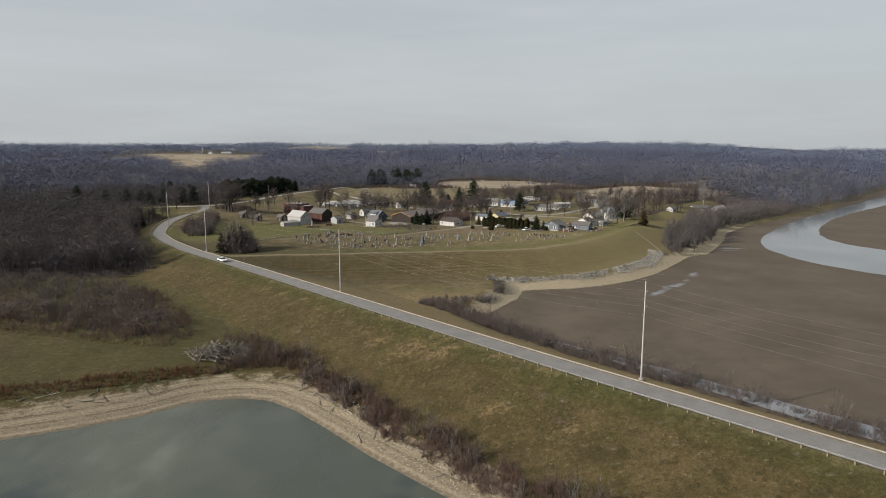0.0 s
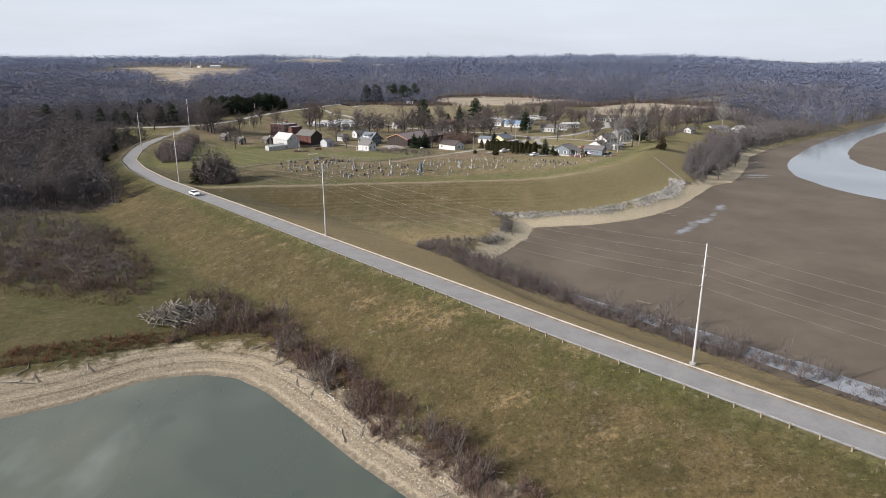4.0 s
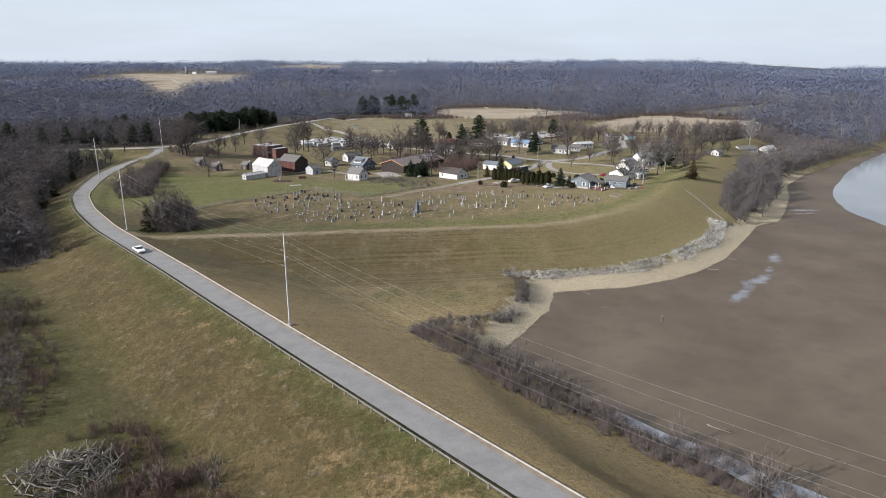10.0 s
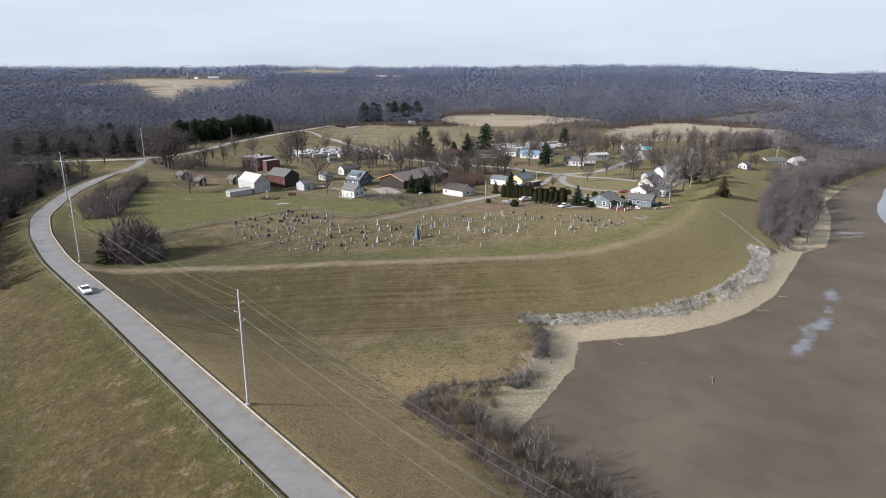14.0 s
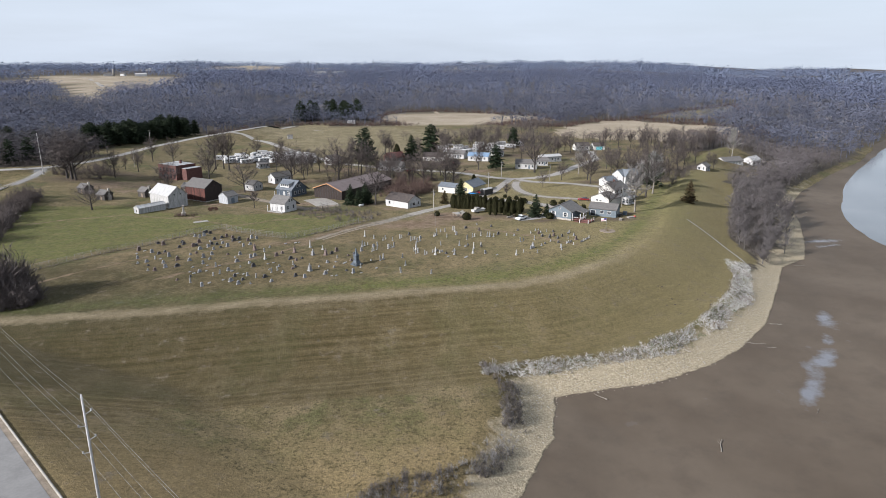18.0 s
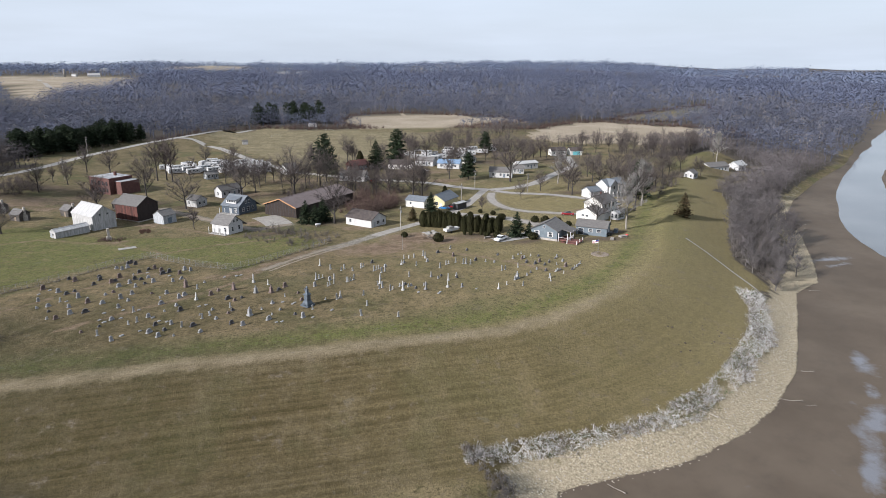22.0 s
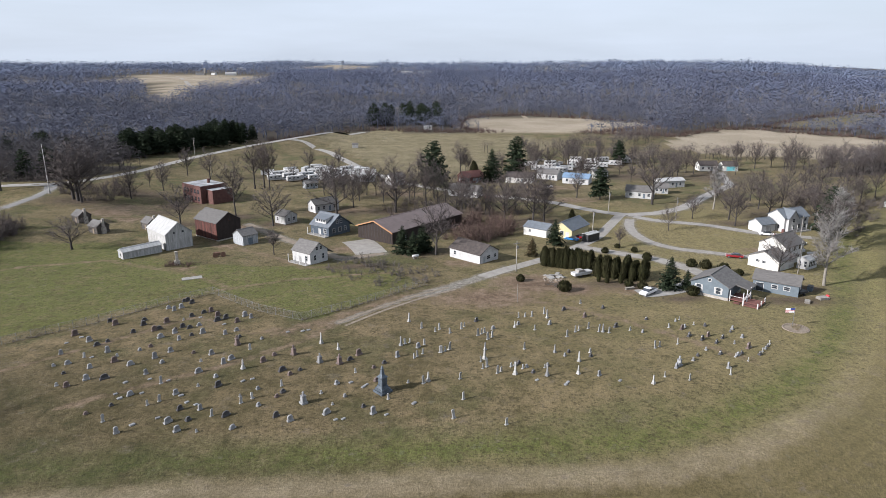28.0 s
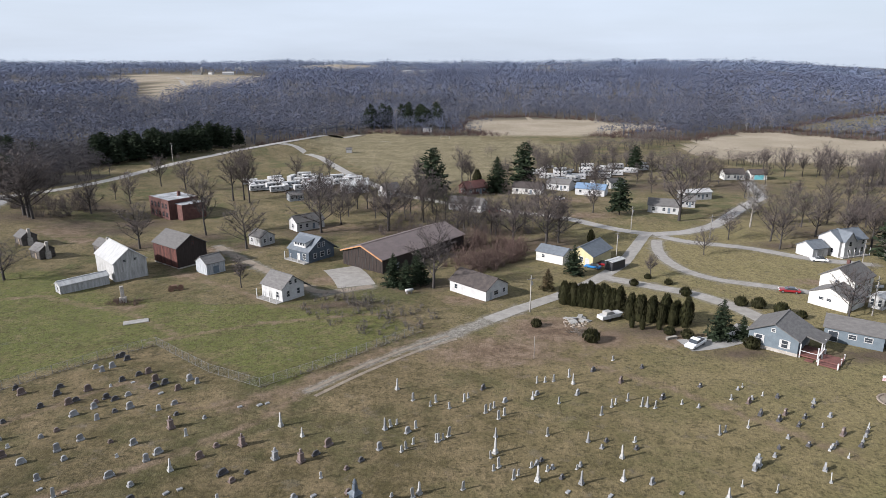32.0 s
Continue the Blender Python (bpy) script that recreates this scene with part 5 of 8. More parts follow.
tagged(new("forecourt", ribbon("driveway_pad", [(60, 148), (68, 149), (74, 152), (78, 158)], 3.0, 3.0, 0.08, M["concrete"])[0]), "pale concrete parking pad beside the spruce", "yard", kind="structure")
tagged(new("verge", ribbon("verge", ROAD[:12], -2.7, 3.7, 0.07, M["dirt_lane"])[0]), "narrow strip of brown gravel beside the asphalt", "verge", kind="structure")


def profile_along(line, outline, mat, name):
    """Sweeps an outline (offset to the left, height) along a road line."""
    p, nrm = centred(line)
    z = land(p[:, 0], p[:, 1])[0]
    n, k = len(p), len(outline)
    v = np.concatenate([np.column_stack([p + nrm * o, z + h]) for o, h in outline])
    f = np.concatenate([np.stack([j * n + np.arange(n - 1), (j + 1) % k * n + np.arange(n - 1), (j + 1) % k * n + np.arange(1, n), j * n + np.arange(1, n)], 1) for j in range(k)])
    return mesh_of(name, v, f, [mat])


MAIN = ROAD[:13]
tagged(new("kerb", profile_along(MAIN, [(-3.55, 0.0), (-3.55, 0.24), (-3.85, 0.24), (-3.9, 0.0)], M["line_white"], "kerb")), "continuous pale concrete kerb along the dam road", "kerb", kind="structure")
rail = tagged(new("guardrail"), "galvanised steel guardrail on short posts along the dam road", "guardrail")
beam = new("rail", profile_along(MAIN, [(3.98, 0.50), (3.90, 0.56), (3.98, 0.64), (3.90, 0.72), (3.98, 0.80), (4.02, 0.80), (3.95, 0.72), (4.02, 0.64), (3.95, 0.56), (4.02, 0.50)], M["steel"], "rail"))
beam.parent = rail
p, nrm = centred(MAIN)
gap = np.concatenate([[0], np.cumsum(np.linalg.norm(np.diff(p, axis=0), axis=1))])
post_me = part("post", boxed(-0.09, 0.09, -0.09, 0.09, -0.5, 0.74), M["wood_post"])
post_mesh = post_me.data
bpy.data.objects.remove(post_me)
for d in np.arange(2, gap[-1], 3.8):
    x, y = np.interp(d, gap, p[:, 0]), np.interp(d, gap, p[:, 1])
    nx_, ny_ = np.interp(d, gap, nrm[:, 0]), np.interp(d, gap, nrm[:, 1])
    x, y = x + nx_ * 4.15, y + ny_ * 4.15
    share("post", post_mesh, rail, pose(x, y, ground_z(x, y), 0, 0, math.degrees(math.atan2(ny_, nx_))))

# ---- tall poles and their wires ----
POLES = [(184, -273), (113, -188), (42, -103.2), (-28.9, -18.1), (-99.6, 69.2), (-151.3, 163.8), (-157.8, 264.3)]
LEVELS = [(0.0, 20.6), (0.75, 18.6), (-0.75, 17.2), (0.75, 15.4), (-0.75, 13.9)]


def steel_pole(x, y):
    ob = thing("power_pole", x, y, 40, "tall tapered pale steel power pole with short insulator arms", "power pole", "poles along the dam road")
    part("pole", lathe([(0.23, -1), (0.22, 2), (0.16, 12), (0.10, 20.8)], 10), M["pole_grey"], ob, smooth=True)
    part("base_collar", lathe([(0.55, -0.3), (0.55, 0.35), (0.4, 0.5)], 10), M["concrete"], ob)
    for o, h in LEVELS[1:]:
        bm = bmesh.new()
        rod(bm, (0, 0, h - 0.25), (o, 0, h - 0.05), 0.07, 0.05)
        arm = part("arm", bm, M["pole_grey"], ob)
        part("insulator", lathe([(0.05, h - 0.1), (0.11, h - 0.02), (0.06, h + 0.05), (0.11, h + 0.12), (0.05, h + 0.22)], 8), M["steel"], arm).matrix_basis = Matrix.Translation((o, 0, 0))
    return ob


poles = [steel_pole(x, y) for x, y in POLES]
line = tagged(new("power_line"), "thin sagging power wires strung between the steel poles", "power line")
for o, h in LEVELS:
    bm = bmesh.new()
    for a, b in zip(poles, poles[1:]):
        pa, pb = a.matrix_world @ Vector((o, 0, h)), b.matrix_world @ Vector((o, 0, h))
        prev = pa
        for k in range(1, 13):
            t = k / 12
            q = pa.lerp(pb, t) - Vector((0, 0, 9.0 * t * (1 - t) * (pb - pa).length / 112))
            rod(bm, prev, q, 0.014, sides=3)
            prev = q
    part("wire", bm, M["wire"], line)


def wood_pole(x, y, h=10.0):
    ob = thing("utility_pole", x, y, 30, "weathered wooden utility pole with a crossarm", "utility pole", "wooden utility poles")
    part("pole", lathe([(0.16, -1), (0.15, 1), (0.10, h)], 8), M["grey_wood"], ob, smooth=True)
    part("crossarm", boxed(-1.1, 1.1, -0.06, 0.06, h - 0.9, h - 0.75), M["grey_wood"], ob)
    part("transformer", lathe([(0.2, h - 2.4), (0.22, h - 2.35), (0.22, h - 1.6), (0.1, h - 1.5)], 10), M["steel"], ob).matrix_basis = Matrix.Translation((0.35, 0, 0))
    return ob


for x, y, h in ((30.9, 167, 9), (-139, 380, 11), (-112, 330, 9), (62, 211, 9), (98, 232, 9), (76, 246, 9), (109, 165, 9.5), (-125, 300, 11), (128, 200, 9)):
    wood_pole(x, y, h)
stake = thing("post", 28.5, 141.5, 0, "thin bare wooden post in the worn soil", "post")
part("shaft", lathe([(0.07, -0.4), (0.05, 4.6), (0.02, 4.7)], 6), M["grey_wood"], stake)


# ---- houses, barns and sheds ----
def gable_wall(bm, L, W, h, rise, z0=-0.6):
    """Closed walls with the two gables, ridge along x."""
    prism(bm, [(-W / 2, z0), (W / 2, z0), (W / 2, h), (0, h + rise), (-W / 2, h)], -L / 2, L / 2)
    bmesh.ops.rotate(bm, verts=bm.verts, cent=(0, 0, 0), matrix=Matrix.Rotation(radians(90), 3, "Z"))
    return bm


def roof_half(L, W, h, rise, over, side, thick=0.16, eave=None):
    """One slope of a gable roof."""
    slope = rise / (W / 2)
    o = over if eave is None else eave
    e = W / 2 + o
    bm = bmesh.new()
    outline = [(0, h + rise + 0.02), (e, h - o * slope + 0.02), (e, h - o * slope + 0.02 + thick), (0, h + rise + 0.02 + thick)]
    prism(bm, [(x * side, z) for x, z in outline], -L / 2 - over, L / 2 + over)
    bmesh.ops.rotate(bm, verts=bm.verts, cent=(0, 0, 0), matrix=Matrix.Rotation(radians(90), 3, "Z"))
    return bm


def opening(parent, name, side, u, z, w, hh, L, W, frame, pane, trim=0.12):
    """A framed window or door on one of the four walls: f and b long sides, l and r ends."""
    turn, dist = {"f": (0, W / 2), "b": (180, W / 2), "l": (-90, L / 2), "r": (90, L / 2)}[side]
    m = pose(0, 0, 0, 0, 0, turn) @ pose(u, -dist, z)
    bm = bmesh.new()
    for x0, x1, z0, z1 in ((-w / 2 - trim, -w / 2, -trim, hh + trim), (w / 2, w / 2 + trim, -trim, hh + trim), (-w / 2, w / 2, hh, hh + trim), (-w / 2, w / 2, -trim, 0)):
        box(bm, x0, x1, -0.07, 0.02, z0, z1)
    if name == "window":
        box(bm, -w / 2, w / 2, -0.05, 0.0, hh * 0.47, hh * 0.53)
    ob = part(name, bm, frame, parent)
    ob.matrix_basis = m
    part("pane" if name == "window" else "leaf", boxed(-w / 2, w / 2, -0.035, 0.0, 0, hh), pane, ob)
    return ob


def building(name, x, y, rz, L, W, h, rise, wall, roof, label, category="house", over=0.35, windows=(), doors=(), chimney=None, porch=None, group="", base=None, trim=None, eaves=(None, None)):
    ca, sa = math.cos(radians(rz)), math.sin(radians(rz))
    z = min(ground_z(x + ca * a - sa * b, y + sa * a + ca * b) for a in (-L / 2, L / 2) for b in (-W / 2, W / 2)) + 0.25
    ob = thing(name, x, y, rz, label, category, group, z=z)
    part("wall", gable_wall(bmesh.new(), L, W, h, rise, -1.2), M[wall], ob)
    part("roof", roof_half(L, W, h, rise, over, -1, eave=eaves[0]), M[roof], ob)
    part("roof", roof_half(L, W, h, rise, over, 1, eave=eaves[1]), M[roof], ob)
    part("ridge_cap", boxed(-L / 2 - over, L / 2 + over, -0.15, 0.15, h + rise + 0.12, h + rise + 0.24), M[roof], ob)
    fr = M[trim or "white_paint"]
    for w_ in windows:
        opening(ob, "window", *w_, L, W, fr, M["glass"])
    for s_, u, w_, hh, mat in doors:
        opening(ob, "door", s_, u, 0.0, w_, hh, L, W, fr, M[mat])
    if chimney:
        cx, cy, cw, ch, cm = chimney
        part("chimney", boxed(cx - cw / 2, cx + cw / 2, cy - cw / 2, cy + cw / 2, h * 0.5 if abs(cy) < W / 2 - 0.1 and abs(cx) < L / 2 - 0.1 else -1, h + rise + ch, bevel=0.04), M[cm], ob)
    if base:
        part("foundation", boxed(-L / 2 - 0.06, L / 2 + 0.06, -W / 2 - 0.06, W / 2 + 0.06, -1.4, base), M["stone_base"], ob, "pale stone foundation")
    if porch:
        s_, d, hh, posts = porch
        sgn = -1 if s_ == "f" else 1
        y0, y1 = sorted((sgn * W / 2, sgn * (W / 2 + d)))
        part("porch_floor", boxed(-L / 2, L / 2, y0, y1, -0.6, 0.15), M["concrete"], ob)
        for k in range(posts):
            px = -L / 2 + 0.15 + (L - 0.3) * k / (posts - 1)
            yy = sgn * (W / 2 + d - 0.15)
            part("porch_post", boxed(px - 0.08, px + 0.08, yy - 0.08, yy + 0.08, 0.15, hh), fr, ob)
    return ob


def rows_of(side, us, z, w, hh):
    return [(side, u, z, w, hh) for u in us]


white_barn = building("barn", -79.3, 197.9, 135, 14.5, 8.6, 5.0, 3.3, "old_white", "roof_white", "white-painted weathered wooden barn with a pale metal roof", "barn", 0.25,
                      windows=[("l", -1.4, 5.0, 0.7, 0.6), ("l", 1.4, 5.0, 0.7, 0.6)], doors=[("l", -1.9, 2.0, 2.2, "old_white"), ("f", 0, 2.4, 2.6, "old_white")], trim="old_white")
building("lean_to", -83.3, 185.0, 48.7, 12.0, 3.4, 2.1, 0.9, "old_white", "roof_white", "long low white shed joined to the white barn", "shed", 0.15,
         windows=[("l", 0.2, 0.8, 0.5, 0.8)], doors=[("l", -0.9, 0.9, 1.7, "grey_boards")], trim="old_white")
dark_barn = building("barn", -67.2, 209.0, -37, 12.6, 9.4, 6.0, 2.9, "dark_boards", "roof_grey", "dark timber barn with faded red front boards", "barn", 0.3,
         windows=[("r", 0.4, 6.2, 0.6, 0.7)], doors=[("f", -2.8, 1.6, 2.4, "red_boards"), ("f", 1.2, 2.6, 3.0, "red_boards"), ("f", 4.6, 1.2, 2.2, "red_boards")], base=0.2, trim="red_boards")
for k in range(14):
    part("board", boxed(-6.2 + k * 0.886, -5.33 + k * 0.886, -4.78 - 0.03 * (k % 2), -4.69, 0.3, 5.5 + 0.2 * (k % 3)), M["red_boards"], dark_barn)
building("shed", -55.1, 199.7, 49, 5.6, 5.8, 3.0, 1.7, "grey_boards", "roof_grey", "small grey weathered board shed", "shed", 0.2, doors=[("f", 0, 1.8, 2.1, "slate_siding")], trim="grey_boards")
building("cottage", -29.5, 178.8, -37, 7.8, 6.8, 3.4, 2.5, "white_paint", "roof_grey", "small white cottage with a grey shingle roof and front porch", "house", 0.35,
         windows=[("r", -1.6, 1.0, 0.8, 1.4), ("r", 1.6, 1.0, 0.8, 1.4), ("r", -0.7, 3.9, 0.7, 1.0), ("r", 0.9, 3.9, 0.7, 1.0), ("f", 2.2, 1.0, 0.9, 1.3)], doors=[("f", -0.6, 0.95, 2.05, "old_white")],
         porch=("f", 1.9, 2.5, 4), eaves=(None, 2.1))
bungalow = building("bungalow", -29.5, 214.0, -37, 9.0, 10.0, 3.2, 3.5, "slate_dark", "roof_blue", "blue-grey bungalow with a wide dormer and deep white porch", "house", 0.4,
                    windows=[("r", -2.6, 0.9, 1.0, 1.4), ("r", 0.2, 0.9, 1.4, 1.4), ("r", 2.8, 0.9, 0.9, 1.4), ("r", -0.9, 3.9, 0.8, 1.2), ("r", 0.9, 3.9, 0.8, 1.2), ("f", 2.6, 0.9, 1.2, 1.4)],
                    doors=[("f", 0, 1.0, 2.05, "white_paint")], porch=("f", 1.8, 2.4, 4), eaves=(None, 2.0))
dm = bmesh.new()
prism(dm, [(-4.4, 4.0), (-0.9, 6.1), (-0.9, 6.2), (-4.4, 5.6)], -2.6, 2.6)
bmesh.ops.rotate(dm, verts=dm.verts, cent=(0, 0, 0), matrix=Matrix.Rotation(radians(90), 3, "Z"))
dormer = part("dormer", dm, M["white_paint"], bungalow, "white dormer with a row of small windows")
for k in range(4):
    part("pane", boxed(-2.0 + k * 1.15, -1.3 + k * 1.15, -4.45, -4.36, 4.6, 5.3), M["glass"], dormer)
dm = bmesh.new()
prism(dm, [(-4.9, 5.45), (-0.8, 6.25), (-0.8, 6.4), (-4.9, 5.6)], -2.9, 2.9)
bmesh.ops.rotate(dm, verts=dm.verts, cent=(0, 0, 0), matrix=Matrix.Rotation(radians(90), 3, "Z"))
part("dormer_roof", dm, M["roof_blue"], bungalow)
long_barn = building("long_barn", -1.0, 215.9, 50, 36, 16.4, 4.2, 2.7, "dark_boards", "roof_metal", "long dark timber barn with a brown metal roof", "barn", 0.5,
         doors=[("l", 0, 3.6, 3.2, "dark_boards"), ("l", 5.2, 1.0, 2.1, "dark_boards"), ("f", -12, 1.0, 2.1, "grey_boards")], trim="dark_boards")
for side in (-1, 1):
    bm = bmesh.new()
    prism(bm, [(0, 6.62), (side * 8.75, 3.75), (side * 8.75, 4.1), (0, 6.98)], -18.62, -18.50)
    bmesh.ops.rotate(bm, verts=bm.verts, cent=(0, 0, 0), matrix=Matrix.Rotation(radians(90), 3, "Z") @ Matrix.Rotation(radians(180), 3, "Z"))
    part("barge_board", bm, M["orange_wood"], long_barn, "fresh orange timber edge board")
for u in range(-5, 6):
    part("batten", boxed(-18.06, -18.0, u * 1.45 - 0.06, u * 1.45 + 0.06, -0.4, 4.2 + 2.5 * (1 - abs(u) * 1.45 / 8.2)), M["black"], long_barn)
building("cottage", -48.7, 229, -37, 6.0, 5.6, 2.7, 1.6, "old_white", "roof_grey", "small white cottage with peeling paint under bare trees", "house", 0.25,
         windows=[("r", -1.2, 0.9, 0.9, 1.2), ("r", 1.2, 0.9, 0.9, 1.2), ("f", -1.4, 0.9, 0.8, 1.2)], doors=[("f", 0.8, 0.9, 2.0, "old_white")])
building("house", -38.5, 250.2, 42, 11, 5.6, 3.0, 1.9, "white_paint", "roof_grey", "long white house with a grey roof among bare trees", "house", 0.3,
         windows=rows_of("f", (-4, -1.5, 3.5), 0.9, 0.9, 1.3) + [("l", 0, 0.9, 0.8, 1.3)], doors=[("f", 1.2, 0.9, 2.0, "slate_siding")])
building("house", 19.6, 181.8, -45, 12.4, 8.2, 2.8, 2.2, "white_paint", "roof_brown", "single-storey white house with a dark brown roof", "house", 0.35,
         windows=[("r", -0.4, 1.0, 1.5, 1.0), ("r", 2.6, 1.0, 0.8, 1.0), ("f", -4, 1.0, 0.9, 1.1)], doors=[("r", -2.2, 0.95, 2.05, "grey_boards")])
building("house", 54, 210.7, 51, 12, 8, 3.0, 2.3, "yellow", "roof_blue", "pale yellow house with a blue-grey roof", "house", 0.4,
         windows=[("l", -2, 1.0, 1.2, 1.3), ("l", 0.3, 1.0, 1.2, 1.3), ("b", 3, 1.0, 1.0, 1.3)], doors=[("l", 2.3, 1.0, 2.05, "white_paint")])
building("garage", 43.6, 210.6, -39, 9, 6.4, 2.6, 1.4, "cream", "roof_blue", "cream garage wing with a blue-grey roof", "garage", 0.3, doors=[("r", 0, 2.6, 2.1, "white_paint")], windows=[("f", -2, 1.1, 0.8, 0.8)])
building("shed", 59.5, 202.5, 40, 6.0, 2.6, 2.3, 0.2, "black", "roof_white", "black flat-roofed carport beside the yellow house", "carport", 0.1, trim="black")

# the grey house with its wing, porch and deck
grey = building("house", 79.6, 148.9, 48.7, 9.6, 9.2, 3.3, 2.3, "bluegrey", "roof_grey", "blue-grey house with white trim on a pale stone base", "house", 0.45,
                windows=[("l", -2.6, 1.2, 1.1, 1.5), ("l", 2.2, 1.2, 1.1, 1.5), ("l", -0.1, 4.0, 0.6, 0.6), ("b", 0, 1.2, 1.0, 1.3)], base=0.6)
for u in (-2.6, 2.2):
    for o in (-0.85, 0.85):
        sh = part("shutter", boxed(u + o - 0.15, u + o + 0.15, -0.06, 0.02, 1.15, 2.75), M["white_paint"], grey)
        sh.matrix_basis = pose(0, 0, 0, 0, 0, -90) @ pose(0, -4.8, 0)
bm = bmesh.new()
prism(bm, [(-4.5, 3.1), (-8.4, 2.4), (-8.4, 2.6), (-4.3, 3.5)], -4.7, 1.0)
bmesh.ops.rotate(bm, verts=bm.verts, cent=(0, 0, 0), matrix=Matrix.Rotation(radians(90), 3, "Z"))
part("porch_roof", bm, M["roof_grey"], grey)
part("deck", boxed(-4.6, 1.1, -8.2, -4.7, 0.35, 0.55), M["deck_red"], grey, "red-brown timber deck")
for k, (a, b) in enumerate(((-4.5, -8.1), (-1.7, -8.1), (1.0, -8.1), (-4.5, -5.0))):
    part("porch_post", boxed(a - 0.1, a + 0.1, b - 0.1, b + 0.1, -2.2, 2.8), M["white_paint"], grey)
part("railing", boxed(-4.5, 1.0, -8.16, -8.08, 1.35, 1.45), M["white_paint"], grey)
part("railing", boxed(-4.55, -4.47, -8.1, -4.9, 1.35, 1.45), M["white_paint"], grey)
for k in range(16):
    part("baluster", boxed(-4.35 + k * 0.33, -4.31 + k * 0.33, -8.14, -8.1, 0.5, 1.4), M["white_paint"], grey)
part("deck", boxed(-6.2, -0.4, -12.0, -8.3, 0.15, 0.35), M["deck_red"], grey, "red-brown timber deck")
for a in (-6.1, -3.3, -0.5):
    for b in (-11.9, -8.6):
        part("deck_post", boxed(a - 0.12, a + 0.12, b - 0.12, b + 0.12, -2.4, 1.35), M["white_paint"], grey)
for x0, x1, y0, y1 in ((-6.1, -0.5, -11.94, -11.86), (-6.14, -6.06, -11.9, -8.6)):
    part("railing", boxed(x0, x1, y0, y1, 1.1, 1.2), M["deck_red"], grey)
for k in range(10):
    part("baluster", boxed(-5.9 + k * 0.56, -5.86 + k * 0.56, -11.92, -11.88, 0.35, 1.1), M["deck_red"], grey)
# Added black panels that stand in for the shade below the raised deck.
part("skirting", boxed(-6.0, -0.6, -11.8, -11.7, -2.0, 0.15), M["black"], grey, "black panel standing in for the shade under the deck")
part("skirting", boxed(-6.0, -0.6, -8.5, -8.4, -2.0, 0.15), M["black"], grey, "black panel standing in for the shade under the deck")
bm = bmesh.new()
for k in range(6):
    box(bm, -6.0, -4.6, -7.6, -6.2, -1.4 + k * 0.3 * 1.0, -1.35 + k * 0.3)
part("steps", bm, M["deck_red"], grey)
building("house_wing", 96.0, 150.6, -35, 10.5, 6.0, 2.9, 1.7, "bluegrey", "roof_grey", "low blue-grey wing with white window trim", "house", 0.35,
         windows=[("f", -0.2, 1.2, 1.3, 0.9), ("f", 2.6, 1.2, 1.3, 0.9)], doors=[("f", -3.6, 1.7, 2.1, "glass"), ("r", 0, 0.9, 2.0, "white_paint")])
building("house", 110.5, 178.5, 35, 10, 8, 5.6, 2.5, "cream", "roof_grey", "two-storey cream farmhouse with a dark roof", "house", 0.4,
         windows=rows_of("f", (-2.8, 0, 2.8), 3.9, 0.9, 1.4) + rows_of("f", (-2.8, 2.8), 0.9, 0.9, 1.4) + [("l", 0, 3.9, 0.8, 1.2)], chimney=(1.5, 0.8, 0.7, 0.9, "brick"))
building("garage", 105.2, 172.8, 35, 8.5, 9.0, 2.9, 2.0, "cream", "roof_grey", "low cream garage wing of the farmhouse", "garage", 0.35, windows=[("l", -1.6, 1.6, 1.0, 0.6), ("l", 0.2, 1.6, 1.0, 0.6)], doors=[("f", 2.4, 1.0, 2.05, "cream")])
building("sunroom", 114.5, 170.8, 35, 5.0, 3.2, 2.5, 0.5, "white_paint", "roof_white", "white glazed sunroom on the farmhouse", "sunroom", 0.15, windows=rows_of("f", (-1.8, -0.9, 0, 0.9, 1.8), 0.6, 0.7, 1.5) + rows_of("l", (-0.8, 0.8), 0.6, 0.7, 1.5))
building("house", 133.0, 218.5, 20, 11, 7.5, 4.9, 2.4, "white_paint", "roof_blue", "white two-storey house with a blue-grey roof", "house", 0.35,
         windows=rows_of("f", (-4, -1.3, 1.3, 4), 0.9, 0.9, 1.4) + rows_of("f", (-4, 4), 3.3, 0.9, 1.2) + rows_of("l", (-1.5, 1.5), 0.9, 0.8, 1.3), porch=("f", 1.8, 2.4, 6), eaves=(None, None))
building("house", 131.5, 215.6, 110, 5, 4.4, 4.9, 2.6, "white_paint", "roof_blue", "white cross gable of the two-storey house", "gable", 0.3, windows=[("l", 0, 3.4, 0.9, 1.3), ("l", 0, 0.9, 1.1, 1.4)])
building("garage", 123.0, 216.5, 20, 6, 6, 2.6, 1.7, "white_paint", "roof_blue", "white garage beside the two-storey house", "garage", 0.3, doors=[("f", 0, 2.6, 2.1, "old_white")])

# the brick school with its flat roof
brick = thing("brick_building", -94.4, 271.7, -40, "two-storey red brick building with a patched flat roof", "brick building")
part("wall", boxed(-7.5, 7.5, -6, 6, -1.2, 7.0), M["brick"], brick)
part("parapet", boxed(-7.6, 7.6, -6.1, 6.1, 7.0, 7.5), M["brick"], brick)
part("roof", boxed(-7.2, 7.2, -5.7, 5.7, 7.4, 7.56), M["flat_roof"], brick, "grey tar roof with pale patches")
part("annex", boxed(7.5, 12.5, -3.5, 6, -1.2, 6.0), M["brick"], brick)
part("roof", boxed(7.6, 12.4, -3.4, 5.9, 6.0, 6.1), M["flat_roof"], brick)
part("chimney", boxed(1.0, 2.0, 1.0, 2.0, 7.0, 9.4), M["brick"], brick)
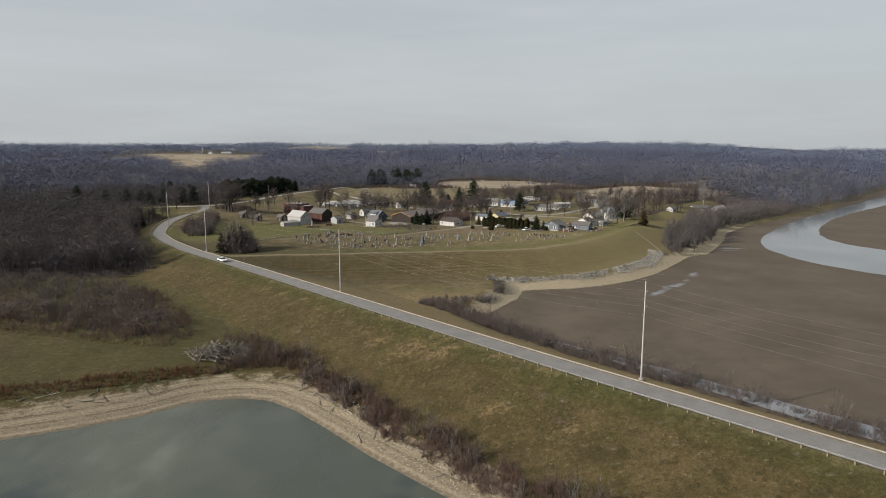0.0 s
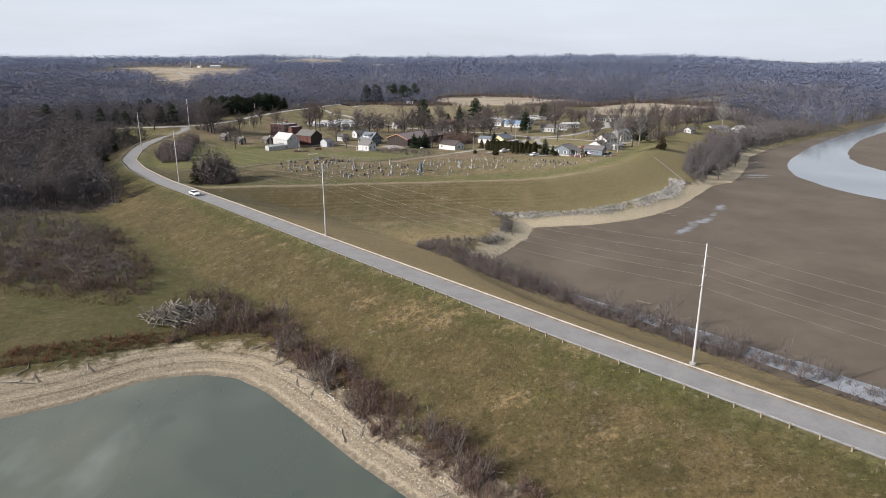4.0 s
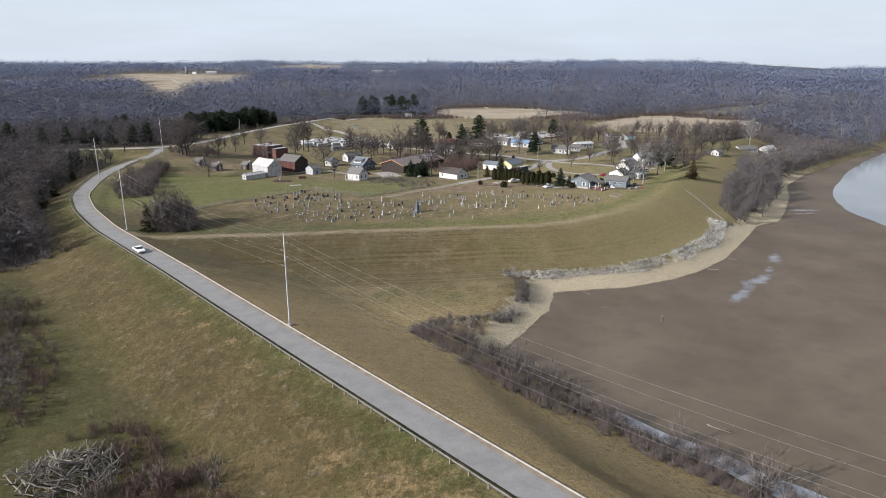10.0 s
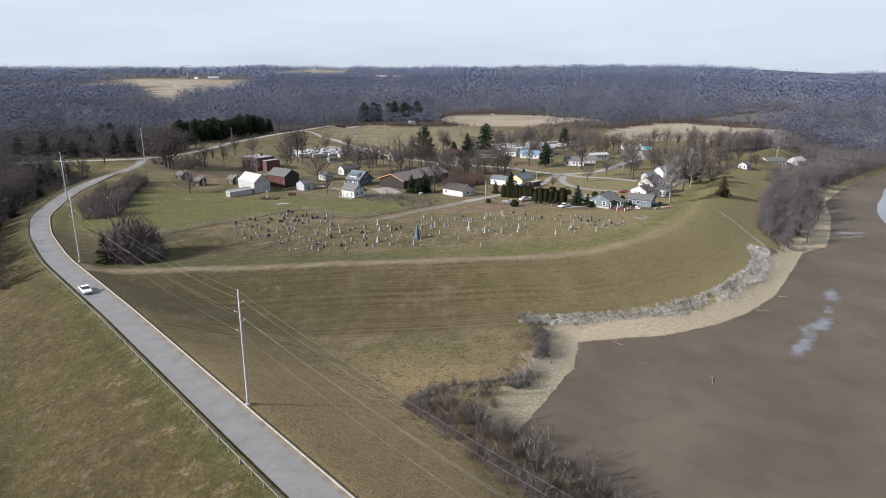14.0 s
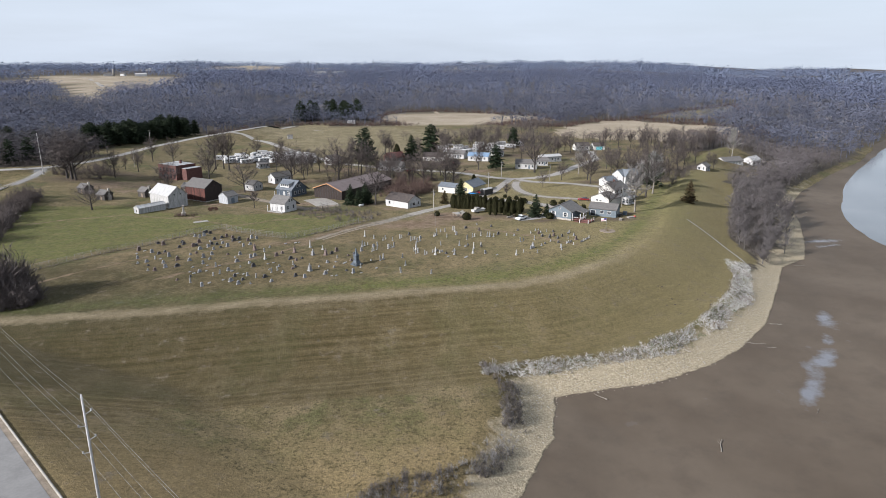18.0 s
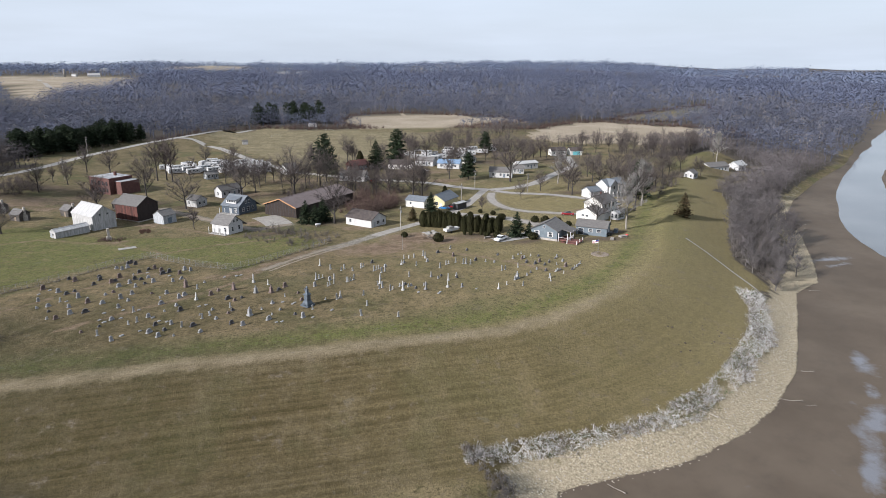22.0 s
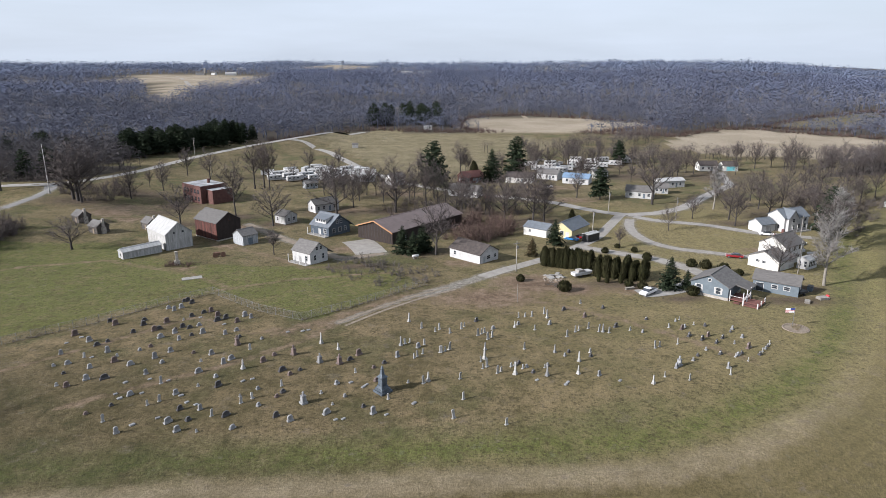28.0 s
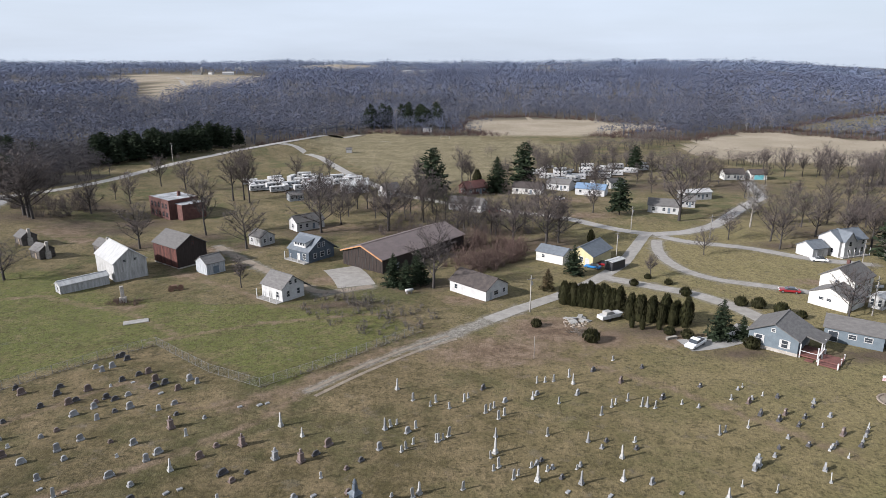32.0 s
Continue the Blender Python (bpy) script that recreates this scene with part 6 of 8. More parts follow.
for z in (1.0, 4.2):
    for u in (-5.5, -2.8, 0, 2.8, 5.5):
        opening(brick, "window", "f", u, z, 1.2, 1.7, 15, 12, M["brick"], M["glass"])
        opening(brick, "window", "l", u * 0.8, z, 1.2, 1.7, 15, 12, M["brick"], M["glass"])


def log_cabin(x, y, rz, L=4.8, W=4.4, h=2.7, rise=1.6, chim=True):
    ob = thing("log_cabin", x, y, rz, "small weathered log cabin with a shingle roof", "log cabin", "log cabins by the barns")
    part("gable", gable_wall(bmesh.new(), L - 0.24, W - 0.24, h, rise, -0.5), M["cabin_wood"], ob)
    for k in range(9):
        z = 0.15 + k * 0.3
        for s_ in (-1, 1):
            share("log", LOG_L, ob, pose(0, s_ * (W / 2 - 0.1), z, 0, 90, 0) @ Matrix.Diagonal((1, 1, L / 4.8, 1)))
            share("log", LOG_L, ob, pose(s_ * (L / 2 - 0.1), 0, z + 0.15, 90, 0, 0) @ Matrix.Diagonal((1, 1, W / 4.8, 1)))
    part("roof", roof_half(L, W, h, rise, 0.35, -1), M["roof_grey"], ob)
    part("roof", roof_half(L, W, h, rise, 0.35, 1), M["roof_grey"], ob)
    opening(ob, "door", "f", 0.3, 0.0, 0.9, 1.8, L, W + 0.06, M["cabin_wood"], M["wood_post"])
    if chim:
        bm = boxed(L / 2, L / 2 + 0.9, -0.7, 0.7, -0.5, h * 0.8, bevel=0.06)
        box(bm, L / 2 + 0.05, L / 2 + 0.65, -0.4, 0.4, h * 0.8, h + rise + 0.9, bevel=0.05)
        part("chimney", bm, M["stone_base"], ob, "rough stone chimney")


lg = part("log", lathe([(0.14, -2.55), (0.15, 0), (0.14, 2.55)], 6), M["cabin_wood"])
LOG_L = lg.data
bpy.data.objects.remove(lg)
for q in ((-122.8, 224.6, -35), (-110.5, 212.8, -30), (-95.2, 219.5, -38), (-78.5, 228, -40)):
    log_cabin(*q)

# houses of the village behind
FAR = [
    (23.5, 316, 30, 11, 7, 2.9, 2.4, "brick", "roof_red", "red-roofed brick house beside dark spruces"),
    (48.5, 316, -20, 13, 8, 2.7, 2.0, "cream", "roof_brown", "tan house with a brown hipped roof"),
    (64.5, 325, -30, 11, 7, 2.8, 1.8, "white_paint", "roof_grey", "white single-storey house with a grey shingle roof"),
    (76.5, 313, -25, 13, 7, 2.8, 1.8, "white_paint", "roof_sky", "white house with a faded blue metal roof"),
    (97.5, 277, -20, 12, 7.5, 2.9, 2.0, "white_paint", "roof_grey", "white house with a grey roof on a corner lot"),
    (119, 303, 15, 13, 6, 3.0, 1.0, "white_paint", "roof_white", "low white building with a white metal roof"),
    (156, 352, 0, 10, 7, 2.9, 2.0, "cream", "roof_brown", "tan ranch house with a low brown shingle roof"),
    (20, 281, -25, 14, 7, 2.8, 2.0, "white_paint", "roof_grey", "low white house half hidden by bare trees"),
    (-31, 319, 15, 12, 8, 3.2, 1.6, "white_paint", "roof_white", "white workshop with a shining metal roof"),
    (-14, 310, 40, 8, 6, 3.0, 2.4, "white_paint", "roof_grey", "steep white gabled house behind the leafless oaks"),
    (-54, 300, 30, 6, 5, 2.5, 1.2, "grey_boards", "roof_grey", "small grey shed beside the trailer yard"),
    (228, 286, 10, 14, 8, 2.9, 2.0, "white_paint", "roof_grey", "white house with a grey roof among the river trees"),
    (250, 297, 30, 10, 7, 3.2, 2.2, "white_paint", "roof_white", "white house with a pale roof near the river"),
    (189, 246, 40, 6, 5, 2.6, 1.6, "white_paint", "roof_grey", "small white house behind the reddish cedar"),
    (91, 330, 20, 8, 6, 2.6, 1.4, "cream", "roof_grey", "small tan shed in a back yard"),
    (110, 287, -15, 6, 5, 2.6, 1.6, "old_white", "roof_grey", "small weathered white outbuilding"),
]
for x, y, rz, L, W, h, rise, wall, roof, label in FAR:
    building("house", x, y, rz, L, W, h, rise, wall, roof, label, "house", 0.35, windows=rows_of("f", (-L * 0.32, 0, L * 0.32), 0.9, 1.0, 1.2) + rows_of("l", (-1.2, 1.2), 0.9, 0.8, 1.2),
             doors=[("f", L * 0.16, 0.95, 2.05, "slate_siding")], group="houses of the village")
building("garage", 168, 352, 0, 8, 7, 2.8, 1.8, "cream", "roof_brown", "tan garage with a teal overhead door beside the ranch house", "garage", 0.3, doors=[("f", 0, 4.6, 2.3, "teal_door")])


# ---- farmstead on the far hill ----
for x, y, rz, L, W, h, rise, wall, roof, label in (
        (-690, 1900, 20, 24, 12, 6, 4, "white_paint", "roof_grey", "large white barn on the far hill farm"), (-655, 1915, -20, 14, 9, 5, 3, "white_paint", "roof_grey", "white farmhouse on the far hill"),
        (-610, 1925, 10, 30, 14, 5, 3, "grey_boards", "roof_white", "long grey farm shed on the far hill")):
    building("farm_building", x, y, rz, L, W, h, rise, wall, roof, label, "farm building", 0.4)
silo = thing("silo", -674, 1896, 0, "tall grey concrete silo with a domed cap", "silo")
part("shaft", lathe([(3, -1), (3, 17), (2.2, 18.6), (0.6, 19.4)], 14), M["concrete"], silo, smooth=True)
for x, y in ((-700, 2300), (-120, 2250), (-60, 2260)):
    building("farm_building", x, y, 5, 40, 16, 6, 3, "white_paint", "roof_white", "long white farm shed near the skyline", "farm building", 0.4)

# the railway bridge by the pines
br = thing("bridge", -104, 594, 26, "low grey girder bridge beyond the playing field", "bridge", z=ground_z(-104, 594) + 2.6)
part("girder", boxed(-36, 36, -2.4, -2.0, -0.5, 0.9), M["concrete"], br)
part("girder", boxed(-36, 36, 2.0, 2.4, -0.5, 0.9), M["concrete"], br)
part("deck", boxed(-36, 36, -2.0, 2.0, -0.3, 0.1), M["asphalt"], br)
for x in (-34, -12, 12, 34):
    part("pier", boxed(x - 0.8, x + 0.8, -2.2, 2.2, -5, -0.5), M["concrete"], br)

# ---- trees of the village ----
TREES = [plant_meshes("tree", bare_tree(200 + k, h, sp, fork, limbs + 3, 2500, 0.066), [M["bark"], M["twig"]]) for k, (h, sp, fork, limbs) in enumerate(
    [(14, 5.8, 0.3, 10), (14, 5.0, 0.4, 11), (14, 7.2, 0.3, 10), (14, 4.0, 0.45, 10), (14, 6.4, 0.3, 9)])]
PALE = plant_meshes("tree", bare_tree(220, 14, 3.4, 0.35, 12, 2800, 0.07), [M["bleached"], M["twig_pale"]])
rt = random.Random(5)
# x, y, height, kind
PLACED = [(-140, 254, 22, 2), (-143, 256, 20, 0), (-137.5, 252, 19, 4), (-124, 266, 14, 0), (-119, 287, 12, 4), (-127, 291, 8, 3), (-108, 191, 9.5, 2), (-86, 223, 14, 4), (-71, 240, 21, 1), (-80, 298, 21, 3), (-76, 300, 22, 1), (-72, 294, 22, 3), (-52, 223, 14, 4), (-42, 185, 8, 3),
          (-122, 324, 14, 1), (-109, 320, 14, 0), (-186, 275, 17, 0), (-32, 243, 17, 2), (-9, 246, 20, 0), (-27, 255, 11, 4), (3, 258, 19, 1), (8, 185, 16, 0), (33, 229, 16, 2), (43, 225, 18, 4), (48, 230, 16, 0), (69, 275, 12, 4),
          (19, 338, 16, 1), (15, 238, 12, 0), (21, 236, 12, 2), (11, 262, 13, 4), (6, 274, 14, 0), (39, 248, 11, 2), (28, 238, 12, 0), (-4, 262, 14, 1), (45, 258, 10, 4)]
MORE = [(98, 261, 23, 2), (105, 234, 9, 4), (116, 222, 14, 0), (138, 251, 21, 1), (136, 238, 22, 0), (140, 228, 22, 3), (146, 224, 23, 1), (103, 164, 11, 4), (179, 256, 20, 0), (67, 194, 6.5, 3), (90, 216, 8, 4),
        (142, 267, 19, 2), (150, 256, 20, 0), (161, 251, 21, 4), (162, 241, 22, 1), (153, 222, 20, 3), (171, 279, 20, 0), (190, 279, 21, 2), (183, 287, 21, 1), (168, 287, 18, 4), (186, 262, 19, 0), (196, 268, 20, 1), (150, 240, 20, 4),
        (139, 377, 13, 0), (142, 366, 14, 1), (152, 380, 11, 2), (83, 323, 12, 0), (87, 378, 12, 4), (104, 315, 9, 3), (68, 347, 13, 1), (80, 357, 15, 0), (62, 362, 13, 4), (-65, 352, 11, 0), (-50, 362, 10, 4), (128, 184, 18, 1), (118, 232, 15, 4)]
SPREAD = {(-140, 254): 1.45, (-143, 256): 1.5, (-137.5, 252): 1.4, (-108, 191): 1.9, (-86, 223): 1.3, (-52, 223): 1.35, (-32, 243): 1.4, (-9, 246): 1.3, (98, 261): 1.2, (33, 229): 1.3, (43, 225): 1.3, (8, 185): 1.2}
for x, y, h, k in PLACED + [(x, y, h * (0.62 if 128 < x < 200 and y > 214 else 1.0), k) for x, y, h, k in MORE]:
    plant("tree", TREES[k], x, y, h / 14, rt.uniform(0, 360), "leafless grey-brown deciduous tree with a spreading crown", "tree", "bare village trees", SPREAD.get((x, y), rt.uniform(0.9, 1.1) * (0.9 if h > 18 else 1.1)))
plant("tree", PALE, 119.7, 250.8, 1.25, 40, "tall pale-barked leafless sycamore", "tree")
plant("tree", PALE, 110, 154, 1.5, 200, "tall pale-barked leafless sycamore", "tree")
plant("tree", PALE, 135, 192, 1.45, 80, "tall pale-barked leafless sycamore", "tree")
plant("tree", PALE, 238, 300, 1.4, 140, "tall pale-barked leafless sycamore", "tree")
# trees of the river bank and of the valley's edge
BANK = [plant_meshes("tree", bare_tree(230 + k, h, sp, 0.22, 13, 2300, 0.06), [M["bark_pale"], M["bank_twig"]]) for k, (h, sp) in enumerate([(14, 4.2), (14, 5.0), (14, 3.6), (14, 4.6)])]
for lo_x, hi_x, lo_y, hi_y, pitch, lo, hi, seed, meshes, label, group in ((116, 260, 94, 240, 5.8, 6.5, 10.5, 81, BANK, "leafless grey river tree with many upright limbs", "river bank trees"), (-200, -112, 44, 200, 8.5, 11, 15, 82, TREES, "leafless dark tree at the edge of the valley woods", "valley edge trees")):
    bx, by, br = spread(lo_x, hi_x, lo_y, hi_y, pitch, seed)
    bz, bs = land(bx, by)
    ok = wooded(bx, by, bs) & ((bx > 0) | (bs["w"] < 26)) & ((by < 226) | (bx < 0))
    for x, y in zip(bx[ok], by[ok]):
        if x > 0 and y > 205 and rt.random() < 0.4:
            continue
        plant("tree", meshes[br.randint(len(meshes))], x, y, br.uniform(lo, hi) / 14 * (1.0 if y < 150 or x < 0 else 1.2), br.uniform(0, 360), label, "tree", group, br.uniform(0.85, 1.2))
# back gardens and field edges
for x0, x1, y0, y1, n, lo, hi in ((-30, 60, 238, 300, 12, 9, 14), (-60, -5, 264, 312, 8, 10, 15), (20, 150, 318, 350, 16, 9, 14), (120, 175, 300, 345, 8, 8, 13), (178, 260, 310, 380, 26, 10, 15), (60, 130, 380, 420, 14, 8, 13), (160, 200, 222, 268, 6, 7, 11),
                                  (-70, 0, 300, 345, 7, 8, 14), (-240, -175, 225, 262, 9, 9, 13)):
    for _ in range(n):
        x, y = rt.uniform(x0, x1), rt.uniform(y0, y1)
        clear = min(along(l, np.array([x]), np.array([y]))[0][0] for l in (FIELD_ROAD, BACK_ROAD, CREST, *[q[1] for q in LANES]))
        if clear < 5 or min(math.hypot(x - f[0], y - f[1]) for f in FAR) < 8:
            continue
        plant("tree", TREES[rt.randrange(5)], x, y, rt.uniform(lo, hi) / 14, rt.uniform(0, 360), "leafless grey-brown deciduous tree with a spreading crown", "tree", "bare village trees")
# hedgerows between the fields
hx, hy = [], []
for (ax, ay), (bx, by), n, wd in (((85, 430), (181, 515), 110, 16), ((170, 395), (320, 398), 90, 9), ((120, 385), (175, 405), 40, 10), ((60, 380), (120, 400), 30, 12), ((250, 380), (330, 400), 30, 14), ((255, 590), (330, 640), 22, 8), ((-60, 560), (20, 560), 12, 6), ((20, 420), (90, 440), 8, 6)):
    for k in range(n):
        t = rt.random()
        hx.append(ax + (bx - ax) * t + rt.uniform(-wd, wd))
        hy.append(ay + (by - ay) * t + rt.uniform(-wd, wd))
hx, hy = np.array(hx), np.array(hy)
hh = np.array([rt.uniform(6, 11.5) for _ in hx])
strew("hedgerow", [far_tree(130 + k, 110, 0.016) for k in range(5)], np.column_stack([hx, hy, land(hx, hy)[0], hh, hh * 1.15, hx * 7 % 6.28]), [M["bark"], M["twig"]], "leafless hedgerow trees between the stubble fields", "hedgerow")

# ---- evergreens ----
PINE = plant_meshes("pine", conifer(300, 15, 4.6, 18, 12, 0.14, 0.5, 1.2), [M["bark"], M["pine"]])
SPRUCE = plant_meshes("spruce", conifer(301, 12, 4.0, 26, 15, 0.03, 0.1, 1.0), [M["bark"], M["pine"]])
CEDAR = plant_meshes("cedar", conifer(302, 9, 2.6, 24, 14, 0.02, 0.1, 0.9), [M["bark"], M["arbor"]])
for x, y, s, label in ((5.4, 304.4, 1.45, "tall white pine with layered boughs"), (47.4, 328.5, 1.4, "tall dark pine behind the houses"), (78.4, 271.3, 0.95, "green pine on a street corner"), (112.6, 373, 0.95, "bushy pine beside the trailer yard"),
                       (140, 205, 1.15, "tall ragged pine among bare trees")):
    plant("pine_tree", PINE, x, y, s, rt.uniform(0, 360), label, "pine tree")
for x, y, s, label in ((34.2, 316.8, 1.4, "dark pointed spruce behind the houses"), (-2.4, 186.5, 0.75, "dark spruce beside the long barn"), (1.0, 184.5, 0.65, "dark spruce beside the long barn"), (4.0, 188, 0.8, "dark spruce beside the long barn"),
                       (68.7, 151.4, 0.75, "broad dark spruce beside the grey house"), (73.0, 151.0, 0.45, "low dark juniper beside the grey house"), (46.6, 196.5, 0.72, "conical dark spruce at the lane corner")):
    plant("spruce", SPRUCE, x, y, s, rt.uniform(0, 360), label, "spruce")
CEDAR_RUST = plant_meshes("cedar", conifer(303, 9, 3.0, 24, 15, 0.02, 0.15, 1.0), [M["bark"], M["rust_green"]])
plant("cedar_tree", CEDAR_RUST, 139.5, 167, 1.05, 20, "rust-tinged conical cedar on the levee", "cedar tree")
plant("cedar_tree", CEDAR_RUST, 37.4, 183.2, 0.65, 70, "rust-tinged small cedar beside the lane", "cedar tree")
for k in range(58):
    t = 0.22 + 0.78 * k / 57
    x, y = np.interp(t, [0, 0.35, 0.68, 1], [-176, -166, -155, -139]), np.interp(t, [0, 0.35, 0.68, 1], [352, 384, 418, 470])
    x, y = x + rt.uniform(-10, 9), y - 2 + rt.uniform(-6, 6)
    plant("pine_tree", PINE, x, y, rt.uniform(0.78, 1.12), rt.uniform(0, 360), "dark green pine in a dense row beside the road", "pine tree", "pine row beside the road")
for x, y in ((-190, 300), (-183, 306), (-212, 292), (-222, 300), (-232, 296), (-206, 303), (-250, 300), (-188, 318), (-276, 308), (-236, 360), (-240, 392), (-228, 380), (-205, 364), (-248, 376)):
    plant("pine_tree", PINE, x, y, rt.uniform(0.7, 1.0), rt.uniform(0, 360), "dark green pine at the edge of the woods", "pine tree", "pines at the road junction")
for k in range(26):
    plant("pine_tree", PINE, rt.uniform(-70, 6), rt.uniform(605, 665), rt.uniform(1.0, 1.4), rt.uniform(0, 360), "green pine in a clump beyond the playing field", "pine tree", "pine clump beyond the field")
for x, y in ((-150, 100), (-156, 108), (-163, 118), (-168, 132), (-160, 98), (-172, 110), (-178, 128), (-184, 146), (-146, 88), (-183, 155), (-175, 133), (-197, 195), (-154, 118), (-194, 209), (-193, 221), (-176, 187), (-149, 99), (-186, 186), (-161, 141), (-161, 117), (-188, 168), (-143, 91), (-204, 232), (-200, 243), (-205, 212)):
    plant("cedar_tree", CEDAR, x, y, rt.uniform(0.9, 1.4), rt.uniform(0, 360), "dark green cedar among the leafless woods", "cedar tree", "cedars by the road bend")
ARBOR = [plant_meshes("arborvitae", column(310 + k, 5.6, 1.15, 560), [M["arbor"], M["arbor"]]) for k in range(4)]
for k in range(22):
    t = k / 21
    x, y = 39.6 + 12.4 * t + rt.uniform(-0.3, 0.3), 172.6 - 5.4 * t + (k % 2) * 1.9
    plant("arborvitae", ARBOR[k % 4], x, y, rt.uniform(0.84, 1.14), rt.uniform(0, 360), "dark olive columnar arborvitae in a ragged hedge", "arborvitae", "arborvitae hedge")
for k in range(18):
    t = k / 17
    plant("arborvitae", ARBOR[k % 4], 52.5 + 12.8 * t + rt.uniform(-0.3, 0.3), 162.5 - 4.6 * t + (k % 3) * 1.7, rt.uniform(0.84, 1.16), rt.uniform(0, 360), "dark olive columnar arborvitae in a ragged hedge", "arborvitae", "arborvitae hedge")
for x, y, s in ((52.0, 157.8, 0.5), (54.0, 156.8, 0.55), (57.6, 156.6, 0.5)):
    plant("arborvitae", ARBOR[1], x, y, s, rt.uniform(0, 360), "low dark arborvitae in front of the hedge", "arborvitae", "arborvitae hedge")
plant("cedar_tree", CEDAR, -93.8, 72.5, 1.15, 30, "dark bushy cedar at the edge of the roadside thicket", "cedar tree")
plant("arborvitae", ARBOR[0], 58, 228, 0.95, 0, "dark green columnar arborvitae on a lawn", "arborvitae")
plant("arborvitae", ARBOR[1], 25.5, 322, 1.8, 0, "tall dark columnar evergreens behind a house", "arborvitae")
SHRUB = plant_meshes("shrub", column(320, 1.9, 1.2, 300), [M["arbor"], M["arbor"]])
for x, y, s in ((41.5, 150, 1.35), (31.1, 157.9, 0.9), (60.6, 187, 0.9), (71.3, 179, 1.1), (81.8, 171.5, 1.15), (85.3, 170, 1.25), (88.9, 166.4, 1.3), (92, 163.5, 0.9), (70, 188, 0.8), (66, 193, 0.7), (73, 146.6, 1.2), (62, 152, 1.0), (59, 154, 0.9)):
    plant("shrub", SHRUB, x, y, s, rt.uniform(0, 360), "rounded dark green evergreen shrub on a lawn", "shrub", "evergreen shrubs", 1.0)

# ---- the cemetery ----
GRANITE = [(-63.1, 117.4), (-65.5, 111.2), (-61.5, 106.6), (-56.3, 104.8), (-56.6, 112.1), (-49.2, 106.1), (-54.4, 100.0), (-44.4, 102.1), (-35.0, 103.0), (-47.2, 122.1), (-44.8, 118.4), (-49.2, 119.6), (-44.0, 112.2), (-45.9, 109.3), (-43.6, 126.5), (-41.2, 122.1), (-36.1, 121.4), (-34.3, 123.4), (-35.5, 111.2), (-31.6, 106.8), (-30.7, 108.7), (-35.2, 132.4), (-33.4, 131.2), (-54.6, 136.8), (-51.8, 137.4), (-52.8, 135.6), (-43.7, 94.3), (-36.0, 94.9), (-30.0, 90.0), (-33.8, 86.2), (-31.4, 83.7), (-40.6, 83.0), (-22.8, 84.4), (5.5, 114.6), (1.6, 109.9), (27.1, 126.8), (34.1, 126.8), (39.3, 101.6), (21.4, 124.4), (-14.1, 86.6), (-0.9, 88.9), (-8.6, 88.8), (54.6, 104.9), (64.3, 104.7)]
DARK = [(-56.1, 122.0), (-53.0, 107.6), (-51.2, 100.3), (-50.5, 140.6), (-44.0, 135.3), (-45.4, 134.4), (-47.3, 132.0), (-41.4, 132.3), (-40.5, 129.5), (-39.1, 130.9), (-51.4, 128.1), (-56.9, 129.1), (-55.9, 126.4), (-52.1, 123.3), (-51.5, 124.3), (-64.4, 128.5), (-62.2, 126.6), (-52.7, 141.6), (-52.1, 141.9), (-68.0, 120.7), (-60.5, 115.4), (-29.5, 97.6), (-35.8, 128.7), (-45.1, 124.9), (-46.8, 125.4), (-56.6, 97.5), (-25.0, 88.0), (-33.4, 90.0), (-24.1, 107.4), (-19.5, 103.5), (-16.7, 87.8), (-6.1, 110.9), (-7.5, 108.4), (17.9, 128.9), (42.9, 131.8), (38.9, 136.3), (48.5, 125.8), (62.3, 123.8), (62.5, 120.1), (64.6, 118.2), (66.5, 120.1), (66.9, 116.6), (69.1, 119.0), (72.3, 114.0)]
TABLET = [(-28.5, 113.5), (-60.0, 109.6), (-40.1, 98.5), (-37.9, 92.5), (-39.4, 91.3), (-27.4, 88.0), (-23.7, 91.9), (-22.2, 93.4), (-44.3, 86.1), (2.7, 116.3), (3.6, 117.0), (6.7, 115.9), (5.8, 124.6), (8.8, 122.8), (9.7, 124.1), (6.5, 111.4), (4.9, 109.3), (5.5, 110.1), (10.0, 112.0), (-5.7, 102.8), (7.1, 98.7), (-18.2, 97.6), (1.2, 93.5), (12.4, 87.3), (14.1, 93.2), (20.8, 85.6), (17.9, 120.6), (18.7, 121.6), (19.4, 122.4), (19.9, 118.7), (20.9, 119.9)]
TABLET_B = [(15.2, 125.7), (14.5, 124.4), (10.3, 112.0), (11.0, 112.6), (11.8, 113.5), (17.9, 107.8), (18.1, 104.7), (18.9, 105.5), (13.7, 100.3), (21.4, 103.6), (20.7, 102.7), (39.0, 122.7), (39.9, 123.7), (36.7, 120.0), (30.8, 131.8), (29.2, 131.5), (27.7, 131.2), (27.0, 113.8), (12.0, 122.1), (33.9, 133.6), (42.3, 125.0), (30.4, 123.7), (44.2, 123.2), (46.2, 122.5), (54.6, 114.8), (53.5, 114.1), (58.7, 116.1), (51.2, 101.1), (55.3, 99.9), (63.6, 102.0)]
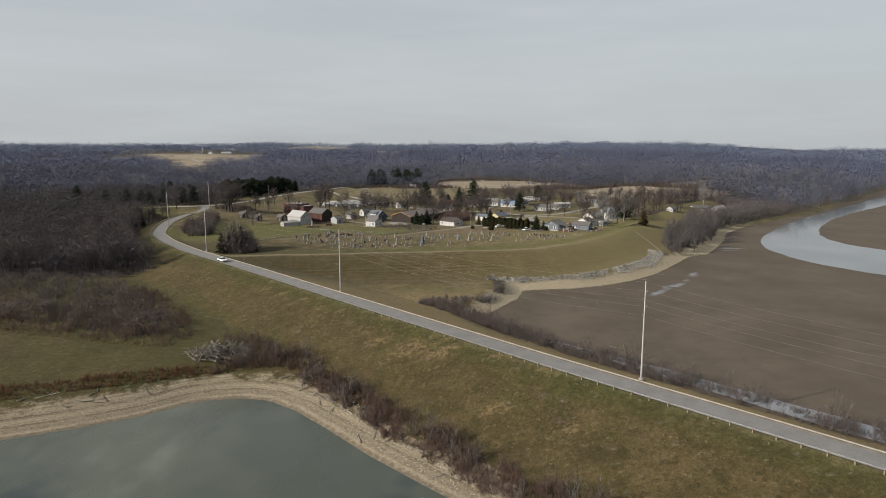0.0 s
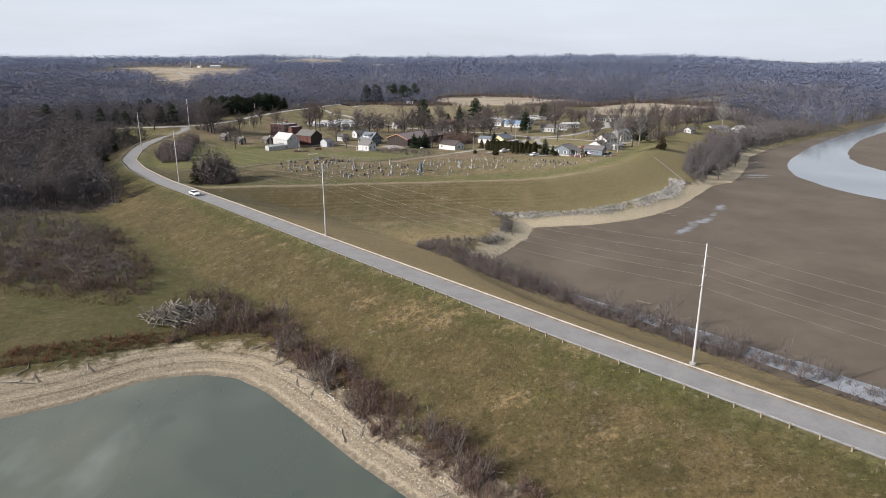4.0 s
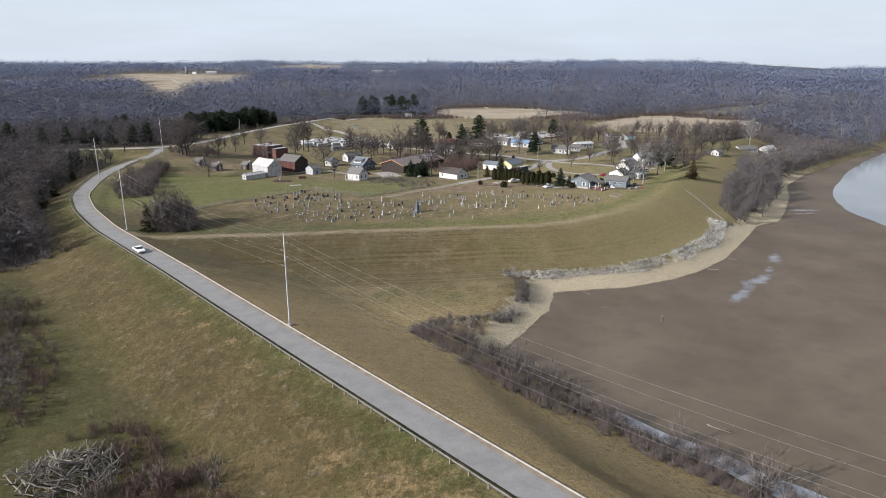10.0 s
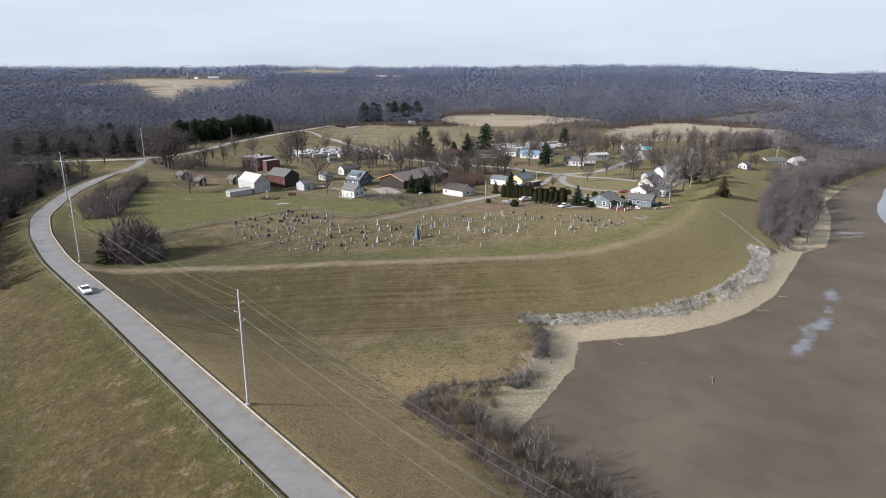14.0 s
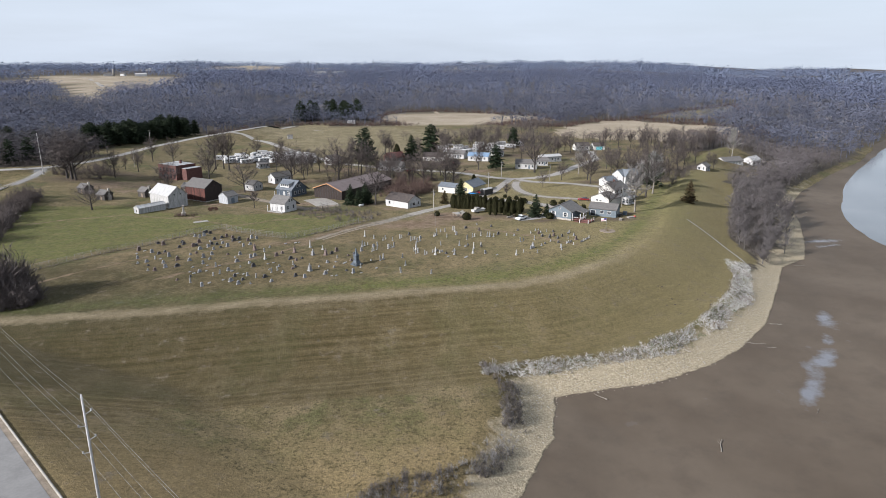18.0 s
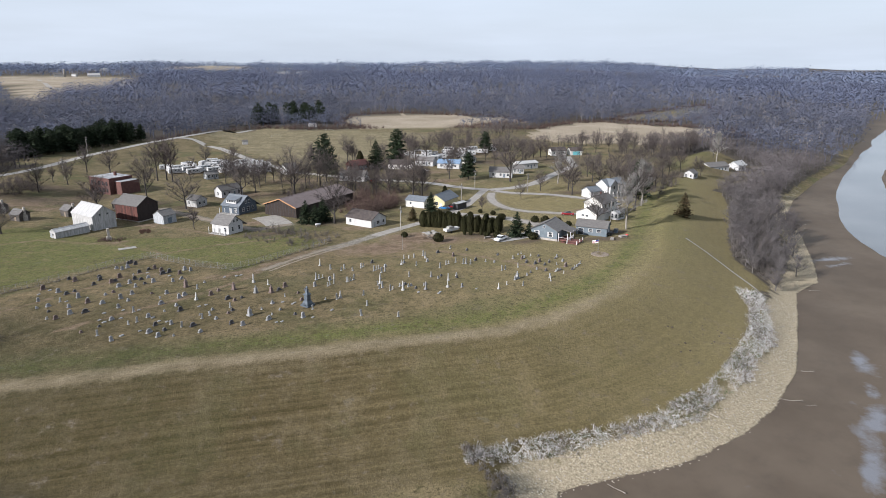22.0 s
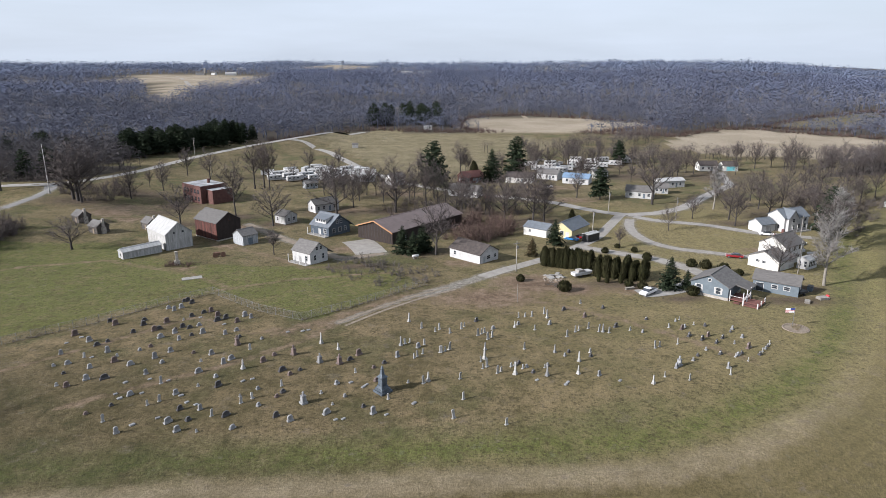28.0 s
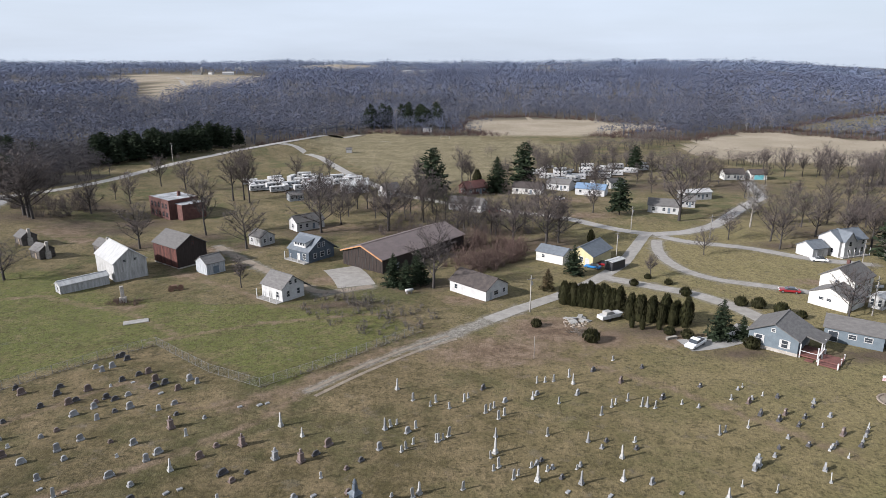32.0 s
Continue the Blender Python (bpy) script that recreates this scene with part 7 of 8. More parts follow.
SMALL = [(23.5, 105.5), (24.3, 106.1), (25.1, 107.0), (25.6, 104.6), (26.4, 105.1), (27.3, 102.8), (29.8, 105.0), (30.4, 105.7), (39.6, 110.1), (39.9, 112.1), (34.5, 110.2), (35.6, 112.1), (63.8, 129.7), (62.5, 128.6), (68.0, 125.7), (65.8, 126.4), (63.4, 125.1), (56.4, 129.9), (59.9, 125.1), (73.2, 123.9), (72.2, 122.4), (70.4, 116.2), (73.4, 119.4), (73.1, 110.8), (74.3, 112.3), (75.5, 113.6), (76.6, 114.9), (77.6, 116.2), (63.3, 112.9), (65.3, 110.8), (67.7, 109.6), (68.5, 110.2), (69.7, 111.2), (69.4, 107.8), (58.9, 108.0), (60.6, 110.2), (51.1, 123.8), (53.4, 122.5), (48.5, 137.9), (43.8, 141.1)]
OBELISK = [(-14.6, 116.3), (-10.6, 113.4), (1.9, 115.4), (2.8, 128.6), (7.9, 99.4), (19.0, 113.3), (34.1, 130.7), (26.2, 125.2), (32.8, 111.9), (36.8, 107.7), (35.6, 102.3), (29.7, 101.5), (23.9, 102.2), (48.3, 98.5), (45.0, 123.0), (18.6, 109.0), (-27.1, 104.3)]
PEDESTAL = [(-19.0, 110.8), (-13.2, 107.4), (-9.3, 106.7), (-13.1, 92.0), (-31.7, 115.7), (55.4, 105.8)]
FLAT = [(-46.4, 94.6), (-45.0, 93.2), (-46.6, 98.7), (-42.0, 95.0), (-65.9, 119.5), (-67.4, 116.5), (-58.5, 109.6), (-42.8, 100.0), (-39.2, 99.5), (-33.1, 92.3), (-31.3, 91.6), (-6.0, 98.9), (-3.6, 97.4), (-3.1, 98.2), (-6.8, 86.9), (-5.6, 87.2), (32.6, 98.3), (42.6, 99.6), (33.1, 99.1), (27.6, 99.8), (-36.0, 87.4), (-39.2, 85.3), (-34.9, 94.4), (-45.1, 131.4), (-38.3, 127.3), (-25.6, 99.3), (-24.1, 100.1), (-19.8, 122.9), (-18.7, 123.5), (-22.9, 122.2), (1.3, 88.5), (5.7, 92.0)]


def tilt(r, a=3.0):
    return r.uniform(-a, a), r.uniform(-a, a)


def mesh_from(bm, mat):
    me = bpy.data.meshes.new("stone")
    bm.normal_update()
    bm.to_mesh(me)
    bm.free()
    me.materials.append(mat)
    return me


def tapered(w, d, z0, z1, tw, td):
    bm = bmesh.new()
    v = box(bm, -0.5, 0.5, -0.5, 0.5, z0, z1)
    for q in v:
        top = q.co.z > (z0 + z1) / 2
        q.co.x *= tw if top else w
        q.co.y *= td if top else d
    return bm


def round_top(w, d, z0, z1, steps=6):
    out = [(-w / 2, z0), (w / 2, z0), (w / 2, z1 - w * 0.3)]
    out += [(w / 2 * math.cos(math.pi * k / steps), z1 - w * 0.3 + w * 0.3 * math.sin(math.pi * k / steps)) for k in range(1, steps)] + [(-w / 2, z1 - w * 0.3)]
    return prism(bmesh.new(), out, -d / 2, d / 2)


def granite_stone(mat, w, h):
    return [("base", mesh_from(boxed(-w * 0.66, w * 0.66, -0.32, 0.32, -0.2, 0.28, bevel=0.03), M[mat])), ("die", mesh_from(round_top(w, 0.3, 0.28, h), M[mat]))]


def tablet_stone(w, h):
    return [("base", mesh_from(boxed(-w * 0.7, w * 0.7, -0.2, 0.2, -0.2, 0.14), M["marble"])), ("tablet", mesh_from(round_top(w, 0.11, 0.14, h), M["marble"]))]


def obelisk_stone(mat, h):
    bm = tapered(0.42, 0.42, 0.85, h, 0.24, 0.24)
    cap = tapered(0.24, 0.24, h, h + 0.22, 0.02, 0.02)
    return [("plinth", mesh_from(boxed(-0.45, 0.45, -0.45, 0.45, -0.2, 0.35, bevel=0.03), M[mat])), ("die", mesh_from(boxed(-0.32, 0.32, -0.32, 0.32, 0.35, 0.85, bevel=0.03), M[mat])), ("shaft", mesh_from(bm, M[mat])), ("tip", mesh_from(cap, M[mat]))]


def pedestal_stone(mat, h):
    return [("plinth", mesh_from(boxed(-0.75, 0.75, -0.75, 0.75, -0.2, 0.4, bevel=0.03), M[mat])), ("die", mesh_from(tapered(1.1, 1.1, 0.4, h * 0.6, 0.85, 0.85), M[mat])), ("cap", mesh_from(boxed(-0.55, 0.55, -0.55, 0.55, h * 0.6, h * 0.68, bevel=0.05), M[mat])),
            ("column", mesh_from(lathe([(0.3, h * 0.68), (0.24, h * 0.9), (0.3, h * 0.93), (0.12, h)], 8), M[mat]))]


def flat_stone():
    return [("slab", mesh_from(boxed(-0.45, 0.45, -0.28, 0.28, -0.1, 0.22, bevel=0.05), M["granite_grey"]))]


rg = random.Random(9)
ROW_TURN = 48


def set_stones(name, places, kinds, label, group, spin=8, lean=3):
    for k, (x, y) in enumerate(places):
        ob = thing(name, x, y, ROW_TURN + rg.uniform(-spin, spin), label, name.replace("_", " "), group)
        a, b = tilt(rg, lean)
        s = rg.uniform(0.74, 1.02) * (0.8 if name in ("obelisk", "grave_monument") else 1.0)
        for nm, me in kinds[k % len(kinds)]:
            share(nm, me, ob, pose(0, 0, 0, a, b, 0) @ Matrix.Diagonal((s, s, s, 1)))


set_stones("gravestone", GRANITE, [granite_stone("granite_grey", 0.95, 1.2), granite_stone("granite_grey", 0.8, 1.35), granite_stone("granite_grey", 1.1, 1.0)], "grey granite gravestone on a low base", "grey granite gravestones")
set_stones("gravestone", DARK, [granite_stone("granite_dark", 1.1, 1.15), granite_stone("granite_red", 1.1, 1.3), granite_stone("granite_dark", 1.3, 1.0)], "dark polished granite gravestone on a low base", "dark granite gravestones")
set_stones("gravestone", TABLET + TABLET_B, [tablet_stone(0.5, 1.5), tablet_stone(0.45, 1.25), tablet_stone(0.55, 1.7)], "upright weathered white marble gravestone", "white marble gravestones", lean=5)
set_stones("gravestone", SMALL, [tablet_stone(0.5, 0.95), granite_stone("granite_grey", 0.6, 0.9), granite_stone("granite_dark", 0.7, 0.8)], "small low weathered gravestone in the grass", "small gravestones", lean=5)
set_stones("obelisk", OBELISK, [obelisk_stone("marble", 3.0), obelisk_stone("marble", 2.4), obelisk_stone("granite_grey", 2.7)], "slender pale stone obelisk on a stepped plinth", "cemetery obelisks", lean=1.5)
set_stones("grave_monument", PEDESTAL, [pedestal_stone("granite_red", 3.0), pedestal_stone("granite_grey", 2.8)], "stone pedestal monument with a column top", "pedestal monuments", lean=1)
set_stones("grave_marker", FLAT, [flat_stone()], "low flat stone grave marker in the grass", "flat grave markers", lean=2)

plots = GRANITE + DARK + TABLET + TABLET_B + SMALL + OBELISK + PEDESTAL + FLAT
LOW = []
for row in range(16):
    for k in range(26):
        u, v = k * 3.3 + rg.uniform(-1.0, 1.0), row * 4.6 + rg.uniform(-0.5, 0.5)
        ca, sa = math.cos(radians(ROW_TURN)), math.sin(radians(ROW_TURN))
        x, y = -72 + u * ca + v * sa, 84 + u * sa - v * ca + 26
        if rg.random() < 0.36 and poly_mask([(-78, 96), (-48, 136), (-30, 122), (6, 110), (4, 88), (-30, 82), (-66, 82)], np.array([x]), np.array([y]))[0] and min(math.hypot(x - q[0], y - q[1]) for q in plots) > 1.8:
            LOW.append((x, y))
set_stones("gravestone", LOW, [granite_stone("granite_dark", 0.7, 0.7), tablet_stone(0.45, 0.7), granite_stone("granite_grey", 0.65, 0.75), granite_stone("granite_red", 0.7, 0.7)], "low worn gravestone half sunk in the grass", "sunken gravestones", lean=6)

mon = thing("monument", 0, 96, 45, "tall blue-grey zinc cemetery monument with a draped urn", "monument")
for nm, bm in (("step", boxed(-1.25, 1.25, -1.25, 1.25, -0.3, 0.35, bevel=0.04)), ("step", boxed(-1.0, 1.0, -1.0, 1.0, 0.35, 0.75, bevel=0.04)), ("plinth", tapered(1.7, 1.7, 0.75, 1.3, 1.3, 1.3)), ("die", boxed(-0.58, 0.58, -0.58, 0.58, 1.3, 2.75, bevel=0.04)),
               ("cornice", boxed(-0.75, 0.75, -0.75, 0.75, 2.75, 2.95, bevel=0.06)), ("pediment", tapered(1.3, 1.3, 2.95, 3.4, 0.5, 0.5)), ("shaft", tapered(0.62, 0.62, 3.4, 4.2, 0.42, 0.42)), ("urn", lathe([(0.12, 4.2), (0.3, 4.45), (0.2, 4.7), (0.05, 5.0)], 8))):
    part(nm, bm, M["monument"], mon)

# cemetery fence
FENCE = [(-96, 96), (-80.2, 115.6), (-66.8, 128.5), (-56, 140.3), (-47.9, 147.8), (-40.1, 141.5), (-32.8, 135.5), (-21.5, 129.3), (-11.6, 138.2), (6.1, 155.6)]
fence = tagged(new("fence"), "low grey chain-link fence on thin steel posts", "fence")
pf = part("post", lathe([(0.05, -0.4), (0.05, 1.9)], 6), M["fence_wire"])
pf_me = pf.data
bpy.data.objects.remove(pf)
for (ax, ay), (bx, by) in zip(FENCE, FENCE[1:]):
    n = max(1, round(math.hypot(bx - ax, by - ay) / 2.6))
    for k in range(n):
        x, y = ax + (bx - ax) * k / n, ay + (by - ay) * k / n
        share("post", pf_me, fence, pose(x, y, ground_z(x, y)))
bm_m = bmesh.new()
for (ax, ay), (bx, by) in zip(FENCE, FENCE[1:]):
    za, zb = ground_z(ax, ay), ground_z(bx, by)
    n = max(1, round(math.hypot(bx - ax, by - ay) / 2.6))
    for h in (0.1, 1.8):
        bm_r = bmesh.new()
        rod(bm_r, (ax, ay, za + h), (bx, by, zb + h), 0.025, sides=4)
        part("top_rail" if h > 1 else "bottom_rail", bm_r, M["fence_wire"], fence)
    m_ = int(math.hypot(bx - ax, by - ay) / 0.28)
    for k in range(m_):
        for d in (-1, 1):
            u0, u1 = k / m_, min(1, max(0, (k + d * 4.5) / m_))
            rod(bm_m, (ax + (bx - ax) * u0, ay + (by - ay) * u0, za + (zb - za) * u0 + 0.1), (ax + (bx - ax) * u1, ay + (by - ay) * u1, za + (zb - za) * u1 + 1.78), 0.006, sides=3)
part("wire_mesh", bm_m, M["fence_wire"], fence)
# Dead weeds, which also draw the dark shadow line at the fence foot.
thicket("fence_weeds", [(a[0] + 0.5, a[1] - 0.5) for a in FENCE[:5]] + [(a[0] - 0.5, a[1] + 0.6) for a in FENCE[4::-1]], 0.6, 0.3, 0.6, M["twig"], "dead weeds along the foot of the fence", 41)
thicket("fence_weeds", [(a[0] + 0.5, a[1] - 0.5) for a in FENCE[7:]] + [(a[0] - 0.5, a[1] + 0.6) for a in FENCE[:6:-1]], 0.6, 0.3, 0.6, M["twig"], "dead weeds along the foot of the fence", 42)

# flag in its round bed
bed = thing("flower_bed", 87.3, 124.5, 0, "round flower bed edged with pale stones", "flower bed")
part("soil", lathe([(2.3, -0.2), (2.3, 0.08), (0.3, 0.16)], 20), M["dirt_lane"], bed)
bm_s = mesh_from(boxed(-0.26, 0.28, -0.2, 0.2, -0.1, 0.22, bevel=0.06), M["soil_rock"])
for k in range(26):
    a = k * 2 * math.pi / 26
    share("stone", bm_s, bed, pose(2.5 * math.cos(a), 2.5 * math.sin(a), 0, 0, 0, math.degrees(a) + 90 + rg.uniform(-12, 12)))
strew("bed_grass", tuft, [(87.3 + rg.uniform(-1, 1), 124.5 + rg.uniform(-1, 1), ground_z(87.3, 124.5), rg.uniform(0.7, 1.2), 0.8, rg.uniform(0, 6)) for _ in range(14)], [M["dry_grass"], M["dry_grass"]], "dry ornamental grass in the round bed", "grass")
fl = thing("flagpole", 87.0, 125.4, 0, "slim pale flagpole flying a striped flag", "flagpole")
part("pole", lathe([(0.06, -0.5), (0.05, 4.5), (0.09, 4.6)], 8), M["steel"], fl)
flag = part("flag", boxed(-1.15, -0.05, -0.012, 0.012, 3.9, 4.45), M["white_cloth"], fl)
for k in range(4):
    part("stripe", boxed(-2.0, -1.15 if k < 2 else -0.05, -0.014, 0.014, 3.45 + k * 0.145, 3.52 + k * 0.145), M["red_cloth"], flag)
part("stripes_field", boxed(-2.0, -0.05, -0.01, 0.01, 3.42, 4.45), M["white_cloth"], flag)
part("canton", boxed(-0.95, -0.05, -0.016, 0.016, 3.95, 4.46), M["blue_cloth"], flag)


# ---- vehicles ----
def wheel_mesh():
    bm = lathe([(0.05, -0.12), (0.31, -0.12), (0.34, -0.05), (0.34, 0.05), (0.31, 0.12), (0.05, 0.12)], 14)
    return mesh_from(bm, M["rubber"])


WHEEL = wheel_mesh()
RIM = mesh_from(lathe([(0.18, -0.13), (0.2, 0.0), (0.18, 0.13)], 10), M["steel"])


def vehicle(name, x, y, rz, paint, label, category, L=4.7, W=1.8, pickup=False, z=None, group=""):
    ob = thing(name, x, y, rz, label, category, group, z=z)
    h = L / 2
    if pickup:
        body = [(-h, 0.45), (-h, 1.12), (-0.35, 1.12), (0.0, 1.12), (h * 0.52, 1.12), (h * 0.94, 1.0), (h, 0.8), (h, 0.42)]
        cab = [(-0.55, 1.12), (-0.4, 1.78), (0.75, 1.78), (1.35, 1.12)]
    else:
        body = [(-h, 0.35), (-h * 0.98, 0.85), (-h * 0.6, 0.92), (h * 0.42, 0.92), (h * 0.9, 0.78), (h, 0.6), (h, 0.32)]
        cab = [(-h * 0.78, 0.92), (-h * 0.48, 1.4), (h * 0.12, 1.42), (h * 0.46, 0.92)]
    bm = prism(bmesh.new(), body, -W / 2, W / 2)
    bmesh.ops.bevel(bm, geom=[e for e in bm.edges if abs(e.verts[0].co.y - e.verts[1].co.y) < 0.01], offset=0.07, segments=1, affect="EDGES")
    part("body", bm, M[paint], ob)
    bm = prism(bmesh.new(), cab, -W / 2 + 0.14, W / 2 - 0.14)
    g_ = part("cab_glass", bm, M["glass"], ob)
    top, low = max(c_[1] for c_ in cab), [c_[0] for c_ in cab if c_[1] == max(q[1] for q in cab)]
    part("cab_roof", boxed(min(low) - 0.05, max(low) + 0.05, -W / 2 + 0.12, W / 2 - 0.12, top - 0.08, top + 0.04, bevel=0.03), M[paint], ob)
    if pickup:
        part("bed", boxed(-h + 0.12, -0.65, -W / 2 + 0.14, W / 2 - 0.14, 1.1, 1.135), M["black"], ob)
    for s_ in (-1, 1):
        for f_ in (-0.62, 0.64):
            wh = share("wheel", WHEEL, ob, pose(h * f_, s_ * (W / 2 - 0.1), 0.34, 90, 0, 0))
            share("rim", RIM, wh, Matrix())
        part("headlight", boxed(h - 0.06, h + 0.02, s_ * W * 0.36 - 0.16, s_ * W * 0.36 + 0.16, 0.66, 0.82), M["white_cloth"], ob)
        part("taillight", boxed(-h - 0.02, -h + 0.05, s_ * W * 0.42 - 0.08, s_ * W * 0.42 + 0.08, 0.66, 0.9), M["red_cloth"], ob)
    part("bumper", boxed(h - 0.05, h + 0.07, -W / 2 + 0.08, W / 2 - 0.08, 0.4, 0.58), M["steel"], ob)
    return ob


vehicle("pickup_truck", -84.6, 41.4, -51, "car_white", "white pickup truck driving along the dam road", "pickup truck", 5.7, 2.0, True, z=11.72)
vehicle("pickup_truck", 62.2, 147.8, 222, "car_white", "white pickup truck parked beside the spruce", "pickup truck", 5.6, 1.95, True)
vehicle("car", 53.2, 202.6, 150, "car_blue", "bright blue car parked at the yellow house", "car")
vehicle("car", 56.4, 205.4, 150, "car_red", "dark red car parked at the yellow house", "car")
vehicle("car", 98.5, 181.5, 160, "car_red", "dark red car parked beside the farmhouse", "car", 4.9)
vehicle("car", 121.5, 209.5, 165, "car_white", "white car parked by the two-storey house", "car")
vehicle("car", 30.5, 276, 20, "car_red", "red car parked under bare trees", "car")


def trailer(x, y, rz, L=7.0, label="white travel trailer parked on the grass", group="parked travel trailers"):
    ob = thing("travel_trailer", x, y, rz, label, "travel trailer", group)
    part("body", boxed(-L / 2, L / 2, -1.2, 1.2, 0.5, 3.0, bevel=0.18), M["white_paint"], ob)
    part("stripe", boxed(-L / 2 + 0.3, L / 2 - 0.3, -1.215, 1.215, 1.1, 1.3), M["roof_blue"], ob)
    for u in (-L * 0.3, 0.0, L * 0.28):
        part("window", boxed(u - 0.45, u + 0.45, -1.22, 1.22, 1.7, 2.3), M["glass"], ob)
    part("roof_vent", boxed(-0.35, 0.35, -0.35, 0.35, 3.0, 3.2, bevel=0.05), M["old_white"], ob)
    part("hitch", boxed(L / 2, L / 2 + 1.0, -0.08, 0.08, 0.45, 0.6), M["black"], ob)
    for s_ in (-1, 1):
        share("wheel", WHEEL, ob, pose(-0.3, s_ * 1.1, 0.34, 90, 0, 0))
    return ob


base_tr = trailer(-78, 332, 20)
spots = [(-74, 344, 40), (-66, 346, 80), (-54, 344, 100), (-68, 334, 95), (-50, 320, 60), (-80, 326, 110), (-38, 346, 70), (-62, 356, 5), (-30, 338, 20), (-84, 336, 15), (-64, 324, 120), (-70, 326, 25), (-62, 330, 15), (-72, 338, 10), (-60, 340, 20), (-52, 334, 30), (-66, 318, 35), (-56, 322, 30), (-46, 328, 20), (-48, 342, 15), (-40, 337, 10), (-58, 350, 15), (-44, 350, 12), (-34, 344, 22), (-76, 320, 30),
         (62, 352, -15), (70, 358, -20), (78, 350, -10), (66, 340, -20), (74, 344, -15), (84, 360, -20), (92, 354, -10), (100, 362, -15), (60, 366, -20), (72, 370, -10), (86, 372, -20), (98, 376, -15), (110, 370, -20), (118, 378, -10), (106, 384, 10), (90, 386, 0)]
for k, (x, y, a) in enumerate(spots):
    copy_thing(base_tr, pose(x, y, ground_z(x, y), 0, 0, a + rt.uniform(-12, 12)))

bt = thing("boat_trailer", 48.2, 162.4, 28, "white motor boat under a grey cover on a trailer", "boat")
part("hull", prism(bmesh.new(), [(-2.8, 0.7), (2.2, 0.7), (3.2, 1.5), (-2.8, 1.5)], -1.0, 1.0), M["white_paint"], bt)
part("cabin", prism(bmesh.new(), [(-1.6, 1.5), (-1.4, 2.2), (0.2, 2.2), (1.0, 1.5)], -0.8, 0.8), M["concrete"], bt)
part("frame", boxed(-2.6, 3.8, -0.1, 0.1, 0.45, 0.6), M["steel"], bt)
for s_ in (-1, 1):
    share("wheel", WHEEL, bt, pose(-0.6, s_ * 0.95, 0.34, 90, 0, 0))

for x, y, a in ((-70, 331, 20), (-77, 329, 70), (-58, 337, 110), (-48, 351, 15), (-45, 334, 160), (-60, 326, 40), (-54, 358, 95), (68, 386, 20), (78, 372, 60), (96, 380, 120), (108, 372, 10), (88, 366, 80), (64, 376, 100), (104, 390, 40), (124, 398, 15), (72, 328, 10), (82, 336, 75)):
    copy_thing(bt, pose(x, y, ground_z(x, y), 0, 0, a))
for x, y, a, paint, label in ((-63, 339, 30, "car_white", "white car standing in the trailer yard"), (-50, 326, 80, "car_blue", "blue car standing in the trailer yard"), (-56, 345, 120, "car_red", "red car standing in the trailer yard"), (-72, 322, 15, "car_white", "white car standing in the trailer yard"), (76, 362, 40, "car_white", "white car parked in the boat yard"), (94, 370, 100, "car_blue", "blue car parked in the boat yard"),
                              (60, 300, 30, "car_white", "white car parked by a village house"), (86, 296, 160, "black", "black car parked by a village house"), (126, 196, 30, "car_white", "white car parked behind the farmhouse")):
    vehicle("car", x, y, a, paint, label, "car")

# ---- logs, rubble and yard things ----
LOGS = []
for k in range(4):
    bm = bmesh.new()
    r = random.Random(400 + k)
    pt, rad = Vector((-3, 0, 0)), 0.2
    for j in range(5):
        q = pt + Vector((1.2, r.uniform(-0.25, 0.25), r.uniform(-0.1, 0.14)))
        rod(bm, pt, q, rad, rad * 0.84, 6)
        if j in (2, 3):
            rod(bm, q, q + Vector((0.8, r.choice((-1, 1)) * 0.9, 0.5)), rad * 0.45, 0.03, 4)
        pt, rad = q, rad * 0.84
    LOGS.append(mesh_from(bm, M["bleached"]))


def log_at(x, y, rz, s, lift=0.12, z=None):
    ob = new("driftwood_log", LOGS[int(abs(x * 3 + y)) % 4])
    ob.matrix_world = pose(x, y, (ground_z(x, y) if z is None else z) + lift * s, rg.uniform(-6, 6), rg.uniform(-5, 5), rz) @ Matrix.Scale(s * 0.7, 4)
    return tagged(ob, "bleached driftwood log with broken branch stubs", "log", "driftwood on the shores")


for q in ((-14, -100, 130, 1.2), (-20, -92, 125, 1.4), (-8, -106, 140, 1.1), (-4, -112, 130, 1.5), (2, -119, 135, 1.2), (8, -125, 128, 1.1), (-12, -97, 85, 1.0), (-25, -86, 140, 1.3), (-30, -79, 30, 0.9), (-36, -73, 20, 1.1), (-88, -85, 20, 1.2),
          (-80, -86, 170, 1.4), (-76, -84, 100, 0.9), (-92, -86, 60, 1.0), (-84, -88, 140, 0.9), (-68, -80, 110, 0.8), (-16, -104, 100, 0.9), (50, 30, 120, 0.8), (66, 11, 60, 0.9), (98, 50, -30, 0.8), (100, 48, -25, 0.6), (96, 51, -38, 0.6),
          (110, 61, -20, 0.7), (150, 108, 0, 0.9), (56, -44, -50, 1.1), (92, 20, 40, 0.5), (123, 99, 100, 0.7), (200, 175, 20, 0.9), (205, 182, 10, 0.8)):
    log_at(*q)
for (ax, ay), (bx, by), n in (((-34, -74), (-14, -100), 16), ((-14, -100), (12, -130), 18), ((-90, -86), (-66, -79), 9), ((98, 63), (118, 84), 5), ((40, 36), (80, 47), 5)):
    for k in range(n):
        t = rg.random()
        log_at(ax + (bx - ax) * t + rg.uniform(-2, 2), ay + (by - ay) * t + rg.uniform(-2, 2), rg.uniform(0, 180), rg.uniform(0.3, 0.9))
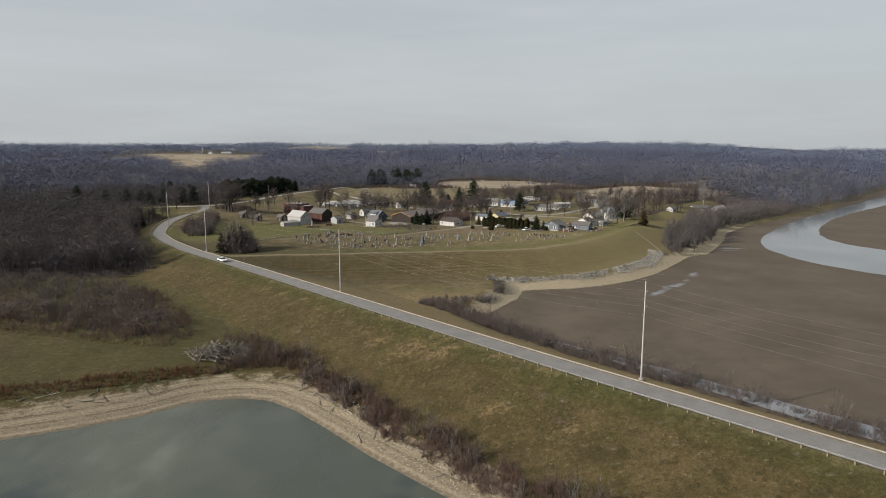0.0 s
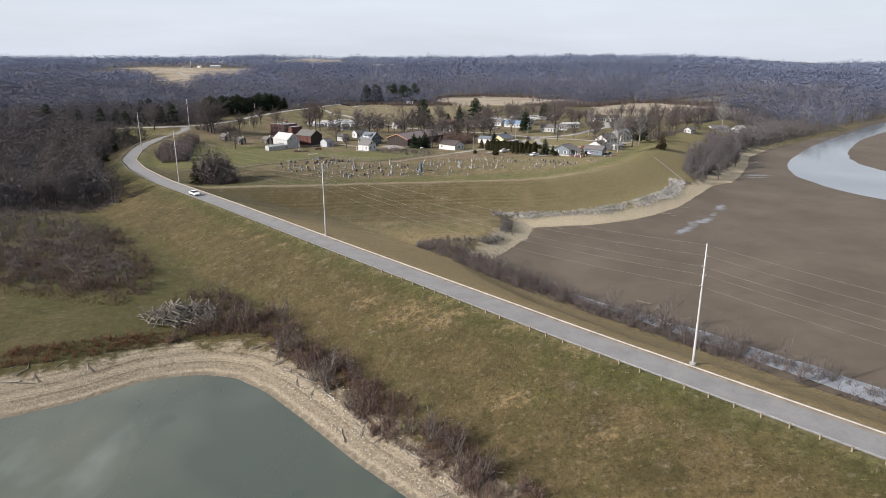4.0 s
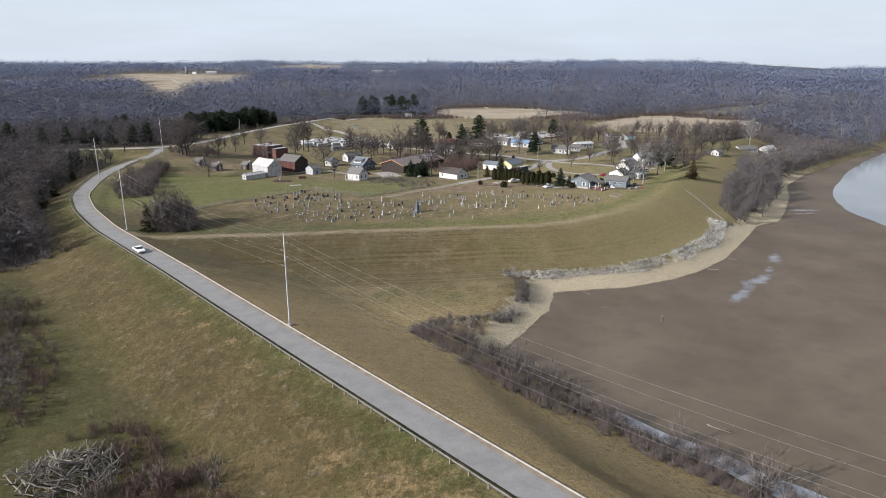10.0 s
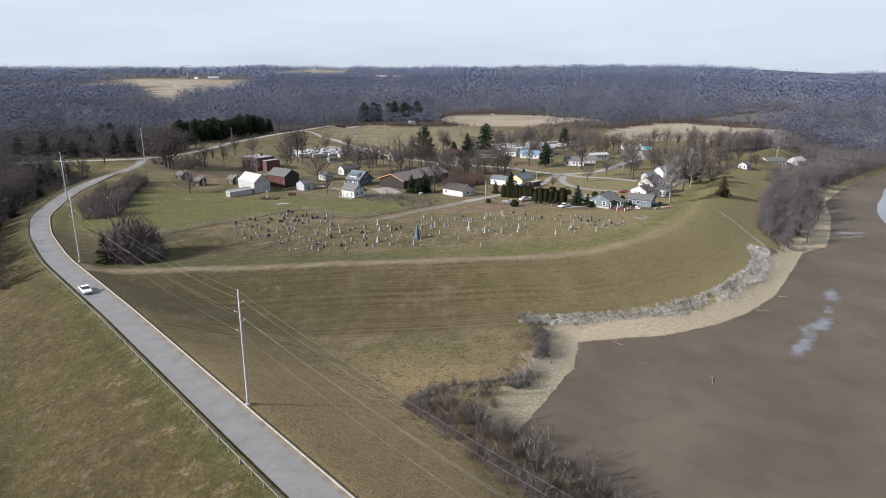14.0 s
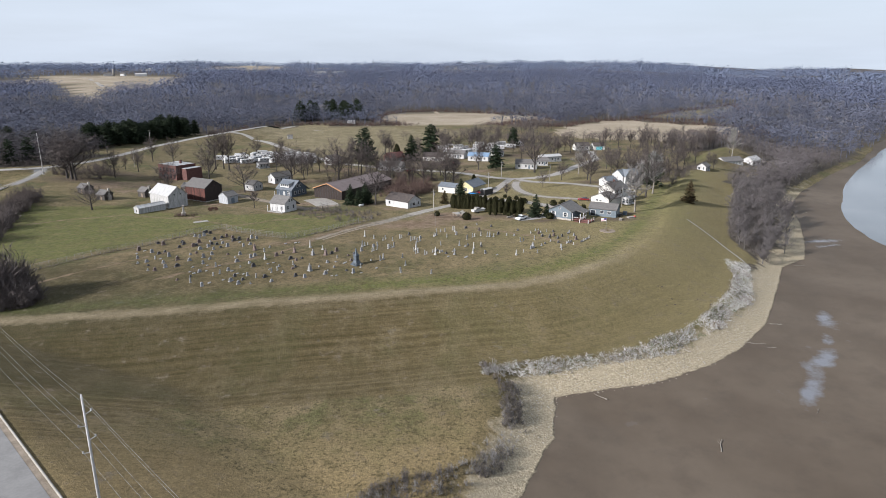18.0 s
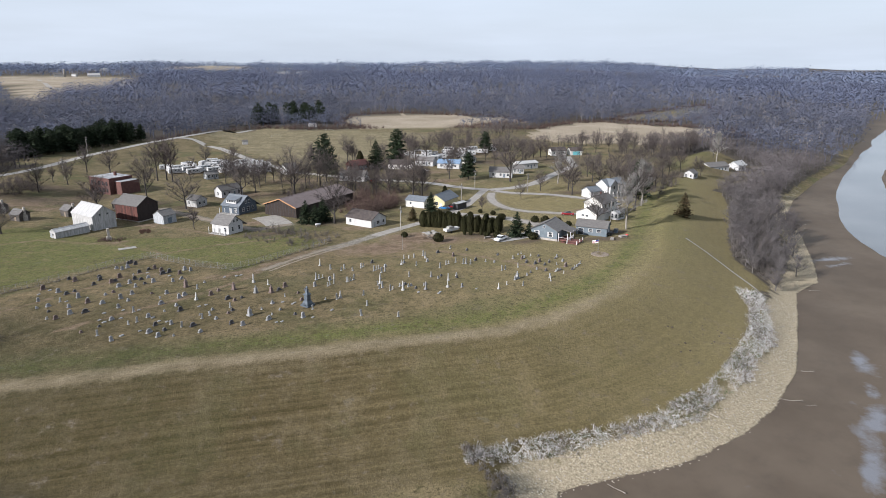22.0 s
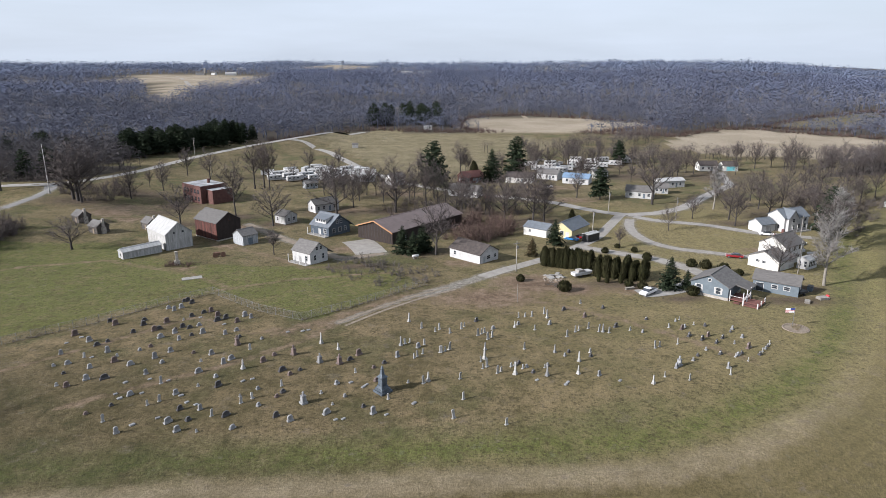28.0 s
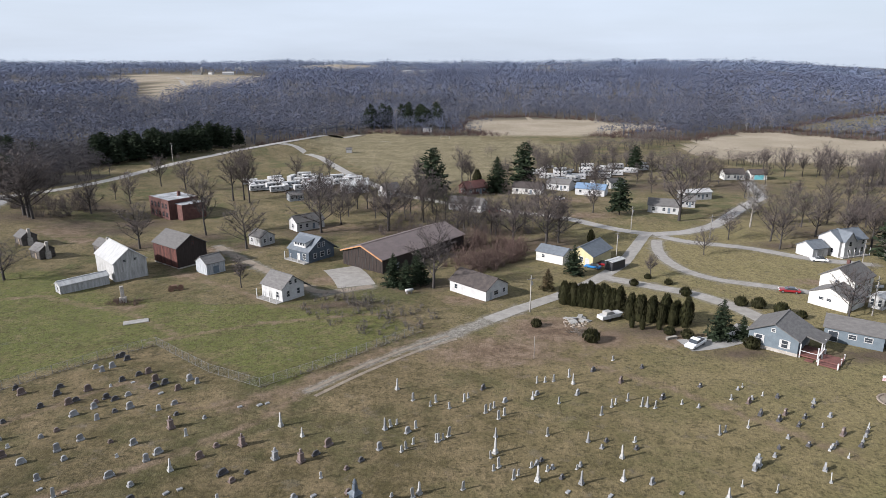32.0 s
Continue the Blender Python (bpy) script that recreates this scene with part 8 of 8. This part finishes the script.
pile = thing("brush_pile", -56.5, -59.5, 15, "large heap of bleached dead branches and roots", "brush pile")
DEAD = []
for k in range(4):
    me = LOGS[k].copy()
    me.materials.clear()
    me.materials.append(M["dead_branch"])
    DEAD.append(me)
for k in range(210):
    a, rr = rg.uniform(0, 6.28), 7.4 * math.sqrt(rg.random())
    s = rg.uniform(0.35, 0.95)
    share("branch", (LOGS if k % 3 == 0 else DEAD)[k % 4], pile, pose(rr * math.cos(a), rr * 0.8 * math.sin(a), 0.2 + rg.uniform(0, 1) * (3.8 - rr * 0.42), rg.uniform(-40, 40), rg.uniform(-50, 50), rg.uniform(0, 360)) @ Matrix.Scale(s, 4))
thicket("pile_brush", [(-64, -49), (-57, -46), (-48, -48), (-43, -55), (-45, -62), (-50, -57), (-58, -51)], 1.8, 2.2, 4.0, M["twig_red"], "leafless brush growing round the branch heap", 43, 0.9)
thicket("pile_weeds", [(-65, -64), (-58, -67), (-48, -64), (-47, -55), (-56, -51), (-65, -56)], 1.6, 0.4, 1.0, M["twig"], "dark dead weeds through the branch heap", 45, 0.4)
rocks = bmesh.new()
bmesh.ops.create_icosphere(rocks, subdivisions=1, radius=0.5)
for v_ in rocks.verts:
    v_.co *= rg.uniform(0.75, 1.15)
rv = np.array([tuple(v_.co) for v_ in rocks.verts], np.float32)
rf = np.array([[q.index for q in f_.verts] for f_ in rocks.faces], np.int32)
rocks.free()


def stones_strewn(name, poly, pitch, lo, hi, mat, label, seed, dense=0.8):
    xs, ys = [p_[0] for p_ in poly], [p_[1] for p_ in poly]
    x, y, rs = spread(min(xs), max(xs), min(ys), max(ys), pitch, seed)
    keep = poly_mask(poly, x, y) & (rs.rand(len(x)) < dense)
    x, y = x[keep], y[keep]
    h = rs.uniform(lo, hi, len(x))
    return strew(name, [(rv, rf, 0)], np.column_stack([x, y, land(x, y)[0], h, h * 1.3, rs.uniform(0, 6.28, len(x))]), [mat, mat], label, "rocks")


stones_strewn("riprap", weeds, 1.3, 0.2, 0.5, M["lime_rock"], "pale limestone rocks along the levee toe", 51, 0.6)
stones_strewn("shore_stones", [(36, 16), (41, 30), (54, 32), (66, 34), (82, 41), (96, 51), (110, 65), (124, 84), (136, 98), (130, 100), (118, 88), (104, 70), (90, 58), (72, 46), (56, 41), (40, 38), (31, 38), (28, 24), (22, 8)], 0.9, 0.12, 0.34, M["lime_rock"], "small pale shore stones", 52, 0.6)
stones_strewn("pond_stones", [(-32, -86), (-23, -96), (-13, -108), (-5, -117), (10, -134), (18, -140), (8, -126), (-4, -108), (-16, -92), (-28, -78)], 0.8, 0.12, 0.36, M["lime_rock"], "tumbled pale stones on the pond beach", 53, 0.85)
stones_strewn("rubble", [(36.5, 160), (39.5, 164), (43.5, 161.5), (41.5, 158), (38, 157.5)], 0.75, 0.3, 0.8, M["soil_rock"], "heap of broken concrete rubble beside the hedge", 54, 0.9)

slabs = thing("slab_heap", 41.2, 162.6, 20, "stack of broken pale concrete slabs on bare soil", "slab heap")
for k in range(9):
    part("slab", boxed(-rg.uniform(0.6, 1.2), rg.uniform(0.6, 1.2), -rg.uniform(0.4, 0.8), rg.uniform(0.4, 0.8), 0, 0.16, bevel=0.03), M["concrete"], slabs).matrix_basis = pose(rg.uniform(-3, 2.2), rg.uniform(-2.2, 1.4), 0.05 + rg.uniform(0, 0.4), rg.uniform(-14, 14), rg.uniform(-14, 14), rg.uniform(0, 180))
heap = thing("root_heap", 39.6, 154.2, 0, "low heap of brown roots and cut branches", "root heap")
for k in range(34):
    a, rr = rg.uniform(0, 6.28), 2.4 * math.sqrt(rg.random())
    share("branch", DEAD[k % 4], heap, pose(rr * math.cos(a), rr * 0.8 * math.sin(a), 0.15 + rg.uniform(0, 0.9) * (1 - rr / 3.5), rg.uniform(-30, 30), rg.uniform(-25, 25), rg.uniform(0, 360)) @ Matrix.Scale(rg.uniform(0.18, 0.36), 4))
well = thing("old_chimney", -67.5, 174, 20, "free-standing old stone chimney in red weeds", "chimney")
part("hearth", boxed(-0.8, 0.8, -0.5, 0.5, -0.4, 1.4, bevel=0.08), M["stone_base"], well)
part("stack", boxed(-0.4, 0.4, -0.35, 0.35, 1.4, 4.2, bevel=0.06), M["stone_base"], well)
thicket("chimney_weeds", [(-72, 172), (-63, 171), (-62, 174), (-70, 176)], 0.8, 0.6, 1.2, M["twig_red"], "red-brown dead weeds round the old chimney", 44)
slab = thing("concrete_slab", -58.1, 160.5, 25, "cracked concrete slab lying in the grass", "slab")
part("slab", boxed(-2.6, 2.6, -1.1, 1.1, -0.2, 0.18, bevel=0.04), M["concrete"], slab)
mach = thing("old_machine", -58.3, 183, 20, "rusted old farm implement with iron wheels", "farm implement")
part("frame", boxed(-1.6, 1.6, -0.5, 0.5, 0.5, 0.75), M["rust"], mach)
part("hopper", boxed(-1.0, 0.4, -0.5, 0.5, 0.75, 1.5, bevel=0.1), M["rust"], mach)
for u, s_ in ((-1.1, -0.8), (-1.1, 0.8), (1.2, -0.6), (1.2, 0.6)):
    w_ = part("wheel", lathe([(0.62, -0.06), (0.7, -0.06), (0.7, 0.06), (0.62, 0.06)], 14), M["rust"], mach)
    w_.matrix_basis = pose(u, s_, 0.6, 90, 0, 0)
bm = bmesh.new()
rod(bm, (1.5, 0, 0.7), (2.2, 0.2, 2.0), 0.06)
part("lever", bm, M["rust"], mach)
tank = thing("gas_tank", 2.0, 180.5, 30, "white propane tank on short legs", "gas tank")
tb = lathe([(0.1, -1.2), (0.42, -0.95), (0.42, 0.95), (0.1, 1.2)], 12)
part("tank", tb, M["white_paint"], tank, smooth=True).matrix_basis = pose(0, 0, 0.85, 0, 90, 0)
for u in (-0.6, 0.6):
    part("leg", boxed(u - 0.08, u + 0.08, -0.25, 0.25, -0.1, 0.55), M["concrete"], tank)
tank2 = copy_thing(tank, pose(122.5, 183.5, ground_z(122.5, 183.5), 0, 0, 10))
for x, y, a, wd, ln, mat, label in ((104, 144, 10, 1.8, 2.4, "grey_wood", "stack of weathered boards behind the grey wing"), (99, 141.5, 60, 1.2, 1.8, "grey_wood", "stack of weathered boards behind the grey wing"), (58.5, 151.4, 20, 0.7, 2.4, "bleached", "stack of pale timber in front of the hedge")):
    stack = thing("board_stack", x, y, a, label, "board stack", "stacks of boards")
    for k in range(5):
        part("board", boxed(-ln / 2 + 0.1 * (k % 2), ln / 2 + 0.12 * (k % 3), -wd / 2 + 0.07 * (k % 2), wd / 2 - 0.06 * (k % 3), 0.02 + k * 0.12, 0.10 + k * 0.12), M[mat], stack)
cart = thing("utility_trailer", 100.5, 147.2, 20, "small dark utility trailer beside the grey wing", "trailer")
part("box", boxed(-1.3, 1.3, -0.8, 0.8, 0.55, 1.15, bevel=0.04), M["black"], cart)
part("tongue", boxed(1.3, 2.4, -0.06, 0.06, 0.5, 0.6), M["steel"], cart)
for s_ in (-1, 1):
    share("wheel", WHEEL, cart, pose(-0.1, s_ * 0.92, 0.34, 90, 0, 0))
bin_ = thing("storage_bin", 104.5, 150.5, 50, "grey storage bin behind the grey wing", "bin")
part("body", boxed(-0.9, 0.9, -0.6, 0.6, 0, 1.2, bevel=0.06), M["slate_siding"], bin_)
part("lid", boxed(-0.95, 0.95, -0.65, 0.65, 1.2, 1.3, bevel=0.03), M["black"], bin_)
heap2 = thing("covered_heap", 106.5, 146, 0, "red cloth thrown over a low heap", "heap")
part("cover", lathe([(0.5, 0), (0.45, 0.2), (0.25, 0.36), (0.1, 0.4)], 9), M["red_cloth"], heap2)
for x, y, a in ((118.5, 186, 30), (121.5, 188.5, 80)):
    copy_thing(bt, pose(x, y, ground_z(x, y), 0, 0, a))
tarp = thing("pool", 74.6, 148.3, 30, "blue tarpaulin over a garden heap", "tarpaulin")
part("cover", lathe([(1.6, 0), (1.5, 0.5), (0.9, 0.9), (0.2, 1.0)], 10), M["blue_tarp"], tarp)


stones_strewn("mole_hills", [(79, 72), (84, 79), (97, 80), (105, 77), (99, 70), (90, 62), (81, 62)], 2.1, 0.25, 0.55, M["mole_soil"], "small dark mole hills on the levee slope", 56, 0.45)


# ---- beyond the village ----
def goal(x, y, rz):
    ob = thing("goal_frame", x, y, rz, "white tubular goal frame on the playing field", "goal frame", "goals on the playing field")
    for u in (-3.6, 3.6):
        part("post", lathe([(0.05, -0.2), (0.05, 2.4)], 6), M["white_paint"], ob).matrix_basis = Matrix.Translation((u, 0, 0))
    part("crossbar", boxed(-3.65, 3.65, -0.05, 0.05, 2.36, 2.46), M["white_paint"], ob)


goal(-33, 494, 10)
goal(10, 532, 10)
building("shed", -5, 582, 10, 7, 4, 2.4, 0.9, "white_paint", "roof_white", "small white shelter beside the playing field", "shed", 0.2)
building("shed", -53, 453, 10, 4, 3, 2.2, 0.8, "old_white", "roof_grey", "little pale shed by the field road", "shed", 0.2)


def tower(x, y, h):
    ob = thing("transmission_tower", x, y, 25, "distant grey steel lattice transmission tower", "transmission tower", "towers on the hills")
    for sx in (-1, 1):
        for sy in (-1, 1):
            bm = bmesh.new()
            rod(bm, (sx * 3.2, sy * 3.2, -1), (sx * 0.5, sy * 0.5, h), 0.22, 0.14, 4)
            part("leg", bm, M["steel"], ob)
    for k in range(5):
        z = h * (0.12 + 0.17 * k)
        w_ = 3.2 - 2.7 * z / h
        part("brace", boxed(-w_, w_, -w_, w_, z - 0.1, z + 0.1), M["steel"], ob)
    for z in (0.72, 0.85, 0.97):
        part("arm", boxed(-5, 5, -0.3, 0.3, h * z - 0.2, h * z + 0.2), M["steel"], ob)


for q in ((-420, 1500, 40), (-260, 1750, 42), (-120, 2050, 45), (60, 2200, 45)):
    tower(*q)
